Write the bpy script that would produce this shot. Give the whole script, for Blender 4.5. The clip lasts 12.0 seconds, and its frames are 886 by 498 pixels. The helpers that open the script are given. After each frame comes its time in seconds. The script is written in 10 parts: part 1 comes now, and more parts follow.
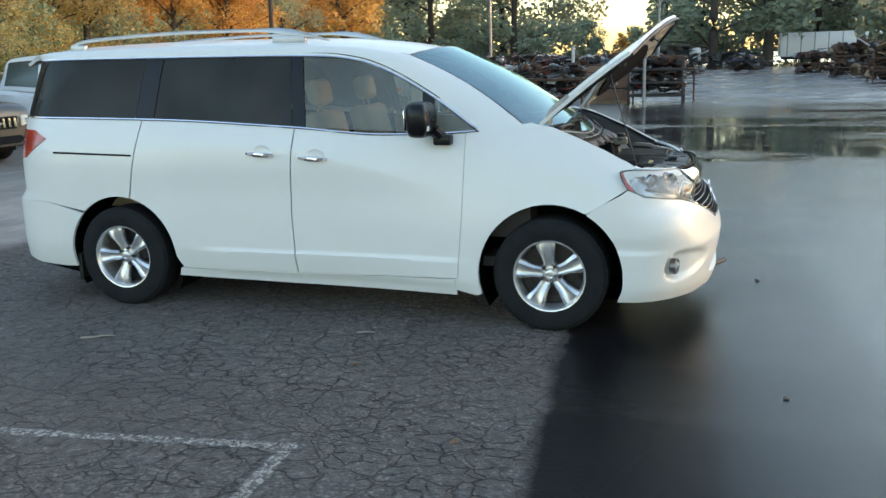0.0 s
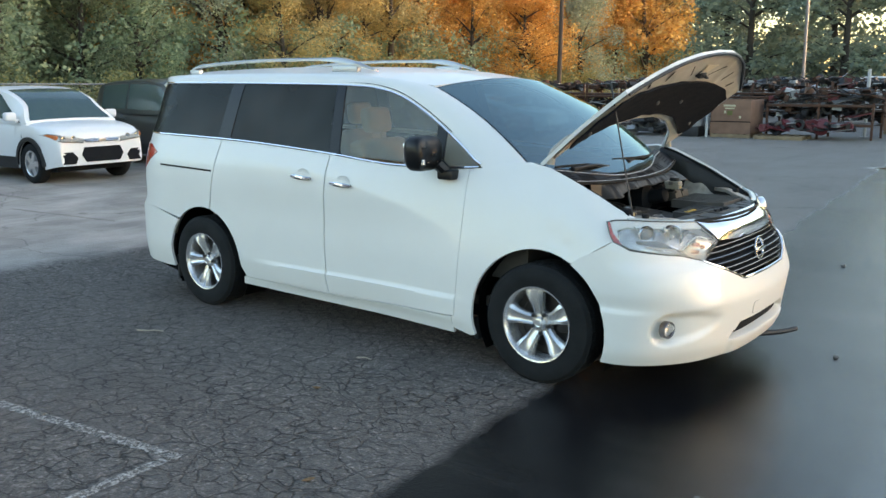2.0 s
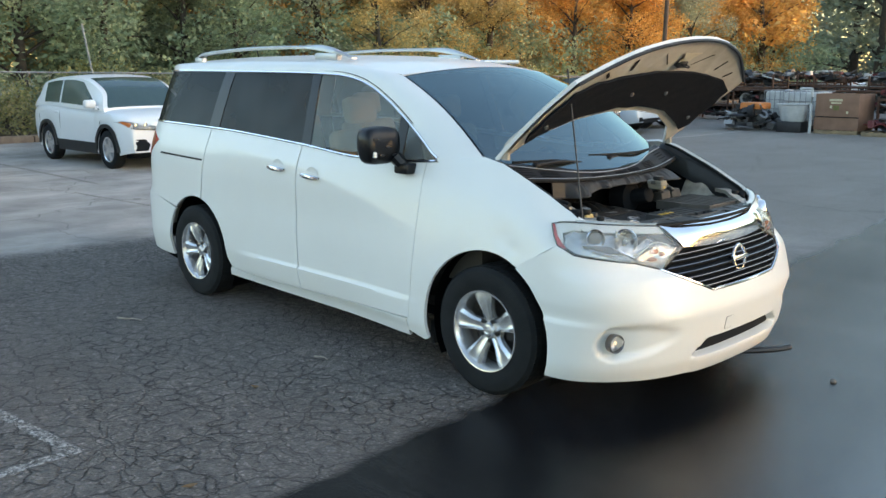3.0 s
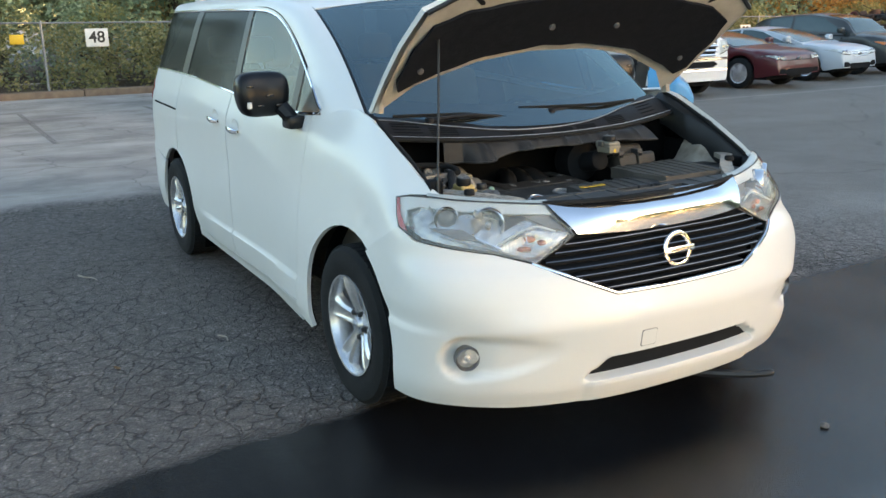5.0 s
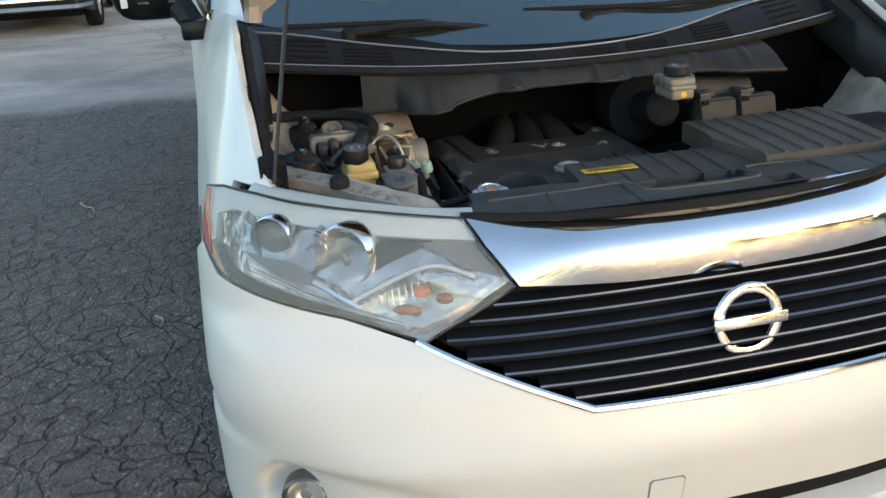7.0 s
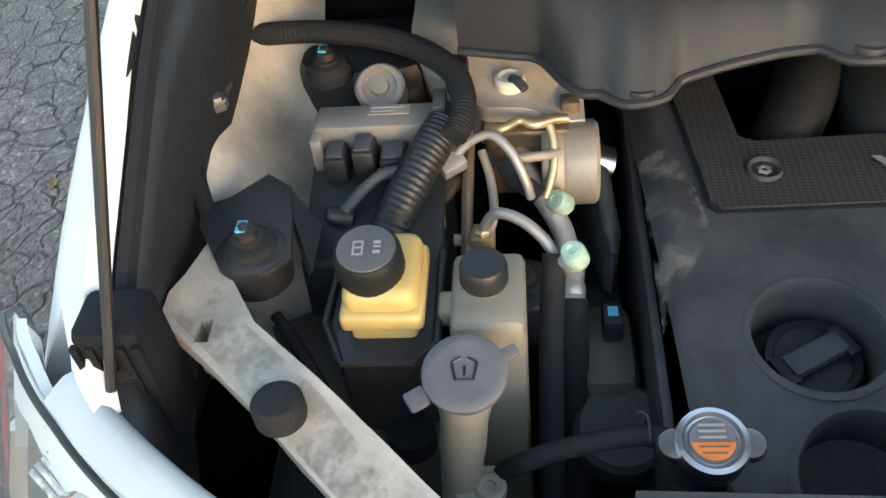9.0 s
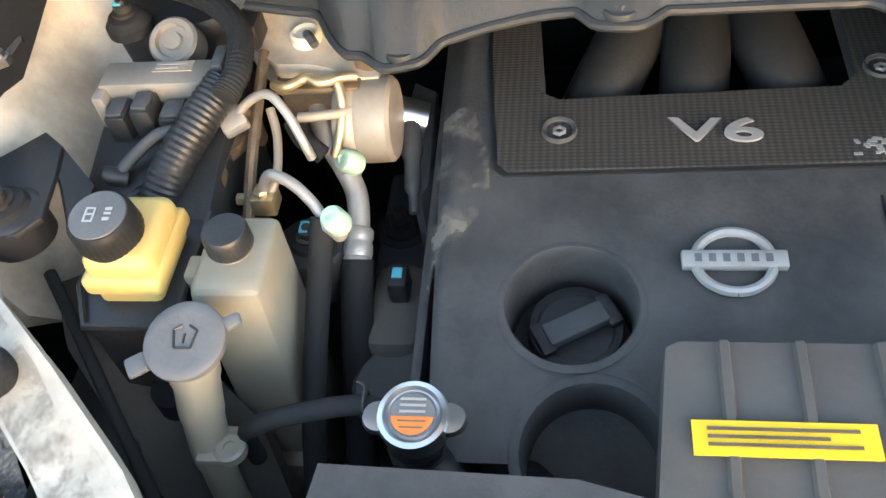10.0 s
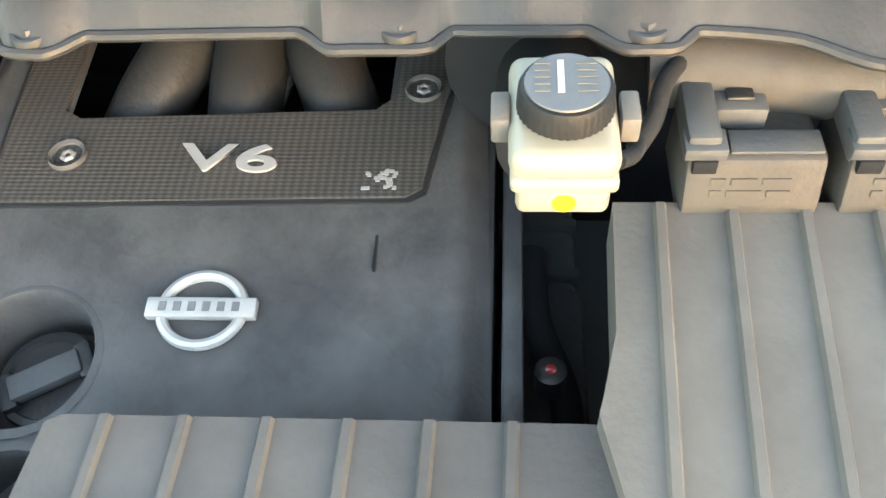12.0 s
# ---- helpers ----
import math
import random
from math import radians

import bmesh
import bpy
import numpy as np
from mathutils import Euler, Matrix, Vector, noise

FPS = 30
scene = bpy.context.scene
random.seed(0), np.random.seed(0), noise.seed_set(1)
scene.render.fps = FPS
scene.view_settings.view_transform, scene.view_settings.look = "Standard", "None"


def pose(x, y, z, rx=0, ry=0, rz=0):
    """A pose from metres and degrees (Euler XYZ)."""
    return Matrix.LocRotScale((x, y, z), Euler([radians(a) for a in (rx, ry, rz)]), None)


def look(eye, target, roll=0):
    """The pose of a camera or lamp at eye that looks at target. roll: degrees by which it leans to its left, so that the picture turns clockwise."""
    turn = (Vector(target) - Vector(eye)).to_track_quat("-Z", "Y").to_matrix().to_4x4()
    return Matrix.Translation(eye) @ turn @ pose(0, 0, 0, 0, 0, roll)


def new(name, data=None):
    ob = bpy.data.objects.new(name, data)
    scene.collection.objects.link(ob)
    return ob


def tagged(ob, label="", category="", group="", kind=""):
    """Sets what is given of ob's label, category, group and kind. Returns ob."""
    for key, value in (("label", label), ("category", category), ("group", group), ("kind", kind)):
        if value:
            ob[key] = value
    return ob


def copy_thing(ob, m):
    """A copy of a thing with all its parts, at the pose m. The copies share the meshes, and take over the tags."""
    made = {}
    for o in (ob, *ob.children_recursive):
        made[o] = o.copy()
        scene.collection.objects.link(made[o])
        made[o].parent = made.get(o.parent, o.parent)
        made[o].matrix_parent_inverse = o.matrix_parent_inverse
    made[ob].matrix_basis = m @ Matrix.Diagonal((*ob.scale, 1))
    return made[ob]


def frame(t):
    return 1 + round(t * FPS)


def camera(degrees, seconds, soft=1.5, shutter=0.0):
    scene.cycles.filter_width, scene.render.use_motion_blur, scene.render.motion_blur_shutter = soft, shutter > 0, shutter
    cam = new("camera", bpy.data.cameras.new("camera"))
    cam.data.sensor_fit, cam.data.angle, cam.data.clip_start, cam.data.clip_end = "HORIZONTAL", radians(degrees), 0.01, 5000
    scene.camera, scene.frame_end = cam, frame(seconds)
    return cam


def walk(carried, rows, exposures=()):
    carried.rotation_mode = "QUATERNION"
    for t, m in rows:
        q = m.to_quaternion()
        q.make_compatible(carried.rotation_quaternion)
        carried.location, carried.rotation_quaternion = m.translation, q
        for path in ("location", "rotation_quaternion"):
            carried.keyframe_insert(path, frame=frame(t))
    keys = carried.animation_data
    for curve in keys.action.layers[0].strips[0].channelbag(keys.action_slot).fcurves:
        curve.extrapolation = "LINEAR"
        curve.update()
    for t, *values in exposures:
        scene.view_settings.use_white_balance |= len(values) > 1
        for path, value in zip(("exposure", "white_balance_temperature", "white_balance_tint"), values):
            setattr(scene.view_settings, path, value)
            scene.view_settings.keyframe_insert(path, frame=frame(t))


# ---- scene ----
cam = camera(53.6, 12.0, soft=1.5, shutter=0.0)
PATH = [
    (0, (3.914, -5.994, 1.639), (3.332, -4.128, 1.214), -1.6),
    (0.5, (4.401, -5.845, 1.647), (3.641, -4.042, 1.234), -1.3),
    (1, (4.859, -5.682, 1.661), (3.941, -3.952, 1.254), -0.9),
    (1.5, (5.241, -5.45, 1.704), (4.177, -3.804, 1.307), -0.6),
    (2, (5.531, -5.044, 1.716), (4.325, -3.495, 1.335), -0.4),
    (2.5, (5.86, -4.664, 1.718), (4.543, -3.206, 1.341), -0.3),
    (3, (6.022, -4.22, 1.694), (4.625, -2.845, 1.296), -0.1),
    (3.2, (6.067, -4.017, 1.706), (4.642, -2.679, 1.283), -0.3),
    (4.8, (6.328, -2.524, 1.619), (4.659, -1.54, 1.12), -1.0),
    (5, (6.295, -2.341, 1.606), (4.611, -1.388, 1.1), -1.2),
    (5.5, (6.147, -1.892, 1.6), (4.426, -1.046, 1.029), -1.4),
    (6, (5.872, -1.488, 1.586), (4.135, -0.736, 0.942), -1.6),
    (6.5, (5.592, -1.092, 1.541), (3.808, -0.503, 0.855), -2.3),
    (7, (5.193, -0.844, 1.496), (3.39, -0.407, 0.75), -2.8),
    (7.5, (4.75, -0.669, 1.494), (2.934, -0.437, 0.687), -3.3),
    (7.7, (4.571, -0.607, 1.482), (2.756, -0.473, 0.652), -3.7),
    (9.3, (3.833, -0.394, 1.497), (2.493, -0.641, 0.033), -8.7),
    (9.5, (3.831, -0.334, 1.498), (2.511, -0.609, 0.021), -9.3),
    (10, (3.817, -0.201, 1.496), (2.552, -0.501, -0.025), -10.3),
    (10.5, (3.742, -0.156, 1.481), (2.528, -0.394, -0.09), -9.1),
    (11, (3.702, -0.079, 1.471), (2.505, -0.286, -0.118), -8.2),
    (11.5, (3.704, 0.057, 1.461), (2.496, -0.127, -0.122), -6.9),
    (12, (3.693, 0.175, 1.452), (2.485, 0.026, -0.135), -5.3),
]
EXPOSURES = [(0.0, 2.42, 7350, 14), (3.0, 2.47, 7300, 14), (5.0, 2.40, 7250, 14), (6.5, 2.33, 7250, 14), (7.7, 2.2, 7300, 14), (9.3, 3.7, 7850, 17), (10.5, 4.35, 8000, 17), (12.0, 5.02, 8650, 14)]
walk(cam, [(t, look(eye, to, lean)) for t, eye, to, lean in PATH], EXPOSURES)

# ---- daylight: low evening sun behind the trees, soft sky ----
SUN_AZ, SUN_EL = radians(56), radians(7)
world = bpy.data.worlds.new("evening_sky")
scene.world = world
world.use_nodes = True
wn = world.node_tree.nodes
sky = wn.new("ShaderNodeTexSky")
sky.sky_type, sky.sun_disc = "NISHITA", False
sky.sun_elevation, sky.sun_rotation = SUN_EL, SUN_AZ
sky.air_density, sky.dust_density, sky.ozone_density = 1.0, 0.8, 1.6
wn["Background"].inputs["Strength"].default_value = 0.15
world.node_tree.links.new(sky.outputs[0], wn["Background"].inputs["Color"])
sun = new("sun", bpy.data.lights.new("sun", "SUN"))
sun.data.energy, sun.data.angle, sun.data.color = 0.8, radians(4), (1.0, 0.62, 0.34)
sun_dir = Vector((math.sin(SUN_AZ) * math.cos(SUN_EL), math.cos(SUN_AZ) * math.cos(SUN_EL), math.sin(SUN_EL)))
sun.matrix_world = look(sun_dir * 60, (0, 0, 0))


# ---- helpers of this scene ----
def lerp(a, b, k):
    return a + (b - a) * k


def smooth(a, b, x):
    k = min(1.0, max(0.0, (x - a) / (b - a)))
    return k * k * (3 - 2 * k)


def curve_of(points):
    """A smooth function through (u, value) pairs."""
    us, vs = [p[0] for p in points], [p[1] for p in points]
    n = len(us)
    d = [(vs[i + 1] - vs[i]) / (us[i + 1] - us[i]) for i in range(n - 1)]
    m = [d[0]] + [0 if d[i - 1] * d[i] <= 0 else 2 * d[i - 1] * d[i] / (d[i - 1] + d[i]) for i in range(1, n - 1)] + [d[-1]]

    def value(u):
        u = min(max(u, us[0]), us[-1])
        i = 0
        while i < n - 2 and u > us[i + 1]:
            i += 1
        h = us[i + 1] - us[i]
        k = (u - us[i]) / h
        return (vs[i] * (1 + 2 * k) * (1 - k) ** 2 + m[i] * h * k * (1 - k) ** 2
                + vs[i + 1] * k * k * (3 - 2 * k) + m[i + 1] * h * k * k * (k - 1))
    return value


def part(name, bm, material, parent=None, label="", sharp=40):
    """Links a bmesh as one mesh object under a thing or a part."""
    me = bpy.data.meshes.new(name)
    bm.to_mesh(me)
    bm.free()
    me.shade_smooth()
    me.set_sharp_from_angle(angle=radians(sharp))
    if material is not None:
        for mt in (material if isinstance(material, (list, tuple)) else [material]):
            me.materials.append(mt)
    ob = new(name, me)
    if parent is not None:
        ob.parent = parent
    if label:
        tagged(ob, label)
    return ob


def thing(name, label, category, m=None, group="", kind=""):
    ob = new(name)
    tagged(ob, label, category, group, kind)
    if m is not None:
        ob.matrix_basis = m
    return ob


def box(bm, x0, x1, y0, y1, z0, z1, bevel=0.0, m=None, seg=2):
    r = bmesh.ops.create_cube(bm, size=1.0)
    for v in r["verts"]:
        v.co = Vector((lerp(x0, x1, v.co.x + 0.5), lerp(y0, y1, v.co.y + 0.5), lerp(z0, z1, v.co.z + 0.5)))
    vs = r["verts"]
    if bevel:
        es = {e for v in vs for e in v.link_edges}
        g = bmesh.ops.bevel(bm, geom=list(es), offset=bevel, segments=seg, affect="EDGES", profile=0.5)
        vs = list({v for f in g["faces"] for v in f.verts} | {v for v in vs if v.is_valid})
    if m is not None:
        bmesh.ops.transform(bm, matrix=m, verts=vs)
    return vs


def frame_along(d):
    d = Vector(d).normalized()
    side = d.cross(Vector((0, 0, 1)))
    if side.length < 1e-4:
        side = Vector((1, 0, 0))
    side.normalize()
    return side, side.cross(d)


def rod(bm, pts, r, n=8, cap=True):
    """A round rod through points; r a number or one radius a point."""
    pts = [Vector(p) for p in pts]
    rings = []
    for i, p in enumerate(pts):
        d = pts[min(i + 1, len(pts) - 1)] - pts[max(i - 1, 0)]
        a, b = frame_along(d)
        rr = r[i] if isinstance(r, (list, tuple)) else r
        rings.append([bm.verts.new(p + (a * math.cos(2 * math.pi * k / n) + b * math.sin(2 * math.pi * k / n)) * rr) for k in range(n)])
    for a, b in zip(rings, rings[1:]):
        for k in range(n):
            bm.faces.new((a[k], a[(k + 1) % n], b[(k + 1) % n], b[k]))
    if cap:
        bm.faces.new(rings[0][::-1])
        bm.faces.new(rings[-1])


def bend(pts, steps=6):
    """More points on a smooth line through pts."""
    pts = [Vector(p) for p in pts]
    out = []
    for i in range(len(pts) - 1):
        p0, p1, p2, p3 = pts[max(i - 1, 0)], pts[i], pts[i + 1], pts[min(i + 2, len(pts) - 1)]
        for s in range(steps):
            k = s / steps
            out.append(0.5 * (2 * p1 + (p2 - p0) * k + (2 * p0 - 5 * p1 + 4 * p2 - p3) * k * k + (3 * p1 - p0 - 3 * p2 + p3) * k ** 3))
    out.append(pts[-1])
    return out


def lathe(bm, profile, n=32, m=None):
    """Turns (radius, height) pairs round the z axis."""
    rings = []
    for r, h in profile:
        if r < 1e-5:
            rings.append([bm.verts.new((0, 0, h))])
        else:
            rings.append([bm.verts.new((r * math.cos(2 * math.pi * k / n), r * math.sin(2 * math.pi * k / n), h)) for k in range(n)])
    for a, b in zip(rings, rings[1:]):
        for k in range(n):
            j = (k + 1) % n
            if len(a) == 1 and len(b) == 1:
                continue
            if len(a) == 1:
                bm.faces.new((a[0], b[j], b[k]))
            elif len(b) == 1:
                bm.faces.new((a[k], a[j], b[0]))
            else:
                bm.faces.new((a[k], a[j], b[j], b[k]))
    if m is not None:
        bmesh.ops.transform(bm, matrix=m, verts=[v for g in rings for v in g])


def prism(bm, outline, h0, h1, m=None, bevel=0.0):
    """An upright prism over an (x, y) outline."""
    lo = [bm.verts.new((x, y, h0)) for x, y in outline]
    hi = [bm.verts.new((x, y, h1)) for x, y in outline]
    n = len(lo)
    fs = [bm.faces.new(lo[::-1]), bm.faces.new(hi)]
    for k in range(n):
        fs.append(bm.faces.new((lo[k], lo[(k + 1) % n], hi[(k + 1) % n], hi[k])))
    vs = lo + hi
    if bevel:
        es = [e for e in fs[1].edges]
        g = bmesh.ops.bevel(bm, geom=es, offset=bevel, segments=2, affect="EDGES", profile=0.5)
        vs = list({v for v in vs if v.is_valid} | {v for f in g["faces"] for v in f.verts})
    bmesh.ops.recalc_face_normals(bm, faces=[f for f in bm.faces])
    if m is not None:
        bmesh.ops.transform(bm, matrix=m, verts=vs)


def skin(outline, step, place, centre, lip=0.0, step_v=None, holes=None):
    """A panel: a flat (u, v) outline, cut into a grid, laid on the surface place(u, v), with its edge turned in by lip."""
    bm = bmesh.new()
    f = bm.faces.new([bm.verts.new((u, v, 0)) for u, v in outline])
    for axis, st in ((0, step), (1, step_v or step)):
        lo, hi = min(p[axis] for p in outline), max(p[axis] for p in outline)
        n = int((hi - lo) / st)
        for k in range(1, n + 1):
            at = lo + (hi - lo) * k / (n + 1)
            co, no = [0, 0, 0], [0, 0, 0]
            co[axis], no[axis] = at, 1
            bmesh.ops.bisect_plane(bm, geom=bm.verts[:] + bm.edges[:] + bm.faces[:], plane_co=co, plane_no=no, dist=1e-5)
    if holes:
        for f in [f for f in bm.faces if holes(*f.calc_center_median()[:2])]:
            bm.faces.remove(f)
        for v in [v for v in bm.verts if not v.link_faces]:
            bm.verts.remove(v)
        for e in [e for e in bm.edges if not e.link_faces]:
            bm.edges.remove(e)
    for v in bm.verts:
        v.co = Vector(place(v.co.x, v.co.y))
    bm.normal_update()
    turn = sum(f.normal.dot(f.calc_center_median() - Vector(centre)) * f.calc_area() for f in bm.faces)
    if turn < 0:
        bmesh.ops.reverse_faces(bm, faces=bm.faces[:])
    bm.normal_update()
    if lip:
        edges = [e for e in bm.edges if e.is_boundary]
        inward = {v: v.normal.copy() for e in edges for v in e.verts}
        r = bmesh.ops.extrude_edge_only(bm, edges=edges)
        src = {}
        for g in r["geom"]:
            if isinstance(g, bmesh.types.BMVert):
                for e in g.link_edges:
                    o = e.other_vert(g)
                    if o in inward:
                        src[g] = inward[o]
        for g, nrm in src.items():
            g.co -= nrm * lip
    return bm


def mirrored(bm):
    """A copy of bm on the other side of the plane y = 0."""
    other = bm.copy()
    for v in other.verts:
        v.co.y = -v.co.y
    bmesh.ops.reverse_faces(other, faces=other.faces[:])
    return other


def arc(cx, cz, r, a0, a1, n):
    return [(cx + r * math.cos(radians(lerp(a0, a1, k / n))), cz + r * math.sin(radians(lerp(a0, a1, k / n)))) for k in range(n + 1)]


# ---- materials ----
def material(name, colour, rough=0.5, metal=0.0, noise_scale=0.0, colour2=None, bump=0.0, bump_scale=0.0, coat=0.0, spec=0.5, rough2=None):
    mt = bpy.data.materials.new(name)
    mt.use_nodes = True
    nt = mt.node_tree
    b = nt.nodes["Principled BSDF"]
    b.inputs["Base Color"].default_value = (*colour, 1)
    b.inputs["Roughness"].default_value = rough
    b.inputs["Metallic"].default_value = metal
    b.inputs["Coat Weight"].default_value = coat
    b.inputs["Coat Roughness"].default_value = 0.04
    b.inputs["Specular IOR Level"].default_value = spec
    tc = nt.nodes.new("ShaderNodeTexCoord")
    if noise_scale:
        n1 = nt.nodes.new("ShaderNodeTexNoise")
        n1.inputs["Scale"].default_value, n1.inputs["Detail"].default_value = noise_scale, 6
        n1.inputs["Roughness"].default_value = 0.65
        nt.links.new(tc.outputs["Object"], n1.inputs["Vector"])
        ramp = nt.nodes.new("ShaderNodeValToRGB")
        ramp.color_ramp.elements[0].position, ramp.color_ramp.elements[1].position = 0.35, 0.68
        ramp.color_ramp.elements[0].color = (*(colour2 or [c * 0.8 for c in colour]), 1)
        ramp.color_ramp.elements[1].color = (*colour, 1)
        nt.links.new(n1.outputs["Fac"], ramp.inputs["Fac"])
        nt.links.new(ramp.outputs["Color"], b.inputs["Base Color"])
        if rough2 is not None:
            mr = nt.nodes.new("ShaderNodeMapRange")
            mr.inputs["To Min"].default_value, mr.inputs["To Max"].default_value = rough2, rough
            mr.inputs["From Min"].default_value, mr.inputs["From Max"].default_value = 0.35, 0.68
            nt.links.new(n1.outputs["Fac"], mr.inputs["Value"])
            nt.links.new(mr.outputs[0], b.inputs["Roughness"])
    if bump:
        n2 = nt.nodes.new("ShaderNodeTexNoise")
        n2.inputs["Scale"].default_value, n2.inputs["Detail"].default_value = bump_scale, 4
        nt.links.new(tc.outputs["Object"], n2.inputs["Vector"])
        bn = nt.nodes.new("ShaderNodeBump")
        bn.inputs["Strength"].default_value, bn.inputs["Distance"].default_value = bump, 0.01
        nt.links.new(n2.outputs["Fac"], bn.inputs["Height"])
        nt.links.new(bn.outputs[0], b.inputs["Normal"])
    return mt


def glass(name, tint, clear, rough=0.0, ior=1.52, haze=0.0, coat=(0.8, 0.8, 0.8)):
    """Thin glass: a mirror-like surface over tinted see-through."""
    mt = bpy.data.materials.new(name)
    mt.use_nodes = True
    nt = mt.node_tree
    nt.nodes.remove(nt.nodes["Principled BSDF"])
    gl, tr = nt.nodes.new("ShaderNodeBsdfGlossy"), nt.nodes.new("ShaderNodeBsdfTransparent")
    mix, fr = nt.nodes.new("ShaderNodeMixShader"), nt.nodes.new("ShaderNodeFresnel")
    fr.inputs["IOR"].default_value = ior
    gl.inputs["Roughness"].default_value = rough
    gl.inputs["Color"].default_value = (*coat, 1)
    tr.inputs["Color"].default_value = (*[c * clear for c in tint], 1)
    body = tr.outputs[0]
    if haze:
        df, hz = nt.nodes.new("ShaderNodeBsdfDiffuse"), nt.nodes.new("ShaderNodeMixShader")
        df.inputs["Color"].default_value = (0.72, 0.78, 0.76, 1)
        tc, nz, mr = nt.nodes.new("ShaderNodeTexCoord"), nt.nodes.new("ShaderNodeTexNoise"), nt.nodes.new("ShaderNodeMapRange")
        nz.inputs["Scale"].default_value, nz.inputs["Detail"].default_value = 1.6, 2
        nt.links.new(tc.outputs["Object"], nz.inputs["Vector"])
        nt.links.new(nz.outputs["Fac"], mr.inputs["Value"])
        mr.inputs["From Min"].default_value, mr.inputs["From Max"].default_value = 0.35, 0.65
        mr.inputs["To Min"].default_value, mr.inputs["To Max"].default_value = haze * 0.75, haze * 1.25
        nt.links.new(mr.outputs[0], hz.inputs[0])
        nt.links.new(tr.outputs[0], hz.inputs[1])
        nt.links.new(df.outputs[0], hz.inputs[2])
        body = hz.outputs[0]
    nt.links.new(fr.outputs[0], mix.inputs[0])
    nt.links.new(body, mix.inputs[1])
    nt.links.new(gl.outputs[0], mix.inputs[2])
    nt.links.new(mix.outputs[0], nt.nodes["Material Output"].inputs["Surface"])
    return mt


M_WHITE = material("pearl_white_paint", (0.74, 0.74, 0.72), 0.38, 0, 1.3, (0.71, 0.71, 0.69), coat=0.3, rough2=0.34)
M_CREAM = material("dusty_primer_paint", (0.43, 0.395, 0.34), 0.55, 0, 14, (0.25, 0.227, 0.192), 0.12, 60)
M_HOODFRAME = material("dusty_hood_frame", (0.62, 0.60, 0.54), 0.55, 0, 5, (0.44, 0.42, 0.37), 0.12, 60)
M_DISC = material("dull_brake_disc", (0.05, 0.047, 0.045), 0.5, 0.5, 20, (0.03, 0.026, 0.024))
M_DARKSTEELNUT = material("dark_steel_nut", (0.05, 0.05, 0.052), 0.4, 0.6, 20, (0.035, 0.035, 0.036))
M_RAIL = material("satin_rail", (0.42, 0.44, 0.47), 0.38, 0.7, 6, (0.36, 0.38, 0.41))
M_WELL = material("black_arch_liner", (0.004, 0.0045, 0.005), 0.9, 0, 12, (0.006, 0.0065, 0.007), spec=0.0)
M_CHROME = material("chrome", (0.86, 0.86, 0.87), 0.07, 1.0, 3, (0.78, 0.78, 0.8))
M_SATIN = material("satin_metal", (0.62, 0.63, 0.65), 0.3, 1.0, 6, (0.5, 0.51, 0.53))
M_LAMPSHELL = material("bright_lamp_shell", (0.78, 0.84, 0.84), 0.35, 0.1, 14, (0.70, 0.76, 0.76))
M_ALLOY = material("silver_alloy", (0.74, 0.75, 0.77), 0.27, 0.75, 8, (0.58, 0.58, 0.59))
M_DARKCHROME = material("smoked_chrome", (0.20, 0.20, 0.21), 0.32, 1.0, 8, (0.15, 0.15, 0.16))
M_REFLECTOR = material("chromed_reflector", (0.70, 0.70, 0.67), 0.16, 0.9, 16, (0.46, 0.45, 0.42), 0.8, 34)
M_ALU = material("dull_aluminium", (0.36, 0.35, 0.335), 0.45, 0.5, 18, (0.30, 0.29, 0.27), 0.1, 120)
M_DARKCAP = material("slate_cap_plastic", (0.055, 0.06, 0.066), 0.5, 0, 16, (0.09, 0.09, 0.09), 0.1, 120)
M_GREYPANEL = material("grey_lamp_panel", (0.22, 0.235, 0.24), 0.4, 0.2, 12, (0.17, 0.18, 0.185))
M_RUBBER = material("tyre_rubber", (0.009, 0.0105, 0.012), 0.85, 0, 7, (0.015, 0.0165, 0.018), 0.2, 90, spec=0.25)
M_MIRRORSHELL = material("dark_mirror_plastic", (0.005, 0.006, 0.008), 0.3, 0, 9, (0.008, 0.009, 0.011), 0.1, 60, spec=0.3)
M_BLACK = material("black_plastic", (0.010, 0.0115, 0.0135), 0.45, 0, 12, (0.016, 0.0175, 0.0195), 0.08, 160)
M_GLOSSBLACK = material("gloss_black", (0.008, 0.008, 0.01), 0.12, 0, 5, (0.012, 0.012, 0.013))
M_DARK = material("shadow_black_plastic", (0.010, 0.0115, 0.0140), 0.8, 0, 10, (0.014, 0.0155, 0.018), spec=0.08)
M_COWLPLATE = material("dusty_cowl_plastic", (0.017, 0.0178, 0.0195), 0.5, 0, 6, (0.031, 0.0312, 0.032), 0.1, 150, spec=0.3)
M_COVER = material("dusty_engine_plastic", (0.030, 0.031, 0.0335), 0.52, 0, 9, (0.069, 0.0685, 0.0685), 0.1, 180, spec=0.26)
M_GREYPLASTIC = material("dusty_grey_plastic", (0.118, 0.109, 0.098), 0.65, 0, 6, (0.082, 0.076, 0.069), 0.1, 140, spec=0.14)
M_DUCT = material("dusty_duct_plastic", (0.083, 0.080, 0.076), 0.62, 0, 6, (0.056, 0.054, 0.052), 0.1, 140, spec=0.14)
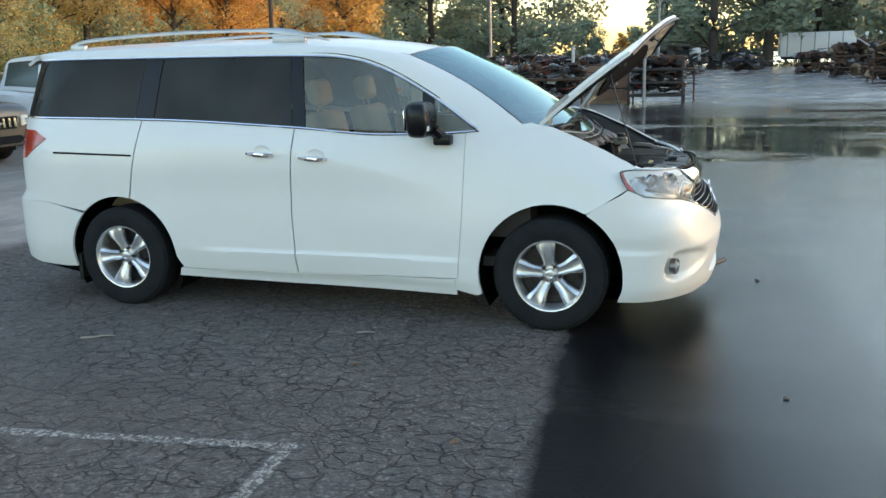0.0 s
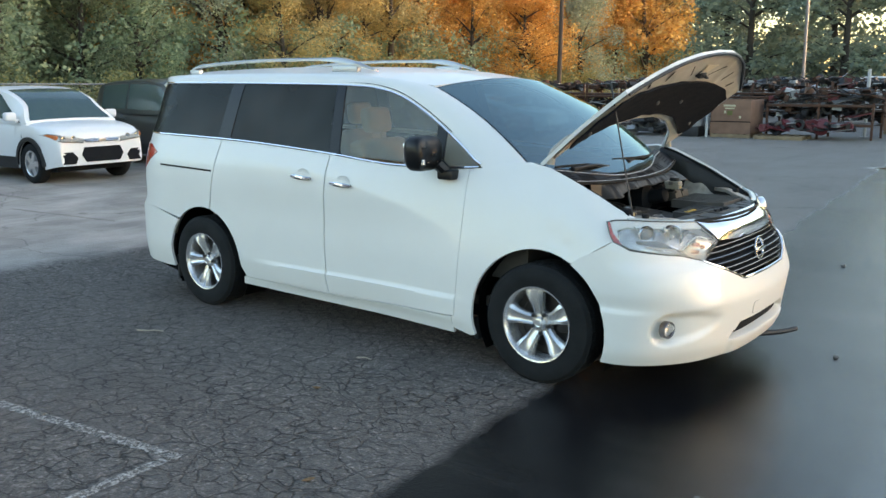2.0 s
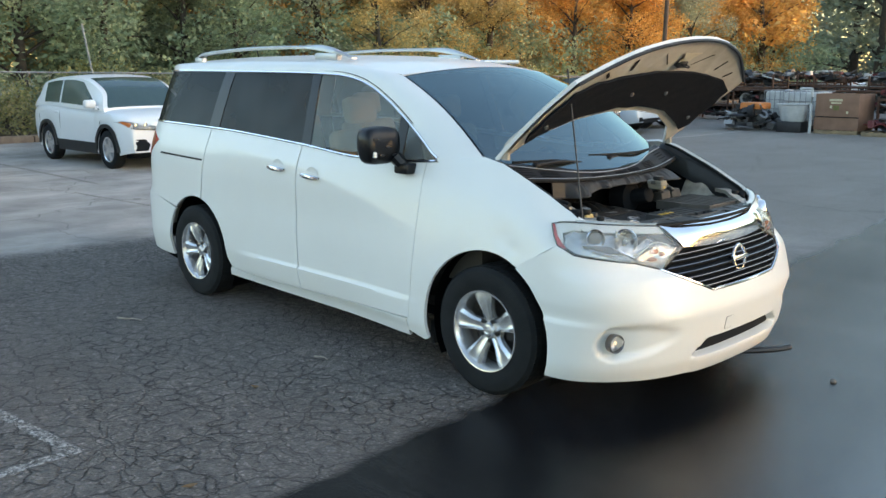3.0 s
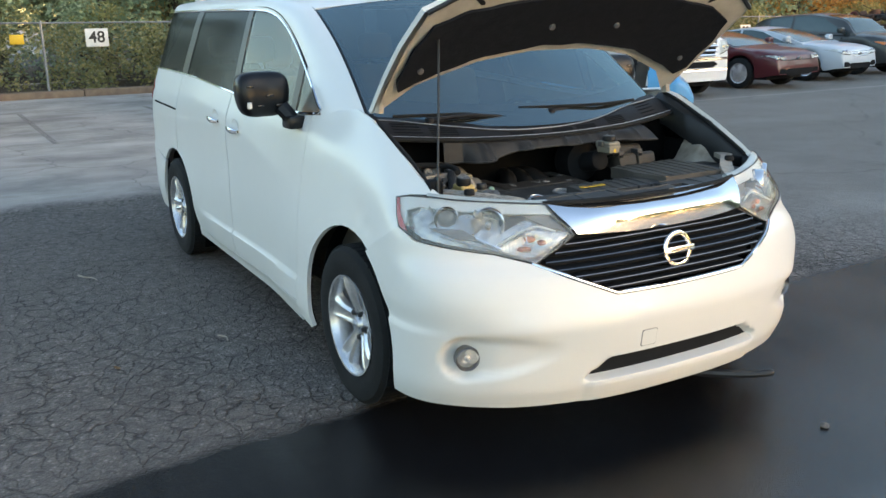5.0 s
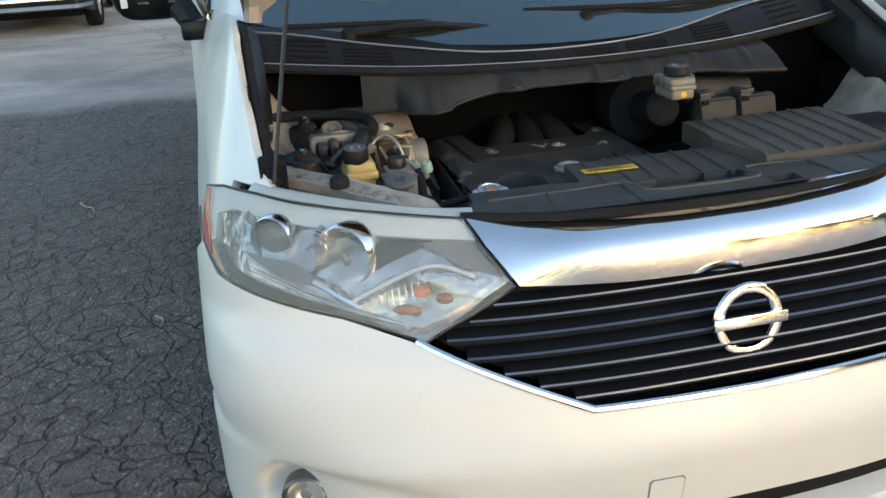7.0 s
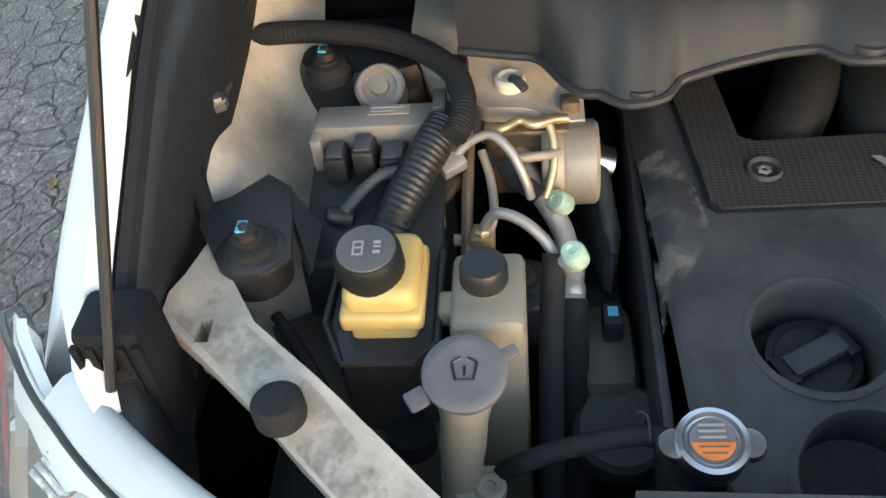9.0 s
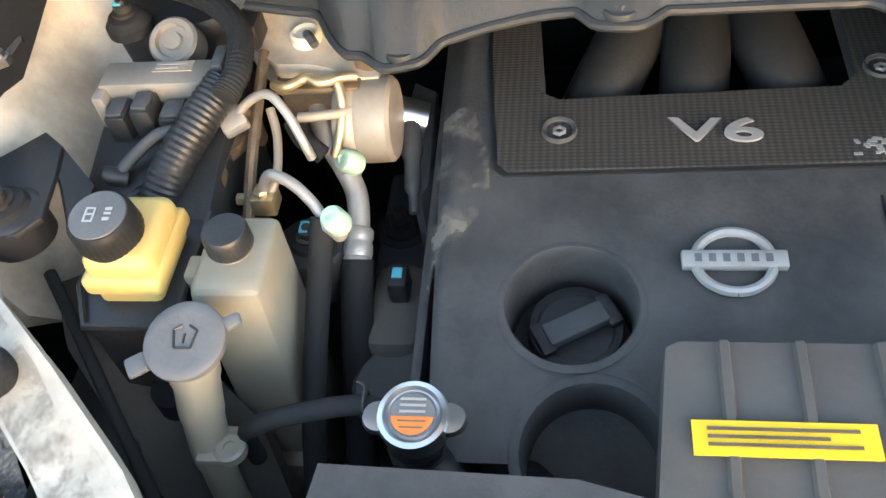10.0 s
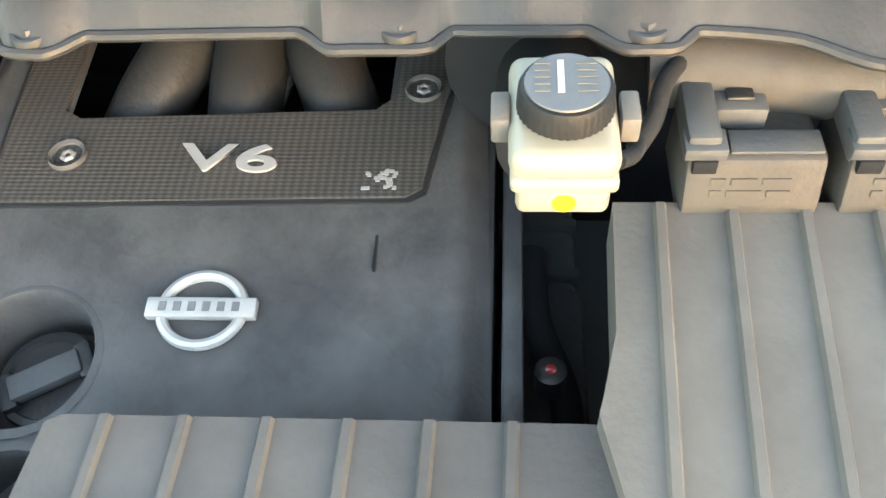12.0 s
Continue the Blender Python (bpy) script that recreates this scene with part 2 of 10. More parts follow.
M_COWL = material("black_cowl_plastic", (0.009, 0.0095, 0.011), 0.5, 0, 12, (0.014, 0.014, 0.016), 0.08, 160, spec=0.2)
M_LEDGE = material("hazy_clear_ledge", (0.46, 0.52, 0.52), 0.22, 0, 5, (0.36, 0.40, 0.39), 0.05, 90, coat=0.4)
M_FELT = material("black_insulation_felt", (0.013, 0.016, 0.022), 0.95, 0, 25, (0.018, 0.021, 0.028), 0.3, 120, spec=0.08)
M_RED = material("red_lens", (0.55, 0.025, 0.02), 0.12, 0, 8, (0.28, 0.015, 0.015), coat=0.5)
M_AMBER = material("amber_lens", (0.75, 0.22, 0.06), 0.15, 0, 30, (0.6, 0.15, 0.05), coat=0.5)
M_DULLAMBER = material("dull_amber", (0.42, 0.12, 0.06), 0.2, 0, 30, (0.30, 0.08, 0.04), coat=0.3)
M_SMOKELENS = material("smoke_grey_lens", (0.16, 0.18, 0.185), 0.12, 0.0, 9, (0.12, 0.135, 0.14), coat=0.6)
M_BEIGE = material("beige_leather", (0.50, 0.42, 0.31), 0.55, 0, 5, (0.42, 0.35, 0.26), 0.1, 80)
M_DASH = material("dark_dashboard", (0.06, 0.055, 0.05), 0.7, 0, 20, (0.05, 0.045, 0.04))
M_TINT = glass("privacy_glass", (0.78, 0.8, 0.80), 0.10, 0.14, 1.42, 0.05, (0.25, 0.27, 0.28))
M_CLEAR = glass("clear_glass", (0.88, 0.92, 0.82), 0.74, 0.10, 1.45, 0.15, (0.5, 0.54, 0.52))
M_SCREEN = glass("windscreen_glass", (0.60, 0.92, 0.97), 0.22, 0.04, 2.7, 0.03, (0.62, 0.86, 0.92))
M_LENS = glass("headlamp_lens", (0.97, 0.98, 1.0), 0.95, 0.0, 1.35, 0.17)
M_RESERVOIR = material("white_reservoir_plastic", (0.225, 0.212, 0.172), 0.5, 0, 9, (0.185, 0.170, 0.132), coat=0.1)
M_PAPER = material("pale_paper", (0.70, 0.65, 0.52), 0.7, 0, 12, (0.6, 0.55, 0.44))
M_YELLOW = material("yellow_reservoir_plastic", (0.48, 0.36, 0.13), 0.45, 0, 10, (0.40, 0.29, 0.10))
M_LABEL_YELLOW = material("yellow_label", (0.70, 0.45, 0.02), 0.5, 0, 20, (0.60, 0.38, 0.02))
M_GREYCAP = material("grey_cap_plastic", (0.085, 0.090, 0.098), 0.55, 0, 22, (0.125, 0.127, 0.13), 0.1, 120, spec=0.3)
M_TEAL = material("teal_paint_mark", (0.05, 0.42, 0.55), 0.5, 0, 60, (0.04, 0.35, 0.45))
M_GREENCAP = material("pale_green_cap", (0.24, 0.36, 0.28), 0.5, 0, 40, (0.36, 0.55, 0.42))
M_BROWNMETAL = material("rusty_bracket", (0.16, 0.12, 0.08), 0.6, 0.4, 30, (0.09, 0.065, 0.045), 0.2, 120)
M_SHEET = material("dusty_dark_sheet", (0.075, 0.068, 0.060), 0.75, 0, 7, (0.045, 0.041, 0.037), 0.15, 90, spec=0.2)
M_GOLDPIPE = material("yellow_chromate_pipe", (0.55, 0.46, 0.30), 0.38, 0.75, 30, (0.40, 0.33, 0.20))
M_CANBEIGE = material("beige_metal_can", (0.34, 0.30, 0.25), 0.5, 0.3, 14, (0.25, 0.22, 0.18), 0.1, 120)
M_SLATEPLASTIC = material("slate_connector_plastic", (0.045, 0.051, 0.057), 0.5, 0, 12, (0.065, 0.066, 0.065), 0.1, 140, spec=0.3)
M_HOUSING = material("dusty_relay_plastic", (0.056, 0.053, 0.049), 0.6, 0, 9, (0.036, 0.034, 0.032), 0.1, 140, spec=0.2)
M_MODULE = material("dull_module_metal", (0.23, 0.215, 0.195), 0.5, 0.25, 12, (0.17, 0.158, 0.142), 0.08, 120)
M_CAPBLACK = material("matt_black_cap", (0.010, 0.011, 0.012), 0.5, 0, 14, (0.016, 0.0165, 0.017), 0.1, 150, spec=0.2)
M_LETTER = material("silver_lettering", (0.37, 0.37, 0.365), 0.35, 0.3, 30, (0.30, 0.30, 0.295))


def lettering(name, text, size, depth, mt, m, parent, bold=0.0):
    cu = bpy.data.curves.new(name, "FONT")
    cu.body, cu.size, cu.extrude, cu.align_x, cu.align_y = text, size, depth, "CENTER", "CENTER"
    cu.offset = bold
    tmp = bpy.data.objects.new(name, cu)
    scene.collection.objects.link(tmp)
    me = bpy.data.meshes.new_from_object(tmp.evaluated_get(bpy.context.evaluated_depsgraph_get()))
    bpy.data.objects.remove(tmp)
    me.materials.clear()
    me.materials.append(mt)
    ob = new(name, me)
    ob.parent = parent
    ob.matrix_basis = m
    return ob


# ---- ground: one sheet to the horizon ----
def asphalt():
    mt = bpy.data.materials.new("asphalt")
    mt.use_nodes = True
    nt = mt.node_tree
    N, L = nt.nodes.new, nt.links.new
    b = nt.nodes["Principled BSDF"]
    b.inputs["Diffuse Roughness"].default_value = 1.0
    geo = N("ShaderNodeNewGeometry")
    sep = N("ShaderNodeSeparateXYZ")
    L(geo.outputs["Position"], sep.inputs[0])

    def noise_tex(scale, detail=5, rough=0.6, dist=0.0):
        n = N("ShaderNodeTexNoise")
        n.inputs["Scale"].default_value, n.inputs["Detail"].default_value = scale, detail
        n.inputs["Roughness"].default_value, n.inputs["Distortion"].default_value = rough, dist
        L(geo.outputs["Position"], n.inputs["Vector"])
        return n

    def rng(src, a, b_, c, d):
        m = N("ShaderNodeMapRange")
        for k, v in zip(("From Min", "From Max", "To Min", "To Max"), (a, b_, c, d)):
            m.inputs[k].default_value = v
        L(src, m.inputs["Value"])
        return m.outputs[0]

    def math_(op, x, y):
        m = N("ShaderNodeMath")
        m.operation = op
        for i, q in enumerate((x, y)):
            if isinstance(q, (int, float)):
                m.inputs[i].default_value = q
            else:
                L(q, m.inputs[i])
        return m.outputs[0]

    def mixc(f, a, c):
        m = N("ShaderNodeMix")
        m.data_type = "RGBA"
        L(f, m.inputs["Factor"])
        for i, q in ((6, a), (7, c)):
            if isinstance(q, tuple):
                m.inputs[i].default_value = (*q, 1)
            else:
                L(q, m.inputs[i])
        return m.outputs[2]

    edge = noise_tex(1.6, 5)
    big = noise_tex(0.22, 3)
    # newer, smooth sealed asphalt ahead of the van; old cracked asphalt behind
    line = math_("ADD", sep.outputs["X"], math_("MULTIPLY", sep.outputs["Y"], 0.085))
    line = math_("ADD", line, math_("MULTIPLY", math_("SUBTRACT", edge.outputs["Fac"], 0.5), 0.22))
    sealed = rng(line, 2.96, 3.06, 0, 1)
    # cracks: fine alligator net on the old surface, few long ones beyond the seam
    def bent(scale, amount, fine):
        w1, w2 = noise_tex(scale, 3), noise_tex(fine, 2)
        out = geo.outputs["Position"]
        for w, k in ((w1, amount), (w2, 0.8 / fine)):
            wv = N("ShaderNodeVectorMath")
            wv.operation = "MULTIPLY_ADD"
            L(w.outputs["Color"], wv.inputs[0])
            wv.inputs[1].default_value = (k, k, 0)
            L(out, wv.inputs[2])
            out = wv.outputs[0]
        return out

    def cracks(scale, w, vec, stretch=1.0):
        v = N("ShaderNodeTexVoronoi")
        v.feature = "DISTANCE_TO_EDGE"
        v.voronoi_dimensions = "2D"
        v.inputs["Scale"].default_value = scale
        mp = N("ShaderNodeMapping")
        mp.inputs["Scale"].default_value = (stretch, 1, 1)
        L(vec, mp.inputs["Vector"])
        L(mp.outputs[0], v.inputs["Vector"])
        return rng(v.outputs["Distance"], 0.0, w, 1, 0)

    vec = bent(2.5, 0.30, 14)
    c1, c2, c3 = cracks(10, 0.085, vec, 0.75), cracks(3.6, 0.022, vec, 0.7), math_("MULTIPLY", cracks(0.42, 0.005, bent(0.8, 0.9, 2.2), 0.6), 0.6)
    fade = rng(noise_tex(1.3, 4).outputs["Fac"], 0.34, 0.56, 0.3, 1)
    fine = math_("MULTIPLY", c1, math_("MULTIPLY", fade, rng(noise_tex(9, 3).outputs["Fac"], 0.38, 0.55, 0.15, 1)))
    seam = math_("ADD", sep.outputs["X"], math_("MULTIPLY", math_("SUBTRACT", edge.outputs["Fac"], 0.5), 0.9))
    near = rng(seam, -2.75, -2.35, 0, 1)
    near = math_("MULTIPLY", near, rng(sep.outputs["Y"], 2.5, 4.5, 1, 0.15))
    crack = math_("MULTIPLY", math_("MAXIMUM", fine, math_("MULTIPLY", c2, 0.75)), near)
    crack = math_("MULTIPLY", math_("MAXIMUM", crack, c3), math_("SUBTRACT", 1.0, sealed))
    # stones in the old surface
    st = N("ShaderNodeTexVoronoi")
    st.inputs["Scale"].default_value = 62
    L(geo.outputs["Position"], st.inputs["Vector"])
    stone = rng(st.outputs["Distance"], 0.1, 0.6, 1, 0)
    sc = N("ShaderNodeSeparateColor")
    L(st.outputs["Color"], sc.inputs[0])
    pale = rng(sc.outputs[0], 0.55, 1.0, 0, 1)
    grit = N("ShaderNodeTexNoise")
    grit.inputs["Scale"].default_value, grit.inputs["Detail"].default_value = 160, 3
    L(geo.outputs["Position"], grit.inputs["Vector"])
    old = mixc(pale, (0.112, 0.099, 0.091), (0.42, 0.37, 0.34))
    patch = rng(big.outputs["Fac"], 0.42, 0.62, 0, 1)
    old = mixc(patch, old, mixc(math_("MULTIPLY", stone, pale), (0.154, 0.137, 0.126), (0.41, 0.363, 0.33)))
    old = mixc(rng(noise_tex(1.1, 6, 0.7).outputs["Fac"], 0.45, 0.7, 0, 0.6), old, (0.088, 0.080, 0.075))
    rough_patch = noise_tex(17, 6, 0.7)
    old = mixc(rng(rough_patch.outputs["Fac"], 0.42, 0.62, 0.55, 0.0), old, (0.059, 0.053, 0.048))
    dusty = mixc(rng(noise_tex(0.7, 6, 0.65).outputs["Fac"], 0.38, 0.66, 0, 1), (0.24, 0.225, 0.21), (0.45, 0.42, 0.39))
    smap = N("ShaderNodeMapping")
    smap.inputs["Scale"].default_value = (1.3, 0.34, 1.0)
    L(geo.outputs["Position"], smap.inputs["Vector"])
    streak = noise_tex(1.1, 7, 0.62, 0.3)
    L(smap.outputs[0], streak.inputs["Vector"])
    dusty = mixc(rng(sep.outputs["Y"], 2.0, 6.0, 0, 0.85), dusty, (0.185, 0.17, 0.155))
    dusty = mixc(math_("MULTIPLY", rng(streak.outputs["Fac"], 0.52, 0.70, 0, 0.55), rng(sep.outputs["Y"], 1.5, 5.0, 1, 0.15)), dusty, (0.56, 0.54, 0.515))
    dusty = mixc(rng(streak.outputs["Fac"], 0.46, 0.32, 0, 0.4), dusty, (0.13, 0.12, 0.112))
    old = mixc(near, dusty, old)
    old = mixc(crack, old, (0.014, 0.013, 0.012))
    new_ = mixc(grit.outputs["Fac"], (0.004, 0.004, 0.0045), (0.010, 0.010, 0.011))
    new_ = mixc(rng(noise_tex(0.5, 6, 0.65).outputs["Fac"], 0.5, 0.66, 0, 0.7), new_, (0.014, 0.0135, 0.013))
    # dry, paler ground beyond the standing water
    dry = rng(math_("ADD", sep.outputs["Y"], math_("MULTIPLY", math_("SUBTRACT", big.outputs["Fac"], 0.5), 9.0)), 20.0, 25.0, 0, 1)
    new_ = mixc(dry, mixc(rng(sep.outputs["Y"], 4.0, 9.0, 0, 1), new_, (0.030, 0.031, 0.033)), mixc(grit.outputs["Fac"], (0.20, 0.19, 0.195), (0.33, 0.315, 0.32)))
    col = mixc(sealed, old, new_)
    # brown dry streak beyond the lot
    L(col, b.inputs["Base Color"])
    # wetness
    wet_n = noise_tex(0.35, 5, 0.55, 0.6)
    wet = rng(wet_n.outputs["Fac"], 0.40, 0.56, 0, 1)
    # standing water in the low part of the lot beyond the van
    far = math_("MULTIPLY", rng(sep.outputs["Y"], -3.0, 9.0, 0.0, 1.0), rng(sep.outputs["Y"], 16.0, 24.0, 1.0, 0.45))
    shore = math_("ADD", sep.outputs["X"], math_("MULTIPLY", sep.outputs["Y"], 0.08))
    pn = noise_tex(0.75, 9, 0.66, 0.25)
    pmap = N("ShaderNodeMapping")
    pmap.inputs["Scale"].default_value = (0.13, 0.8, 1.0)
    L(geo.outputs["Position"], pmap.inputs["Vector"])
    L(pmap.outputs[0], pn.inputs["Vector"])
    shallow = math_("ADD", pn.outputs["Fac"], rng(math_("MULTIPLY", far, rng(shore, 1.0, 4.2, 0.0, 1.0)), 0, 1, -0.30, 0.10))
    pud = math_("MULTIPLY", rng(shallow, 0.53, 0.60, 0, 1), math_("SUBTRACT", 1.0, dry))
    film_ = math_("MULTIPLY", rng(shallow, 0.22, 0.44, 0, 1), math_("SUBTRACT", 1.0, dry))
    # damp sheen of the seal coat, masked beside the van to paint its reflection
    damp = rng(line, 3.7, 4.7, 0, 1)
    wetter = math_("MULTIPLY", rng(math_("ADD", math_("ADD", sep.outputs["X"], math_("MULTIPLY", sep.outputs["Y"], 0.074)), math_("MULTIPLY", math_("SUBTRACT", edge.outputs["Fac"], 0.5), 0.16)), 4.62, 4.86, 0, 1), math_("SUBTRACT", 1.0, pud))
    rough_old = rng(grit.outputs["Fac"], 0.3, 0.7, 0.50, 0.70)
    rough_new = math_("ADD", math_("SUBTRACT", rng(wet, 0, 1, 0.26, 0.17), math_("MULTIPLY", film_, 0.10)), math_("MULTIPLY", grit.outputs["Fac"], 0.06))
    r1 = N("ShaderNodeMix")
    L(sealed, r1.inputs["Factor"]), L(rough_old, r1.inputs[2]), L(rough_new, r1.inputs[3])
    r2 = N("ShaderNodeMix")
    L(pud, r2.inputs["Factor"]), L(r1.outputs[0], r2.inputs[2])
    ruffle = noise_tex(0.9, 5, 0.6, 0.4)
    rmap = N("ShaderNodeMapping")
    rmap.inputs["Scale"].default_value = (0.18, 1.0, 1.0)
    L(geo.outputs["Position"], rmap.inputs["Vector"])
    L(rmap.outputs[0], ruffle.inputs["Vector"])
    L(rng(ruffle.outputs["Fac"], 0.42, 0.62, 0.03, 0.12), r2.inputs[3])
    L(r2.outputs[0], b.inputs["Roughness"])
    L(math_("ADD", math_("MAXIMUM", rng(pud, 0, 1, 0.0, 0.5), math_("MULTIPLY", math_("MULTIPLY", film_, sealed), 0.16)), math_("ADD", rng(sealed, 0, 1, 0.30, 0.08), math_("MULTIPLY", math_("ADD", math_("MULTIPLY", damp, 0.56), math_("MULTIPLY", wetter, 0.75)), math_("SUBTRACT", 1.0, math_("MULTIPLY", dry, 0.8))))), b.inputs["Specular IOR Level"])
    h = math_("SUBTRACT", math_("MULTIPLY", math_("MULTIPLY", stone, 0.35), math_("SUBTRACT", 1.0, math_("MULTIPLY", sealed, 0.9))), math_("MULTIPLY", crack, 0.8))
    h = math_("ADD", h, math_("MULTIPLY", grit.outputs["Fac"], 0.12))
    h = math_("ADD", h, math_("MULTIPLY", math_("MULTIPLY", rough_patch.outputs["Fac"], 0.9), math_("SUBTRACT", 1.0, sealed)))
    h = math_("MULTIPLY", h, math_("SUBTRACT", 1.0, math_("MULTIPLY", pud, 0.985)))
    bp = N("ShaderNodeBump")
    bp.inputs["Strength"].default_value, bp.inputs["Distance"].default_value = 1.0, 0.015
    L(h, bp.inputs["Height"])
    L(bp.outputs[0], b.inputs["Normal"])
    return mt


bm = bmesh.new()
rings = []
for r in (0.5, 6, 15, 40, 120, 400, 1500):
    rings.append([bm.verts.new((r * math.cos(2 * math.pi * k / 48), r * math.sin(2 * math.pi * k / 48), 0)) for k in range(48)])
bm.faces.new(rings[0])
for a, b in zip(rings, rings[1:]):
    for k in range(48):
        bm.faces.new((a[k], b[k], b[(k + 1) % 48], a[(k + 1) % 48]))
ground = part("ground", bm, asphalt())
tagged(ground, "dark damp asphalt lot, old and cracked beside a newer smooth strip", "ground", kind="structure")


def worn_paint(wear=(0.42, 0.58)):
    mt = material("worn_line_paint", (0.48, 0.44, 0.40), 0.7, 0, 30, (0.27, 0.245, 0.22), 0.2, 120)
    nt = mt.node_tree
    b = nt.nodes["Principled BSDF"]
    geo = nt.nodes.new("ShaderNodeNewGeometry")
    n = nt.nodes.new("ShaderNodeTexNoise")
    n.inputs["Scale"].default_value, n.inputs["Detail"].default_value, n.inputs["Roughness"].default_value = 34, 8, 0.8
    nt.links.new(geo.outputs["Position"], n.inputs["Vector"])
    m = nt.nodes.new("ShaderNodeMapRange")
    for k, v in zip(("From Min", "From Max", "To Min", "To Max"), (*wear, 0, 1)):
        m.inputs[k].default_value = v
    nt.links.new(n.outputs["Fac"], m.inputs["Value"])
    nt.links.new(m.outputs[0], b.inputs["Alpha"])
    return mt


M_LINE = worn_paint()


M_LINE2 = worn_paint((0.34, 0.46))


def stripe(x0, y0, x1, y1, w=0.07, mt=None):
    bm = bmesh.new()
    d = Vector((x1 - x0, y1 - y0, 0))
    n = Vector((-d.y, d.x, 0)).normalized() * w / 2
    k = max(2, int(d.length / 0.12))
    rnd = random.Random(int(x0 * 100 + y1 * 7))
    rows = []
    for i in range(k + 1):
        p = Vector((x0, y0, 0.004)) + d * i / k
        e = 1 + rnd.uniform(-0.12, 0.12)
        rows.append((bm.verts.new(p + n * e), bm.verts.new(p - n * e)))
    for a, b in zip(rows, rows[1:]):
        bm.faces.new((a[0], a[1], b[1], b[0]))
    bmesh.ops.recalc_face_normals(bm, faces=bm.faces[:])
    ob = part("parking_line", bm, mt or M_LINE)
    tagged(ob, "worn white painted parking line on the asphalt", "parking line", "parking lines", "structure")


stripe(-2.2, -3.32, 2.23, -2.80)
stripe(2.19, -2.83, 2.30, -5.2)
stripe(-7.35, -14, -7.2, 5, 0.09, M_LINE2)
stripe(-7.2, 5, -6.05, 9.6, 0.09, M_LINE2)
stripe(-6.05, 9.6, -5.75, 24, 0.09, M_LINE2)
stripe(-6.5, 0.74, -4.3, 0.96, 0.05)
for y in (-11, -8.2, -5.4, -1.0, 1.35, 4.9, 8.3, 10.2, 12.4, 14.7, 17.2, 19.7, 22.4):
    stripe(-12.6, y, -7.3, y + 0.05, 0.09)

# litter on the asphalt
M_DRYLEAF = material("dry_leaf", (0.24, 0.15, 0.07), 0.8, 0, 40, (0.16, 0.09, 0.04))
M_PALETWIG = material("pale_twig", (0.42, 0.38, 0.32), 0.8, 0, 40, (0.28, 0.24, 0.19))
M_STONE = material("grey_stone", (0.16, 0.15, 0.14), 0.85, 0, 30, (0.09, 0.085, 0.08), 0.3, 90)


def litter_leaf(x, y, turn, size=0.035):
    bm = bmesh.new()
    rim = [(1.0, 0), (0.5, 0.34), (0.1, 0.42), (-0.5, 0.30), (-1.0, 0), (-0.5, -0.30), (0.1, -0.42), (0.5, -0.34)]
    mid = bm.verts.new((0, 0, 0.003))
    vs = [bm.verts.new((a * size, b * size, 0.008 + 0.010 * abs(b) + 0.006 * a * a)) for a, b in rim]
    for k in range(8):
        bm.faces.new((mid, vs[k], vs[(k + 1) % 8]))
    g = bmesh.ops.extrude_face_region(bm, geom=bm.faces[:])
    for v in g["geom"]:
        if isinstance(v, bmesh.types.BMVert):
            v.co.z += 0.0012
    bmesh.ops.recalc_face_normals(bm, faces=bm.faces[:])
    ob = part("fallen_leaf", bm, M_DRYLEAF)
    ob.matrix_basis = pose(x, y, 0, 0, 0, turn)
    tagged(ob, "small curled brown leaf lying on the asphalt", "leaf", "fallen leaves")


def litter_twig(pts, r, label):
    bm = bmesh.new()
    p = bend([(x, y, r * 0.9) for x, y in pts], 4)
    rod(bm, p, [lerp(r, r * 0.5, k / (len(p) - 1)) for k in range(len(p))], 6)
    tagged(part("twig", bm, M_PALETWIG), label, "twig", "twigs")


def pebble(x, y, r, seed):
    bm = bmesh.new()
    bmesh.ops.create_icosphere(bm, subdivisions=2, radius=r)
    for v in bm.verts:
        v.co *= 1 + 0.35 * noise.noise(v.co / r * 0.9 + Vector((seed * 3.1, 0, 0)))
        v.co.z = v.co.z * 0.62 + r * 0.45
    ob = part("stone", bm, M_STONE)
    ob.location = (x, y, 0)
    tagged(ob, "small loose grey stone lying on the asphalt", "stone", "loose stones")


litter_leaf(2.884, -2.608, 70, 0.035)
litter_leaf(2.07, -1.77, 20, 0.03)
litter_leaf(-1.6, -2.3, 130, 0.035)
litter_leaf(0.9, -3.6, 200, 0.03)
litter_twig([(0.20, -1.69), (0.27, -1.66), (0.31, -1.62), (0.38, -1.60)], 0.007, "pale dry twig lying on the asphalt")
litter_twig([(1.86, -1.22), (1.91, -1.19), (1.97, -1.20)], 0.005, "short pale twig lying on the asphalt")
for k, (x, y, r) in enumerate(((4.25, 0.55, 0.018), (4.29, -1.75, 0.014), (4.70, -2.05, 0.016), (1.2, -2.9, 0.012), (3.6, 3.4, 0.02), (-0.9, -2.1, 0.013), (5.3, 1.6, 0.016))):
    pebble(x, y, r, k)


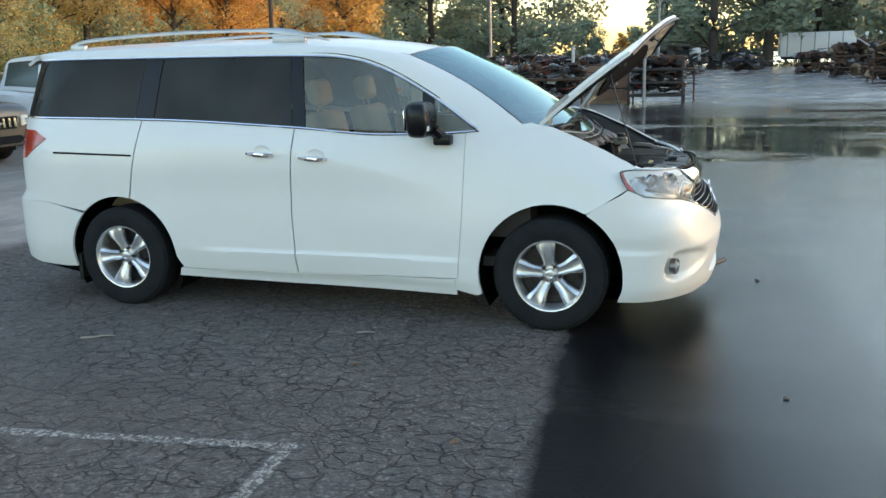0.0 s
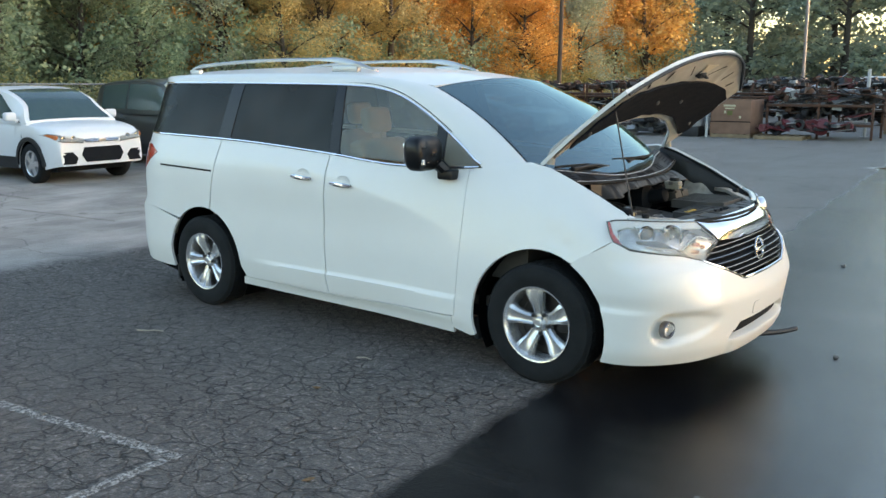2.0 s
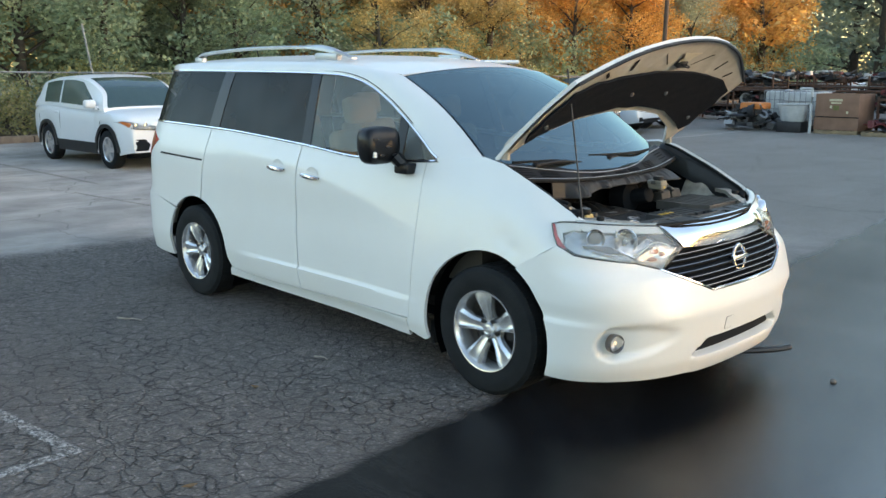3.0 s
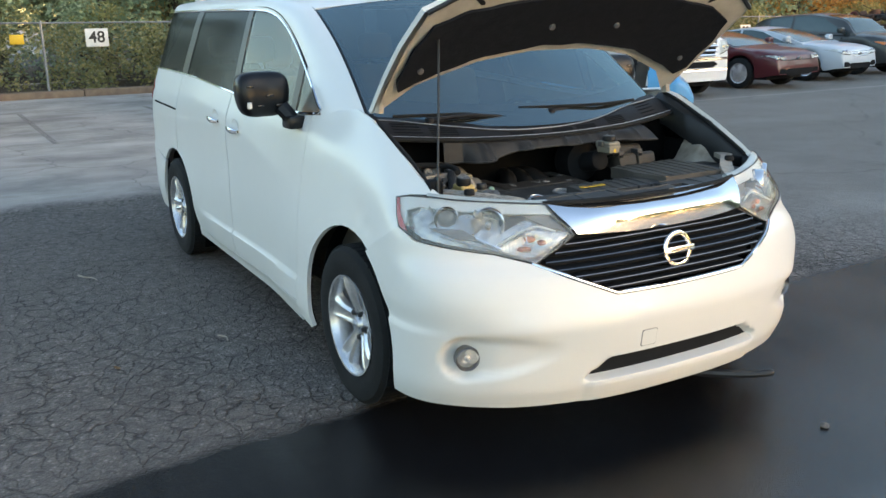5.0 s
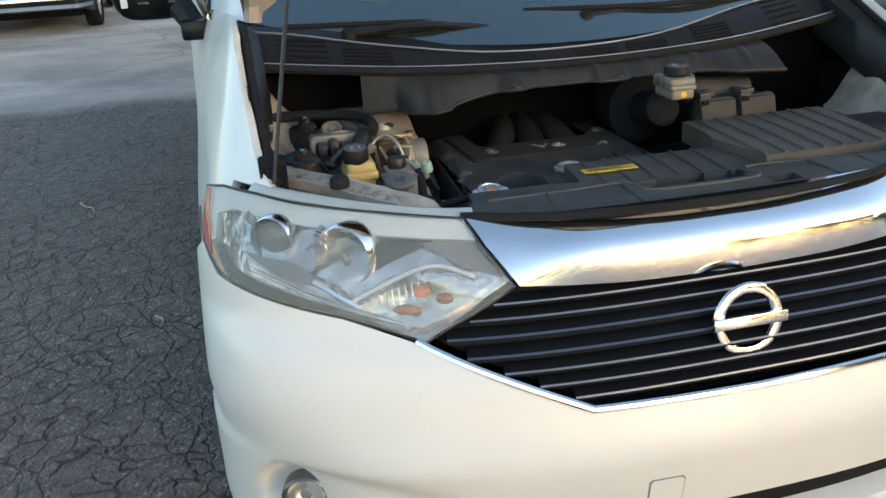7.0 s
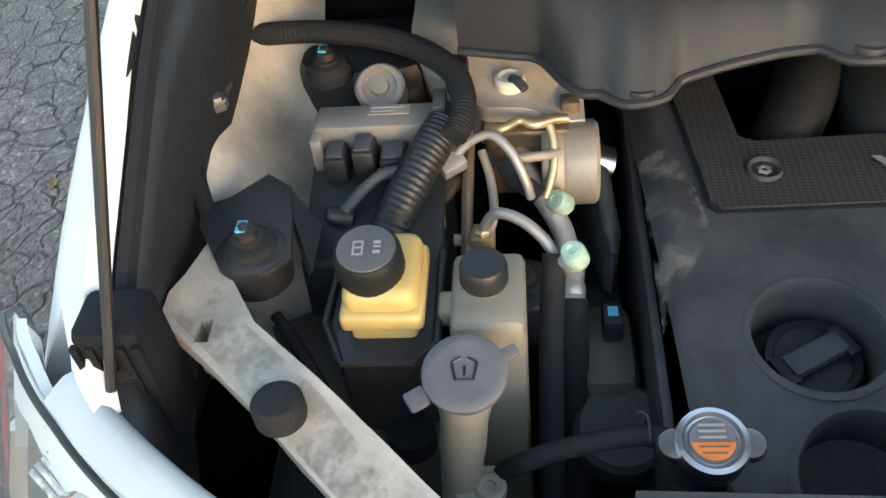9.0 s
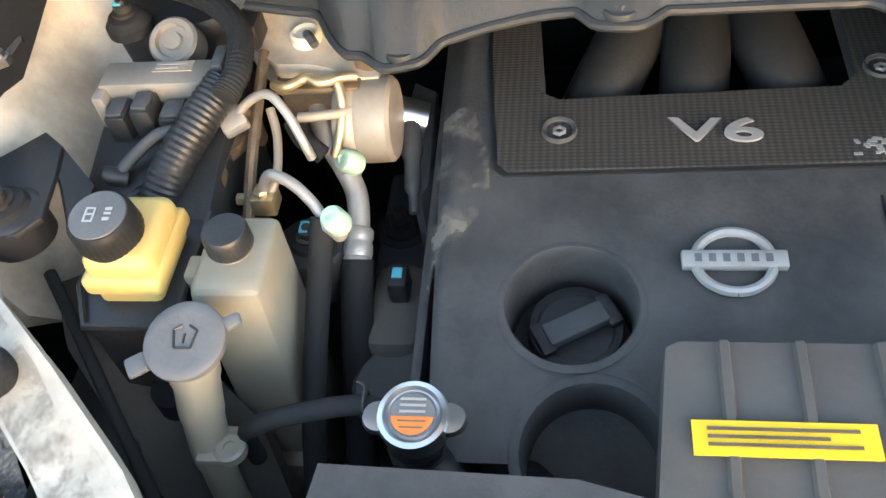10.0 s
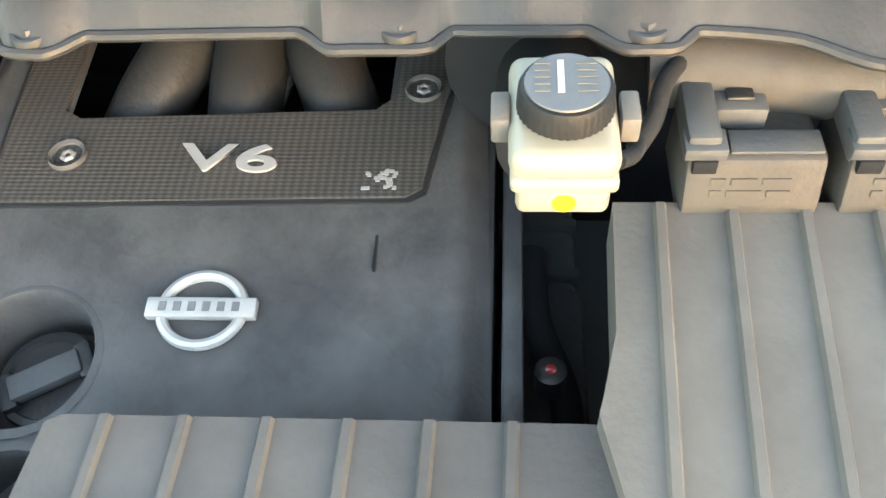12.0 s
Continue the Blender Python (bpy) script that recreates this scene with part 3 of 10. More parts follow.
# ---- the white minivan: x ahead, z up, front axle at x = 3, its middle on y = 0 ----
VAN_Y = 0.05
van = thing("minivan", "white pearl minivan parked with its hood propped open", "minivan", pose(0, VAN_Y, 0))
CENTRE = (1.4, 0, 0.9)
NOSE_N = 2.5
front_lean = curve_of([(0.10, -0.09), (0.20, -0.06), (0.28, -0.03), (0.36, -0.02), (0.5, 0.0), (0.61, 0.015), (0.70, -0.01), (0.77, -0.068),
                       (0.83, -0.088), (0.9, -0.145), (0.945, -0.185), (0.98, -0.22), (1.1, -0.4), (1.25, -0.7)])
tuck = curve_of([(0.10, 0.92), (0.22, 0.96), (0.33, 0.985), (0.45, 1.0), (0.95, 1.0), (1.08, 0.99), (1.2, 0.962), (1.3, 0.93),
                 (1.5, 0.862), (1.69, 0.785), (1.77, 0.70)])
hood_line = curve_of([(2.5, 1.23), (2.87, 1.247), (3.2, 1.135), (3.516, 0.979), (3.75, 0.90)])

shoulder = curve_of([(-1.2, 1.20), (0.2, 1.19), (0.87, 1.15), (1.344, 1.10), (1.667, 1.035), (2.025, 0.95), (2.4, 0.86), (4.0, 0.80)])


def plan(x):
    """Half the width of the body at x, seen from above."""
    if x > 3.43:
        return 0.975 * (1 - min((x - 3.43) / 0.5, 1) ** NOSE_N) ** (1 / NOSE_N)
    if x > 2.4:
        return lerp(0.99, 0.975, smooth(2.4, 3.43, x))
    if x > -0.45:
        return 0.99
    return 0.99 * (1 - min((-0.45 - x) / 0.64, 1) ** 2.8) ** (1 / 2.8)


def flare(x, z):
    """The body swells over the front wheels and down to the bumper's corners."""
    return 1 + smooth(1.7, 2.7, x) * (0.030 * smooth(1.25, 0.50, z) + 0.030 * smooth(0.45, 0.22, z))


def half_width(x, z):
    w = smooth(2.7, 3.4, x)
    rear = smooth(-0.2, -0.9, x) * smooth(0.9, 1.8, z)
    rear -= 0.45 * smooth(-0.2, -0.7, x) * smooth(0.80, 0.70, z)
    y = plan(x - front_lean(z) * w - 0.12 * rear) * tuck(z) * flare(x, z)
    y *= 1 - 0.065 * smooth(1.0, 2.9, x) * smooth(0.55, 1.32, z)
    # shoulder crease that falls from the belt towards the front wheel
    d = z - shoulder(x)
    y += 0.011 * math.exp(-math.sqrt(d * d + 0.0003) / (0.07 if d > 0 else 0.20)) * smooth(0.1, 0.7, x) * smooth(2.55, 1.9, x)
    y -= 0.005 * math.exp(-((z - 0.80) / 0.12) ** 2) * smooth(-0.2, 0.6, x) * smooth(2.6, 1.7, x)
    y += 0.014 * smooth(0.437, 0.417, z) * smooth(0.24, 0.30, z) * smooth(0.5, 0.9, x) * smooth(2.6, 2.3, x)
    for cx, cz, r, d in ((3.10, 0.86, 0.05, 0.005), (3.17, 0.81, 0.035, 0.006), (3.12, 0.79, 0.022, -0.003), (2.72, 0.98, 0.05, 0.003)):
        y -= d * math.exp(-((x - cx) / r) ** 2 - ((z - cz) / r) ** 2)
    if x > 2.5:
        k = min(1.0, max(0.0, (z - (hood_line(x) - 0.22)) / 0.22))
        y -= max(0.0, y - 0.85) * (1 - math.sqrt(1 - 0.995 * k * k)) * smooth(2.5, 2.75, x)
    return y


def on_side(x, z):
    return (x, -half_width(x, z), z)


# nose outline: distance along the body from the middle of the front
NOSE = []
for k in range(201):
    a = k / 200 * math.pi / 2
    NOSE.append((3.43 + 0.5 * math.cos(a) ** (2 / NOSE_N), 0.975 * math.sin(a) ** (2 / NOSE_N)))
NOSE += [(3.43 - 0.01 * k, 0.975 + 0.0003 * k) for k in range(1, 60)]
NOSE_S = [0.0]
for a, b in zip(NOSE, NOSE[1:]):
    NOSE_S.append(NOSE_S[-1] + math.hypot(b[0] - a[0], b[1] - a[1]))


def nose_at(s):
    k = abs(s)
    i = int(np.searchsorted(NOSE_S, k))
    i = min(max(i, 1), len(NOSE) - 1)
    f = min(1.0, (k - NOSE_S[i - 1]) / (NOSE_S[i] - NOSE_S[i - 1]))
    x, y = lerp(NOSE[i - 1][0], NOSE[i][0], f), lerp(NOSE[i - 1][1], NOSE[i][1], f)
    return x, y if s > 0 else -y


def s_of_y(y):
    y *= 1.04
    return math.copysign(float(np.interp(abs(y), [p[1] for p in NOSE[:201]], NOSE_S[:201])), y)


def s_of_x(x, z):
    xs = [p[0] for p in NOSE][::-1]
    return -float(np.interp(x - front_lean(z) * smooth(2.7, 3.4, x), xs, NOSE_S[::-1]))


def on_nose(s, z, inset=0.0):
    x, y = nose_at(s)
    lean = front_lean(z) * smooth(2.7, 3.4, x)
    squeeze = tuck(z) if abs(s) > 0.5 else lerp(1, tuck(z), smooth(0.2, 0.5, abs(s)))
    squeeze *= lerp(1, flare(x + lean, z), smooth(0.5, 0.95, abs(s)))
    inset -= 0.045 * smooth(0.645, 0.50, z) * lerp(1, 0.0, smooth(0.70, 1.05, abs(s)))
    n = Vector((max(0.0, x - 3.43) ** (NOSE_N - 1) / 0.5 ** NOSE_N, abs(y) ** (NOSE_N - 1) / 0.975 ** NOSE_N, 0)).normalized()
    return (x + lean - n.x * inset, y * squeeze - math.copysign(n.y * inset, y), z)


def both(name, bm, mt, label="", parent=None, sharp=40):
    other = mirrored(bm)
    a = part(name, bm, mt, parent or van, label, sharp)
    b = part(name, other, mt, parent or van, label, sharp)
    return a, b


GAP = 0.0048
# side panels below the belt
belt = curve_of([(-1.0, 1.305), (-0.7, 1.302), (0.377, 1.28), (1.337, 1.229), (1.964, 1.182), (2.3, 1.186), (2.56, 1.2)])
slide = [(0.215 + GAP, belt(0.215)), (0.6, belt(0.6)), (1.0, belt(1.0)), (1.352 - GAP, belt(1.352)), (1.328 - GAP, 0.95), (1.318 - GAP, 0.70), (1.324 - GAP, 0.5), (1.338 - GAP, 0.285), (0.47, 0.285)]
slide += arc(0, 0.345, 0.425, 2, 76, 10) + [(0.137 + GAP, 0.957)]
fdoor = [(1.352 + GAP, belt(1.352)), (1.7, belt(1.7)), (1.964, belt(1.964)), (2.25, belt(2.25)), (2.475 - 0.0015, belt(2.475)), (2.474 - 0.0015, 0.95), (2.465 - 0.0015, 0.7), (2.436 - 0.0015, 0.315), (1.338 + GAP, 0.285),
         (1.324 + GAP, 0.5), (1.318 + GAP, 0.70), (1.328 + GAP, 0.95)]
quarter = [(0.215 - GAP, belt(0.215)), (0.137 - GAP, 0.957)] + arc(0, 0.345, 0.425, 78, 132, 8) + [(-0.6, 0.725), (-0.9, 0.728), (-1.0, 0.73), (-1.03, 1.0), (-1.0, 1.15), (-0.98, belt(-0.98)), (-0.7, belt(-0.7)), (-0.3, belt(-0.3))]
rbump = arc(0, 0.345, 0.425, 135, 192, 10) + [(-0.5, 0.255), (-0.75, 0.27), (-0.99, 0.31), (-1.07, 0.34), (-1.07, 0.7285), (-0.9, 0.7265), (-0.6, 0.7235)]
fender = [(2.475 + 0.0015, belt(2.475)), (2.56, belt(2.56)), (2.7, 1.232), (2.87, 1.247), (3.0, hood_line(3.0)), (3.1, hood_line(3.1)), (3.2, hood_line(3.2)), (3.3, hood_line(3.3)), (3.4, hood_line(3.4)), (3.516, 0.979),
          (3.40, 0.972), (3.425, 0.92), (3.45, 0.872), (3.35, 0.81), (3.216, 0.728)]
fender += arc(3.0, 0.345, 0.435, 62, 197, 16) + [(2.55, 0.205), (2.42, 0.235), (2.42, 0.31), (2.436 + 0.0015, 0.315), (2.465 + 0.0015, 0.7), (2.474 + 0.0015, 0.95)]
sill = [(0.44, 0.279), (0.42, 0.225), (1.0, 0.215), (1.8, 0.205), (2.42, 0.20), (2.416, 0.305), (2.0, 0.297), (1.338, 0.279)]
for name, line, label in (("sliding_door", slide, ""), ("front_door", fdoor, ""), ("quarter_panel", quarter, ""), ("rear_bumper", rbump, ""), ("fender", fender, ""), ("sill", sill, "")):
    pl = skin(line, 0.03, on_side, CENTRE, 0.02, 0.015)
    a, b = both(name, pl, M_WHITE)
    if name == "sliding_door":
        DOOR_S = (a, b)
    if name == "front_door":
        DOOR_F = (a, b)

# pieces behind the panels, which close the gaps and the wheel wells
def inner_side(x, z):
    return (x, -half_width(x, z) + 0.03, z)


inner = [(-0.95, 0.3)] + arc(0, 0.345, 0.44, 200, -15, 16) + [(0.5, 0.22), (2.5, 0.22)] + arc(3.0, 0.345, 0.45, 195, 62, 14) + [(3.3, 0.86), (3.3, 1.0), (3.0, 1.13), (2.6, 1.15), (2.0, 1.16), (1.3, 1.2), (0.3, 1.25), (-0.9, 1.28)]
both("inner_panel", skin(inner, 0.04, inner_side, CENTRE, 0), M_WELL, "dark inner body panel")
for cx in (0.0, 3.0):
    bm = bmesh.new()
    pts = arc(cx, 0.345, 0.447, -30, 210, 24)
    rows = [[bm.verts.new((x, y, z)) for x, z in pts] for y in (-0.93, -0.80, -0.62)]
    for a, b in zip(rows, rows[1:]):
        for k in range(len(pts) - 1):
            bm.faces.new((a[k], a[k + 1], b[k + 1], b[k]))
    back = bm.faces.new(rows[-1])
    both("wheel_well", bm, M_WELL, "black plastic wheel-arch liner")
bm = bmesh.new()
box(bm, -0.95, 3.55, -0.62, 0.62, 0.20, 0.30, 0.03)
part("floor_pan", bm, M_DARK, van, "dark underbody")

# ---- front bumper, lamps and grille on the nose ----
def fog_dent(s, z):
    d = 0.0
    y = abs(s)
    # scoop round each fog lamp, running out to a point towards the middle
    inner = max(0.0, s_fog - y) / 0.33
    u, v = (y - s_fog) / 0.105 if y > s_fog else inner, (z - 0.405 - 0.035 * inner) / (0.105 * (1 - 0.45 * min(1, inner)) if z > 0.405 + 0.035 * inner else 0.095 * (1 - 0.35 * min(1, inner)))
    r = (abs(u) ** 2.2 + abs(v) ** 2.2) ** (1 / 2.2)
    d += 0.064 * smooth(1.0, 0.66, r) * lerp(1.0, 0.12, min(1, inner) ** 0.8)
    # lower intake
    half = 0.452 - 0.10 * smooth(0.30, 0.375, z)
    d += 0.05 * smooth(half + 0.018, half - 0.004, y) * smooth(0.292, 0.304, z) * smooth(0.376, 0.364, z)
    # chin below the intake stands proud
    d -= 0.012 * smooth(0.47, 0.44, y) * smooth(0.298, 0.285, z) * smooth(0.18, 0.21, z)
    # crease that runs from the arch to the fog lamp
    d -= 0.010 * smooth(0.50, 0.512, z) * smooth(0.60, 0.515, z) * smooth(0.50, 0.75, y)
    return d


s_fog = s_of_y(0.80)
BR = [(s_of_x(3.405, 0.205), 0.205)] + [(s_of_x(x, z), z) for x, z in arc(3.0, 0.345, 0.435, -8, 58, 10)] + [(s_of_x(3.219, 0.7240), 0.7240), (s_of_x(3.351, 0.8060), 0.8060), (s_of_x(3.452, 0.8683), 0.8683), (s_of_x(3.54, 0.826), 0.826), (-s_of_y(0.70), 0.784), (-s_of_y(0.578), 0.743),
                                                        (-s_of_y(0.45), 0.684), (-s_of_y(0.31), 0.618), (-0.1, 0.612), (0.0, 0.612)]
bl = BR + [(-s, z) for s, z in BR[::-1]][1:]
bl += [(0.80, 0.204), (0.5, 0.202), (0.0, 0.20), (-0.5, 0.202), (-0.80, 0.204)]
bm = skin(bl, 0.016, lambda s, z: on_nose(s, z, fog_dent(s, z)), (2.9, 0, 0.5), 0.02, 0.013)
bumper = part("front_bumper", bm, M_WHITE, van, "", 60)
bm = skin([(-0.447, 0.30), (-0.35, 0.368), (0.35, 0.368), (0.447, 0.30)], 0.06, lambda s, z: on_nose(s, z, 0.042), (2.9, 0, 0.5), 0, 0.03)
part("lower_grille", bm, M_DARK, bumper, "black lower air intake")
bm = skin([(-0.215, 0.40), (-0.158, 0.40), (-0.152, 0.406), (-0.152, 0.457), (-0.158, 0.463), (-0.215, 0.463), (-0.221, 0.457), (-0.221, 0.406)], 0.02, lambda s, z: on_nose(s, z, -0.003), (2.9, 0, 0.5), 0.006)
tow = part("tow_cover", bm, M_WHITE, bumper, "square tow-hook cover")
bm = skin([(-0.2185, 0.3975), (-0.1545, 0.3975), (-0.1495, 0.4035), (-0.1495, 0.4595), (-0.1545, 0.4655), (-0.2185, 0.4655), (-0.2235, 0.4595), (-0.2235, 0.4035)], 0.02, lambda s, z: on_nose(s, z, -0.0012), (2.9, 0, 0.5), 0.003)
part("tow_gap", bm, M_GREYPANEL, bumper, "thin gap round the tow-hook cover")
bm = bmesh.new()
box(bm, 3.3, 3.72, -0.50, 0.50, 0.17, 0.20, 0.012)
part("air_dam", bm, M_BLACK, van, "black plastic underbody tray")
bm = bmesh.new()
rod(bm, bend([(3.70, 0.10, 0.165), (3.86, 0.26, 0.15), (3.98, 0.40, 0.155), (4.02, 0.46, 0.165)], 4), [0.02] * 4 + [0.018] * 4 + [0.016] * 4 + [0.010])
part("loose_tray_edge", bm, M_BLACK, van, "torn black plastic tray hanging below the bumper")
for sg in (-1, 1):
    x, y, z = on_nose(sg * s_fog, 0.405, 0.045)
    m = look((x, y, z), (x + 1.0, y + sg * 0.25, z)) @ pose(0, 0, 0, 180)
    bm = bmesh.new()
    lathe(bm, [(0.047, -0.02), (0.047, 0.012), (0.043, 0.016), (0.039, 0.012), (0.036, 0.0)], 28, m)
    fog = part("fog_lamp", bm, M_DARKCHROME, van, "round fog lamp with a dark bezel in the bumper")
    bm = bmesh.new()
    lathe(bm, [(0.040, 0.002), (0.03, -0.012), (0.012, -0.022), (0.0, -0.023)], 24, m)
    part("reflector", bm, M_SATIN, fog)
    bm = bmesh.new()
    lathe(bm, [(0.041, 0.006), (0.03, 0.011), (0.0, 0.014)], 24, m)
    part("lens", bm, M_LENS, fog)
    bm = bmesh.new()
    lathe(bm, [(0.012, -0.012), (0.012, 0.002), (0.0, 0.004)], 14, m)
    part("bulb", bm, M_CHROME, fog)

# grille between the lamps
GR = [(-s_of_y(0.415), 0.828), (-s_of_y(0.565), 0.738), (-s_of_y(0.31), 0.622), (s_of_y(0.31), 0.622), (s_of_y(0.565), 0.738), (s_of_y(0.415), 0.828), (0, 0.812)]
bm = skin(GR, 0.05, lambda s, z: on_nose(s, z, 0.045), (2.9, 0, 0.6), 0, 0.05)
grille = part("grille", bm, M_DARK, van, "black slatted grille with chrome edging")


def grille_half(z):
    if z > 0.738:
        return lerp(s_of_y(0.565), s_of_y(0.415), (z - 0.738) / 0.09)
    return lerp(s_of_y(0.31), s_of_y(0.565), (z - 0.622) / 0.116)


for k in range(7):
    z = 0.640 + 0.0265 * k
    hw = grille_half(z) - 0.012
    bm = bmesh.new()
    prof = [(0.001, 0.0032), (0.0, 0.0), (0.004, -0.006), (0.036, -0.004), (0.036, 0.006)]
    rings = []
    for j in range(25):
        s = lerp(-hw, hw, j / 24)
        zz = z + 0.004 * math.cos(s * 3)
        rings.append([bm.verts.new(on_nose(s, zz + dz, 0.006 + d)) for d, dz in prof])
    for a, b in zip(rings, rings[1:]):
        for i in range(len(prof)):
            f = bm.faces.new((a[i], a[(i + 1) % 5], b[(i + 1) % 5], b[i]))
            f.material_index = 1 if i == 0 else 0
    bmesh.ops.recalc_face_normals(bm, faces=bm.faces[:])
    part("slat", bm, [M_DARK, M_DARKCHROME], grille, "", 30)
# chrome edge below the grille
bm = bmesh.new()
edge = [(-s_of_y(0.59), 0.749), (-s_of_y(0.565), 0.736), (-s_of_y(0.31), 0.622), (0, 0.618), (s_of_y(0.31), 0.622), (s_of_y(0.565), 0.736), (s_of_y(0.59), 0.749)]
pts = []
for (s0, z0), (s1, z1) in zip(edge, edge[1:]):
    pts += [on_nose(lerp(s0, s1, k / 8), lerp(z0, z1, k / 8), 0.002) for k in range(8)]
pts.append(on_nose(*edge[-1], 0.002))
rod(bm, pts, 0.008, 8)
part("chrome_edge", bm, M_CHROME, grille, "chrome trim")
# chrome strip above: upright face that rolls back at its top
def strip_face(s, z):
    k = min(1.0, max(0.0, (z - 0.817) / 0.121))
    full = front_lean(z) - front_lean(0.817) + 0.098 * k ** 4.5 - 0.004 * math.sin(math.pi * k)
    return on_nose(s, z, lerp(0.3, 1.0, smooth(0.48, 0.28, abs(s))) * min(0.0, full))


ST = [(-s_of_y(0.405), 0.834), (-s_of_y(0.2), 0.821), (0, 0.817), (s_of_y(0.2), 0.821), (s_of_y(0.405), 0.834), (s_of_y(0.452), 0.90), (s_of_y(0.47), 0.938),
      (s_of_y(0.2), 0.938), (0, 0.938), (-s_of_y(0.2), 0.938), (-s_of_y(0.47), 0.938), (-s_of_y(0.452), 0.90)]
bm = skin(ST, 0.03, strip_face, (2.9, 0, 0.6), 0.025, 0.012)
part("chrome_strip", bm, M_CHROME, van, "broad chrome strip above the grille", 60)
# badge: a plain ring with a bar
bx, by, bz = on_nose(0.0, 0.735, -0.004)
bm_m = pose(bx + 0.006, 0, bz, 0, 82, 0)
bm = bmesh.new()
ring_pts = [((0.062 * math.cos(a), 0.062 * math.sin(a), 0.0)) for a in [2 * math.pi * k / 40 for k in range(41)]]
rod(bm, ring_pts, 0.011, 8, False)
for v in bm.verts:
    v.co.z *= 0.7
box(bm, -0.012, 0.012, -0.078, 0.078, -0.004, 0.014, 0.004)
bmesh.ops.transform(bm, matrix=bm_m, verts=bm.verts[:])
part("badge", bm, M_CHROME, van, "chrome ring badge with a bar")

# headlamps
LAMP = [(s_of_x(3.404, 0.968), 0.968), (s_of_x(3.45, 0.977), 0.977), (s_of_x(3.52, 0.974), 0.974), (-s_of_y(0.76), 0.965), (-s_of_y(0.62), 0.952), (-s_of_y(0.475), 0.938), (-s_of_y(0.455), 0.90), (-s_of_y(0.412), 0.832),
        (-s_of_y(0.49), 0.788), (-s_of_y(0.575), 0.747), (-s_of_y(0.70), 0.788), (s_of_x(3.545, 0.830), 0.830), (s_of_x(3.456, 0.868), 0.868), (s_of_x(3.43, 0.91), 0.91)]
CUP_Y = ((0.81, 0.898, 0.043), (0.69, 0.880, 0.055))


def lamp_half():
    lens = skin(LAMP, 0.03, lambda s, z: on_nose(s, z, 0.0), (2.9, 0, 0.6), 0.0, 0.02)
    back = skin(LAMP, 0.03, lambda s, z: on_nose(s, z, 0.008 + 0.030 * smooth(0.98, 0.93, z) * smooth(0.75, 0.81, z)), (2.9, 0, 0.6), 0, 0.02)
    return lens, back


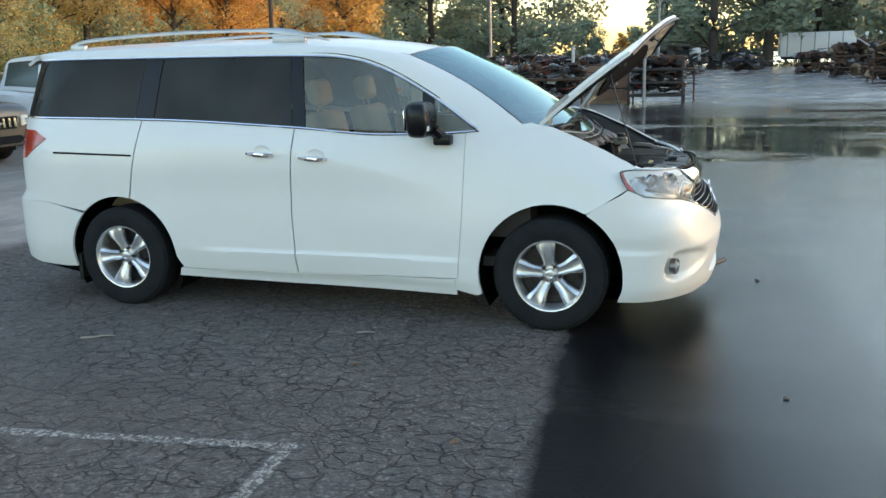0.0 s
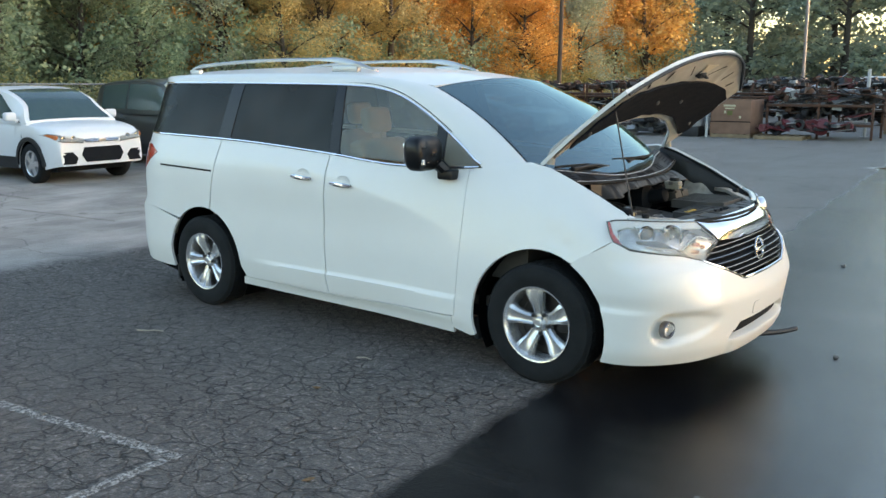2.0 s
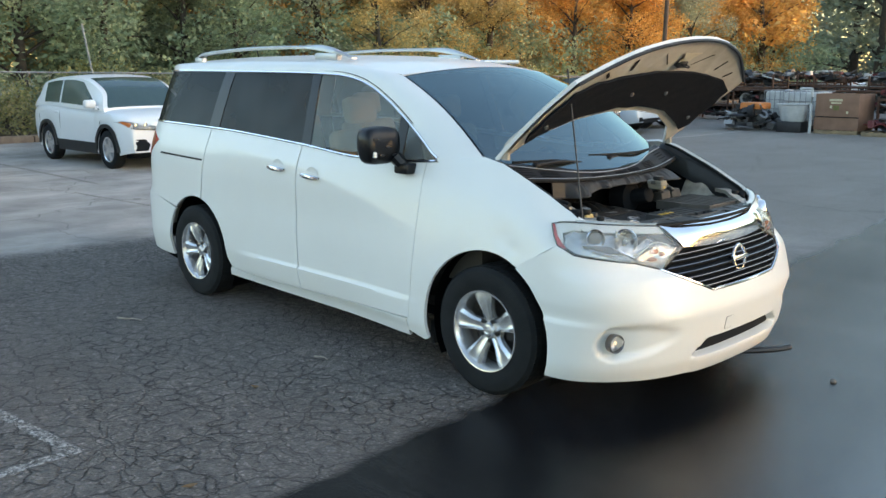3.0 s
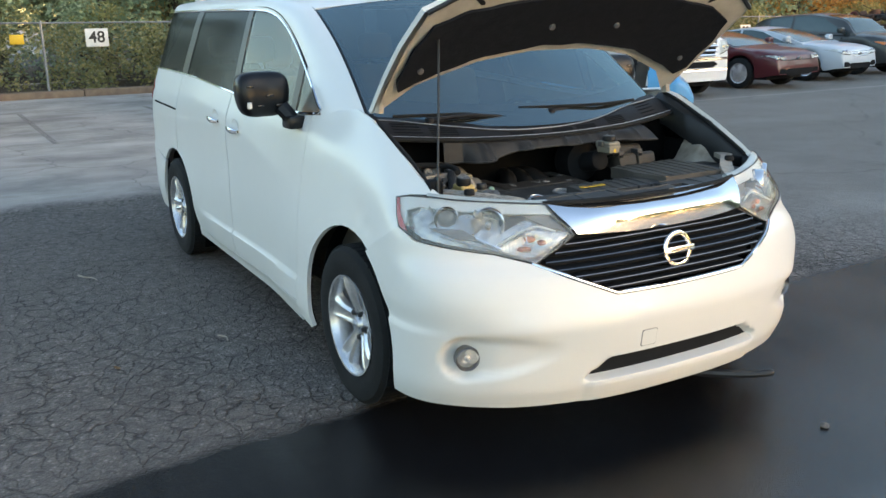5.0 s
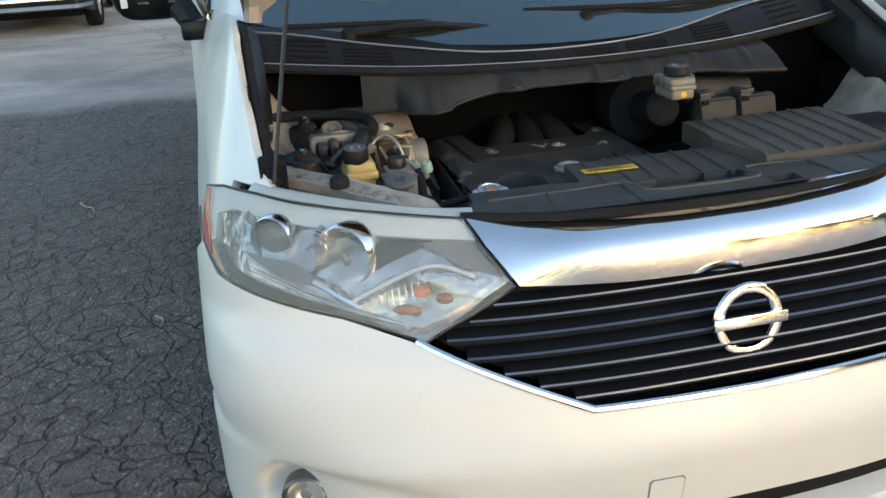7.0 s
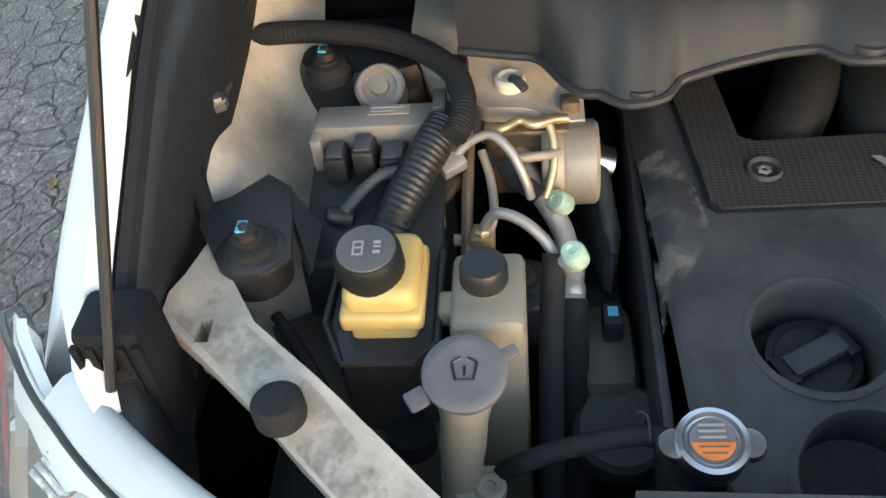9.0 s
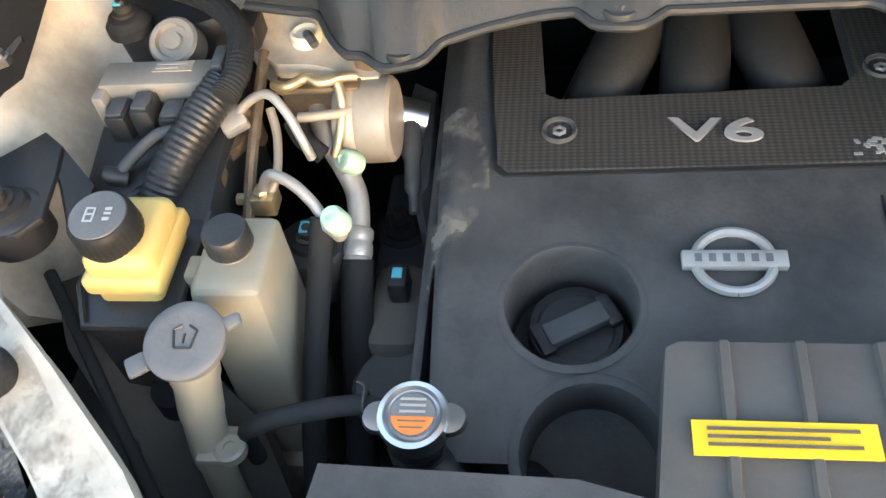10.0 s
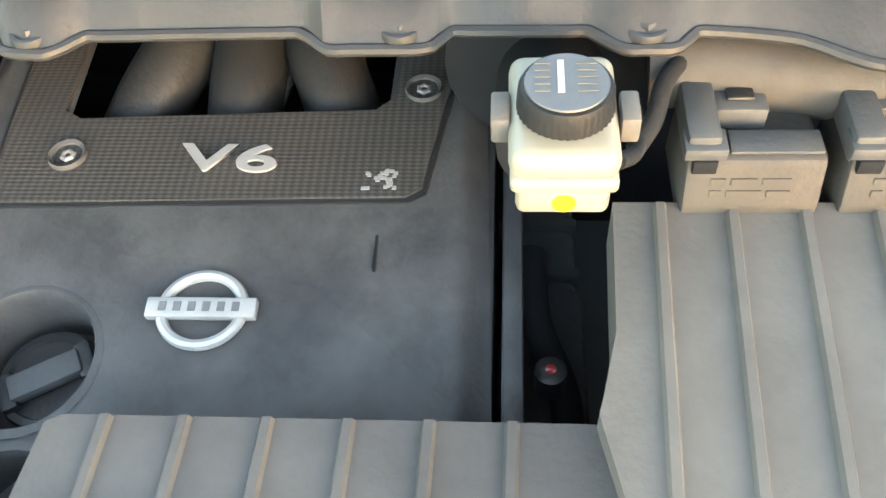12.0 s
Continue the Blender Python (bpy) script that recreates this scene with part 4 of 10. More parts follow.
lens, back = lamp_half()
for sg in (-1, 1):
    hm = part("headlamp", (back.copy() if sg < 0 else mirrored(back)), M_REFLECTOR, van, "clear headlamp with chrome reflectors", 50)
    part("lens", (lens.copy() if sg < 0 else mirrored(lens)), M_LENS, hm, "clear plastic lens", 60).visible_shadow = False
    # eyebrow band along the top, tinted pale aqua for the sky it mirrors
    bm = skin([(s_of_x(3.41, 0.966), 0.966), (s_of_x(3.46, 0.974), 0.974), (-s_of_y(0.76), 0.963), (-s_of_y(0.62), 0.950), (-s_of_y(0.475), 0.936), (-s_of_y(0.462), 0.902), (-s_of_y(0.62), 0.914), (-s_of_y(0.76), 0.929), (s_of_x(3.50, 0.940), 0.940), (s_of_x(3.462, 0.925), 0.925), (s_of_x(3.480, 0.880), 0.880), (s_of_x(3.456, 0.878), 0.878), (s_of_x(3.434, 0.91), 0.91)], 0.02,
              lambda s, z: on_nose(s, z, 0.012), (2.9, 0, 0.6), 0.01, 0.02)
    part("eyebrow", bm if sg < 0 else mirrored(bm), M_LAMPSHELL, hm, "reflector band tinted pale aqua for mirrored sky")
    bm = skin([(s_of_x(3.404, 0.966), 0.966), (s_of_x(3.418, 0.968), 0.968), (s_of_x(3.444, 0.915), 0.915), (s_of_x(3.50, 0.855), 0.855), (s_of_x(3.46, 0.868), 0.868), (s_of_x(3.43, 0.91), 0.91)], 0.03,
              lambda s, z: on_nose(s, z, -0.0015), (2.9, 0, 0.6), 0.004, 0.02)
    part("side_marker", bm if sg < 0 else mirrored(bm), M_RED, hm, "red side marker in the lamp")
    for y, z, r in CUP_Y:
        x0, y0, z0 = on_nose(-s_of_y(y), z, 0.030)
        m = look((x0, y0, z0), (x0 + 1, y0 - 0.75, z0 + 0.05)) @ pose(0, 0, 0, 180)
        bm = bmesh.new()
        lathe(bm, [(r * 1.12, -0.03), (r * 1.12, 0.012), (r * 1.04, 0.018), (r * 0.96, 0.008), (r * 0.9, -0.02), (r * 0.5, -0.03), (0, -0.032)], 28, m)
        part("projector_ring", bm if sg < 0 else mirrored(bm), M_CHROME, hm)
        bm = bmesh.new()
        if r < 0.05:
            lathe(bm, [(r * 0.86, -0.012), (r * 0.8, 0.004), (r * 0.5, 0.014), (0, 0.018)], 24, m)
            part("projector_lens", bm if sg < 0 else mirrored(bm), M_SMOKELENS, hm, "grey domed projector lens")
        else:
            lathe(bm, [(0.010, -0.03), (0.011, 0.004), (0.008, 0.014), (0, 0.017)], 14, m)
            part("bulb", bm if sg < 0 else mirrored(bm), M_SATIN, hm, "capped bulb in the bowl")
        bm = bmesh.new()
        lathe(bm, [(r * 0.95, 0.004), (r * 0.8, -0.014), (r * 0.5, -0.024), (0, -0.027)], 18, m)
        part("reflector_bowl", bm if sg < 0 else mirrored(bm), M_REFLECTOR, hm, "", 8)
    bm = skin([(-s_of_y(0.685), 0.800), (-s_of_y(0.555), 0.858), (-s_of_y(0.44), 0.832), (-s_of_y(0.578), 0.764)], 0.012, lambda s, z: on_nose(s, z, 0.012 + 0.022 * math.exp(-((s + s_of_y(0.585)) / 0.06) ** 2 - ((z - 0.812) / 0.026) ** 2)), (2.9, 0, 0.6), 0.02, 0.01)
    ts = part("turn_signal", bm if sg < 0 else mirrored(bm), M_REFLECTOR, hm, "turn signal chamber with bright ribs")
    for k in range(9):
        bm = bmesh.new()
        y_ = lerp(0.665, 0.575, k / 8)
        z_ = lerp(0.806, 0.834, k / 8)
        rod(bm, [on_nose(-s_of_y(y_), z_ - 0.014 - 0.006 * (k % 2), 0.014), on_nose(-s_of_y(y_), z_ + 0.012, 0.012)], 0.0020, 5)
        part("rib", bm if sg < 0 else mirrored(bm), M_CHROME, ts)
    # the two dull amber lumps are modelled reflections of the first bulb
    for y_, z_, w_, h_, mt_ in ((0.575, 0.826, 1.7, 1.0, M_AMBER), (0.60, 0.793, 2.3, 0.8, M_DULLAMBER), (0.535, 0.812, 1.4, 0.9, M_DULLAMBER)):
        x0, y0, z0 = on_nose(-s_of_y(y_), z_, 0.020)
        bm = bmesh.new()
        lathe(bm, [(0.012, -0.004), (0.0115, 0.004), (0.008, 0.008), (0, 0.010)], 18, look((x0, y0, z0), (x0 + 1, y0 - 0.5, z0)) @ pose(0, 0, 0, 180) @ Matrix.Diagonal((w_, h_, 1, 1)))
        part("amber_bulb", bm if sg < 0 else mirrored(bm), mt_, ts, "amber bulb and its reflection in the chamber")
    for line, rr, mt_ in (([(0.685, 0.812), (0.555, 0.866), (0.475, 0.846)], 0.0045, M_LAMPSHELL), ([(0.845, 0.848), (0.73, 0.808), (0.60, 0.768)], 0.004, M_REFLECTOR), ([(0.745, 0.842), (0.705, 0.818), (0.675, 0.800)], 0.007, M_CHROME)):
        bm = bmesh.new()
        rod(bm, bend([on_nose(-s_of_y(a), b, 0.014) for a, b in line], 5), rr, 6)
        part("divider", bm if sg < 0 else mirrored(bm), mt_, hm, "pale divider bar")
    # ribbed collars beside the bowls
    for y_, z_, r_ in ((0.745, 0.885, 0.050), (0.755, 0.872, 0.034), (0.865, 0.905, 0.040)):
        x0, y0, z0 = on_nose(-s_of_y(y_), z_, 0.034)
        m = look((x0, y0, z0), (x0 + 1, y0 - 0.75, z0 + 0.05)) @ pose(0, 0, 0, 180)
        bm = bmesh.new()
        for q in range(4):
            rod(bm, [m @ Vector((r_ * (1 - 0.08 * q) * math.cos(a), r_ * (1 - 0.08 * q) * math.sin(a), 0.006 * q)) for a in [lerp(1.9, 4.4, k / 10) for k in range(11)]], 0.0026, 5)
        part("ribbed_collar", bm if sg < 0 else mirrored(bm), M_REFLECTOR, hm, "ribbed bright collar")
    bm = skin([(-s_of_y(0.56), 0.898), (-s_of_y(0.475), 0.90), (-s_of_y(0.428), 0.842), (-s_of_y(0.50), 0.862)], 0.03, lambda s, z: on_nose(s, z, 0.026), (2.9, 0, 0.6), 0.02, 0.02)
    part("grey_reflector", bm if sg < 0 else mirrored(bm), M_GREYPANEL, hm)
    bm = skin([(-s_of_y(0.865), 0.872), (-s_of_y(0.775), 0.866), (-s_of_y(0.725), 0.828), (-s_of_y(0.80), 0.838)], 0.03, lambda s, z: on_nose(s, z, 0.020), (2.9, 0, 0.6), 0.02, 0.02)
    part("lower_reflector", bm if sg < 0 else mirrored(bm), M_GREYPANEL, hm)
    rim = []
    for (s0, z0), (s1, z1) in zip(LAMP, LAMP[1:] + LAMP[:1]):
        rim += [on_nose(lerp(s0, s1, k / 5), lerp(z0, z1, k / 5), 0.003) for k in range(5)]
    bm = bmesh.new()
    rod(bm, rim + rim[:1], 0.0032, 5, False)
    part("seal", bm if sg < 0 else mirrored(bm), M_BLACK, hm, "black rubber seal round the lamp")
lens.free(), back.free()

# ---- windows ----
dlo_top = curve_of([(-0.9, 1.70), (-0.62, 1.702), (0.293, 1.696), (1.238, 1.684), (1.55, 1.672), (1.75, 1.643), (1.9, 1.597), (2.05, 1.528), (2.2, 1.446), (2.35, 1.352), (2.48, 1.262), (2.55, 1.212)])


def window_line(x0, x1, lean0, lean1, n=10):
    """Outline between the belt and the top of the glass, its ends leaning by lean (top minus bottom)."""
    up = [(lerp(x0 + lean0, x1 + lean1, k / n), dlo_top(lerp(x0 + lean0, x1 + lean1, k / n)) - 0.008) for k in range(n + 1)]
    return [(x1, belt(x1) + 0.012), (x0, belt(x0) + 0.012)] + up


def glass_at(x, z):
    return (x, -half_width(x, z) + 0.006, z)


def pillar_at(x, z):
    return (x, -half_width(x, z) + 0.002, z)


for nm, x0, x1, l0, l1, mt, lb in (("rear_quarter_window", -0.76, 0.155, 0.12, 0.04, M_TINT, "dark tinted side window"), ("sliding_door_window", 0.305, 1.33, 0.03, -0.05, M_TINT, "dark tinted side window"),
                                   ("front_door_window", 1.43, 2.20, -0.06, -0.02, M_CLEAR, "clear side window, beige seats behind")):
    for pane in both(nm, skin(window_line(x0, x1, l0, l1), 0.08, glass_at, CENTRE, 0.0, 0.06), mt, lb):
        pane.visible_shadow = False
both("quarter_light", skin([(2.515, belt(2.5) + 0.016), (2.27, belt(2.27) + 0.012), (2.262, dlo_top(2.262) - 0.012), (2.35, dlo_top(2.35) - 0.01), (2.45, dlo_top(2.45) - 0.008)], 0.05, glass_at, CENTRE, 0, 0.05), M_CLEAR, "small fixed quarter window")
for x0, x1, l0, l1 in ((0.16, 0.30, 0.04, 0.03), (1.335, 1.425, -0.05, -0.06), (2.205, 2.268, -0.02, -0.008), (-0.86, -0.765, 0.13, 0.12)):
    up = [(x0 + l0, dlo_top(x0 + l0) - 0.006), (x1 + l1, dlo_top(x1 + l1) - 0.006)]
    both("black_pillar", skin([(x1, belt(x1) + 0.01), (x0, belt(x0) + 0.01)] + up, 0.04, pillar_at, CENTRE, 0.012, 0.06), M_MIRRORSHELL, "black window pillar")


def trim_line(fn, x0, x1, n, off, out):
    return [(lambda x: (x, -half_width(x, fn(x) + off) - out, fn(x) + off))(lerp(x0, x1, k / n)) for k in range(n + 1)]


bm = bmesh.new()
rod(bm, trim_line(belt, -0.86, 2.5, 30, 0.006, 0.002), 0.008, 6)
both("belt_trim", bm, M_CHROME, "chrome strip below the windows")
bm = bmesh.new()
rod(bm, trim_line(dlo_top, -0.72, 2.50, 44, -0.002, 0.0) + [on_side(2.545, 1.222), on_side(2.535, 1.206), on_side(2.50, 1.203)], 0.0075, 6)
both("window_trim", bm, M_CHROME, "chrome strip over the windows")
bm = bmesh.new()
rod(bm, [Vector(p) + Vector((0, -0.0005, 0)) for p in trim_line(dlo_top, -0.80, 2.30, 44, 0.017, 0.004)], 0.0032, 5)
both("roof_seam", bm, M_DARK, "dark seam over the doors")

# ---- roof, pillars and windscreen ----
roof_z = curve_of([(-1.05, 1.70), (-0.9, 1.765), (-0.6, 1.80), (0.3, 1.815), (1.2, 1.803), (1.7, 1.772), (2.15, 1.70)])
edge_y = curve_of([(-1.0, 0.55), (-0.7, 0.62), (0.0, 0.655), (1.2, 0.67), (1.9, 0.68), (2.15, 0.70)])


def on_roof(x, v):
    y = v * edge_y(x)
    return (x, y, roof_z(x) - 0.045 * abs(v) ** 2.4)


screen_top = lambda v: Vector((2.06 + 0.07 * (1 - v * v), 0.70 * v, 1.668 + 0.055 * (1 - abs(v) ** 2)))
screen_low = lambda v: Vector((2.83 + 0.277 * (1 - abs(v) ** 2.2), 0.80 * v, 1.215 - 0.073 * (1 - v * v)))


def on_screen(v, k):
    p = screen_top(v).lerp(screen_low(v), k)
    p += Vector((0.35, 0, 0.8)) * 0.045 * math.sin(math.pi * k)
    return p


roof_line = [(-1.0, -1), (1.9, -1)] + [(screen_top(v).x - 0.01, v) for v in (-1, -0.6, -0.2, 0.2, 0.6, 1)] + [(1.9, 1), (-1.0, 1)]
bm = skin(roof_line, 0.10, on_roof, CENTRE, 0.02, 0.1)
roof = part("roof", bm, M_WHITE, van, "white roof panel")
bm = skin([(-0.985, 0.02), (0.985, 0.02), (0.985, 1.0), (-0.985, 1.0)], 0.08, lambda v, k: on_screen(v, k), CENTRE, 0, 0.07)
part("windscreen", bm, M_SCREEN, van, "windscreen reflecting the pale sky").visible_shadow = False
bm = bmesh.new()
# lower band runs past the frit to carry the dashboard's dark reflection
for v0, v1, k0, k1 in ((-1.0, 1.0, 0.0, 0.035), (-1.0, 1.0, 0.865, 1.005)):
    rows = [[bm.verts.new(on_screen(lerp(v0, v1, j / 24), k) - Vector((0.003, 0, 0.004))) for j in range(25)] for k in (k0, k1)]
    for j in range(24):
        bm.faces.new((rows[0][j], rows[0][j + 1], rows[1][j + 1], rows[1][j]))
for sg in (-1, 1):
    rows = [[bm.verts.new(on_screen(sg * v, j / 16) - Vector((0.003, 0, 0.004))) for j in range(17)] for v in (0.955, 1.0)]
    for j in range(16):
        bm.faces.new((rows[0][j], rows[0][j + 1], rows[1][j + 1], rows[1][j]))
bmesh.ops.recalc_face_normals(bm, faces=bm.faces[:])
part("windscreen_frit", bm, M_GLOSSBLACK, van, "black edge band of the windscreen, deepened below for the reflected dash")


def rail_edges(k):
    """Lower and upper edge of the roof side and windscreen pillar, k from rear (0) to hood (1)."""
    xa = lerp(-0.98, 2.56, k)
    za = dlo_top(xa) if xa < 2.55 else belt(2.56)
    a = Vector((xa, -half_width(xa, za), za))
    xb = lerp(-1.0, 2.87, k)
    if xb < 2.04:
        b = Vector(on_roof(xb, -1))
    else:
        b = on_screen(-1.0, (xb - 2.04) / 0.83)
    return a, b


bm = bmesh.new()
rows = []
for j in range(49):
    a, b = rail_edges(j / 48)
    row = []
    for i in range(9):
        q = i / 8
        p = a.lerp(b, q)
        out = Vector((0, -0.75, 0.65)) if j < 38 else Vector((0.25, -0.75, 0.6))
        p = p + out * 0.032 * math.sin(math.pi * q) ** 0.9 * (0.5 + 0.5 * smooth(1.0, 0.85, j / 48))
        row.append(bm.verts.new(p))
    rows.append(row)
for a, b in zip(rows, rows[1:]):
    for i in range(8):
        bm.faces.new((a[i], a[i + 1], b[i + 1], b[i]))
bmesh.ops.recalc_face_normals(bm, faces=bm.faces[:])
if sum(f.normal.y for f in bm.faces) > 0:
    bmesh.ops.reverse_faces(bm, faces=bm.faces[:])
both("roof_side", bm, M_WHITE, "white roof side running into the windscreen pillar", sharp=60)
# roof rails
for sg in (-1, 1):
    bm = bmesh.new()
    y = sg * 0.585
    line = bend([(-0.56, y, 1.785), (-0.48, y, 1.815), (-0.30, y, 1.836), (0.3, y, 1.858), (0.95, y, 1.855), (1.15, y, 1.842), (1.32, y, 1.812), (1.46, y, 1.776)], 5)
    rings = []
    for i, p in enumerate(line):
        w, h = 0.021, 0.012 + 0.008 * smooth(0.95, 1.12, p.x)
        if p.x > 1.2:
            h = lerp(0.020, 0.006, smooth(1.15, 1.44, p.x))
        rings.append([bm.verts.new(p + Vector((0, w * cy, h * cz))) for cy, cz in ((-1, -0.9), (-1, 0.3), (-0.6, 1), (0.6, 1), (1, 0.3), (1, -0.9))])
    for a, b in zip(rings, rings[1:]):
        for k in range(6):
            bm.faces.new((a[k], a[(k + 1) % 6], b[(k + 1) % 6], b[k]))
    bm.faces.new(rings[0][::-1]), bm.faces.new(rings[-1])
    bmesh.ops.recalc_face_normals(bm, faces=bm.faces[:])
    rail = part("roof_rail", bm, M_RAIL, van, "satin silver roof rail")
    for xa, xb, za, zb in ((-0.56, -0.44, 1.75, 1.80), (1.06, 1.30, 1.755, 1.815)):
        bm = bmesh.new()
        box(bm, xa, xb, y - 0.022, y + 0.022, za, zb, 0.008)
        part("rail_foot", bm, M_RAIL, rail)
bm = bmesh.new()
rod(bm, [(-0.55, 0.0, 1.79), (-0.62, 0.0, 1.95)], [0.006, 0.002], 6)
part("aerial", bm, M_BLACK, van, "short black roof aerial")

# ---- tail ----
def on_tail(s, z):
    y = s
    x = -0.45 - 0.64 * (1 - min(abs(y) / 0.97, 1) ** 2.8) ** (1 / 2.8)
    x -= 0.054 * smooth(0.80, 0.70, z)
    return (x + 0.12 * smooth(0.9, 1.8, z) + 0.30 * smooth(1.25, 1.8, z), y * tuck(z), z)


bm = skin([(-0.93, 0.30), (0.93, 0.30), (0.93, 0.72), (-0.93, 0.72)], 0.05, on_tail, CENTRE, 0.02)
part("rear_bumper_cover", bm, M_WHITE, van)
bm = skin([(-0.93, 0.73), (0.93, 0.73), (0.93, 1.25), (0.90, 1.74), (-0.90, 1.74), (-0.93, 1.25)], 0.05, on_tail, CENTRE, 0.02)
gate = part("tailgate", bm, M_WHITE, van)
bm = skin([(-0.78, 1.27), (0.78, 1.27), (0.74, 1.66), (-0.74, 1.66)], 0.08, lambda s, z: Vector(on_tail(s, z)) - Vector((0.006, 0, 0)), CENTRE, 0.003)
part("rear_window", bm, M_GLOSSBLACK, gate)
tl = [(-0.56, 1.165), (-0.68, 1.222), (-0.95, 1.228), (-1.02, 1.2), (-1.02, 1.02), (-0.93, 1.0), (-0.78, 1.03)]
both("tail_lamp", skin(tl, 0.04, lambda x, z: (x, -half_width(x, z) - 0.006, z), CENTRE, 0.02, 0.03), M_RED, "red tail lamp wrapping the corner")

# ---- door furniture ----
bm = skin([(-0.50, 1.062), (-0.50, 1.076), (0.137, 1.058), (0.137, 1.045)], 0.05, lambda x, z: (x, -half_width(x, z) - 0.0015, z), CENTRE, 0.003, 0.01)
both("door_track", bm, M_DARK, "dark slot of the sliding-door track")
for xa, za in ((1.10, 1.068), (1.47, 1.042)):
    doors = DOOR_S if xa < 1.3 else DOOR_F
    for d, sg in zip(doors, (-1, 1)):
        y = half_width(xa, za)
        bm = bmesh.new()
        lathe(bm, [(0.062, 0), (0.058, 0.002), (0.03, 0.0025), (0, 0.003)], 24, pose(xa + 0.035, sg * (y - 0.0005), za + 0.012, 90 * sg, 0, 0) @ Matrix.Diagonal((1.0, 0.75, 1, 1)))
        part("handle_cup", bm, M_WHITE, d)
        bm = bmesh.new()
        ring = []
        for k in range(13):
            q = k / 12
            w = 0.010 + 0.005 * math.sin(math.pi * q)
            p = Vector((xa - 0.075 + 0.19 * q, sg * (y + 0.012 + 0.018 * math.sin(math.pi * q) ** 0.6), za + 0.004 - 0.010 * q))
            ring.append([bm.verts.new(p + Vector((0, 0.007 * c, w * s_))) for c, s_ in ((-1, -0.6), (-1, 0.6), (-0.3, 1), (1, 0.7), (1, -0.7), (-0.3, -1))])
        for a, b in zip(ring, ring[1:]):
            for k in range(6):
                bm.faces.new((a[k], a[(k + 1) % 6], b[(k + 1) % 6], b[k]))
        bm.faces.new(ring[0][::-1]), bm.faces.new(ring[-1])
        box(bm, xa - 0.075, xa - 0.055, sg * (y - 0.01), sg * (y + 0.014), za - 0.004, za + 0.010)
        box(bm, xa + 0.095, xa + 0.115, sg * (y - 0.01), sg * (y + 0.014), za - 0.012, za + 0.004)
        bmesh.ops.recalc_face_normals(bm, faces=bm.faces[:])
        part("door_handle", bm, M_CHROME, d, "chrome door handle")
# mirrors: the cover is missing on the near one, black inner shell shows
for sg in (-1, 1):
    bm = bmesh.new()
    bmesh.ops.create_cube(bm, size=1.0)
    bmesh.ops.subdivide_edges(bm, edges=bm.edges[:], cuts=5, use_grid_fill=True)
    for v in bm.verts:
        c = v.co * 2
        r = (abs(c.x) ** 4 + abs(c.y) ** 4 + abs(c.z) ** 4) ** 0.25
        c = c / r
        taper = 1 - 0.12 * smooth(0.2, -1, c.z)
        v.co = Vector((2.235 + 0.075 * c.x * (1 - 0.2 * smooth(0, 1, c.x) * abs(c.z)) + 0.02 * abs(c.y), sg * (1.065 + 0.125 * c.y * taper), 1.285 + 0.105 * c.z))
    bmesh.ops.recalc_face_normals(bm, faces=bm.faces[:])
    mir = part("door_mirror", bm, M_MIRRORSHELL, van, "black door mirror without its painted cover", 50)
    bm = bmesh.new()
    box(bm, 2.160, 2.168, min(sg * 0.99, sg * 1.14), max(sg * 0.99, sg * 1.14), 1.225, 1.345, 0.003)
    part("mirror_glass", bm, M_CHROME, mir)
    for q in (0, 2, 5, 7):
        bm = bmesh.new()
        yy, zz = sg * (1.0 + 0.045 * (q % 4)), 1.235 + 0.045 * (q // 3)
        box(bm, 2.292, 2.318, yy - 0.018, yy + 0.018, zz - 0.006, zz + 0.006, 0.003)
        part("shell_rib", bm, M_GLOSSBLACK, mir)
    bm = bmesh.new()
    box(bm, 2.30, 2.322, min(sg * 1.135, sg * 1.155), max(sg * 1.135, sg * 1.155), 1.225, 1.255, 0.003)
    part("white_clip", bm, M_WHITE, mir, "small white clip")
    bm = bmesh.new()
    box(bm, 2.29, 2.40, min(sg * 0.90, sg * 0.99), max(sg * 0.90, sg * 0.99), 1.125, 1.185, 0.012)
    rod(bm, [(2.34, sg * 0.95, 1.165), (2.30, sg * 0.985, 1.22)], [0.035, 0.04], 8)
    part("mirror_foot", bm, M_MIRRORSHELL, mir)

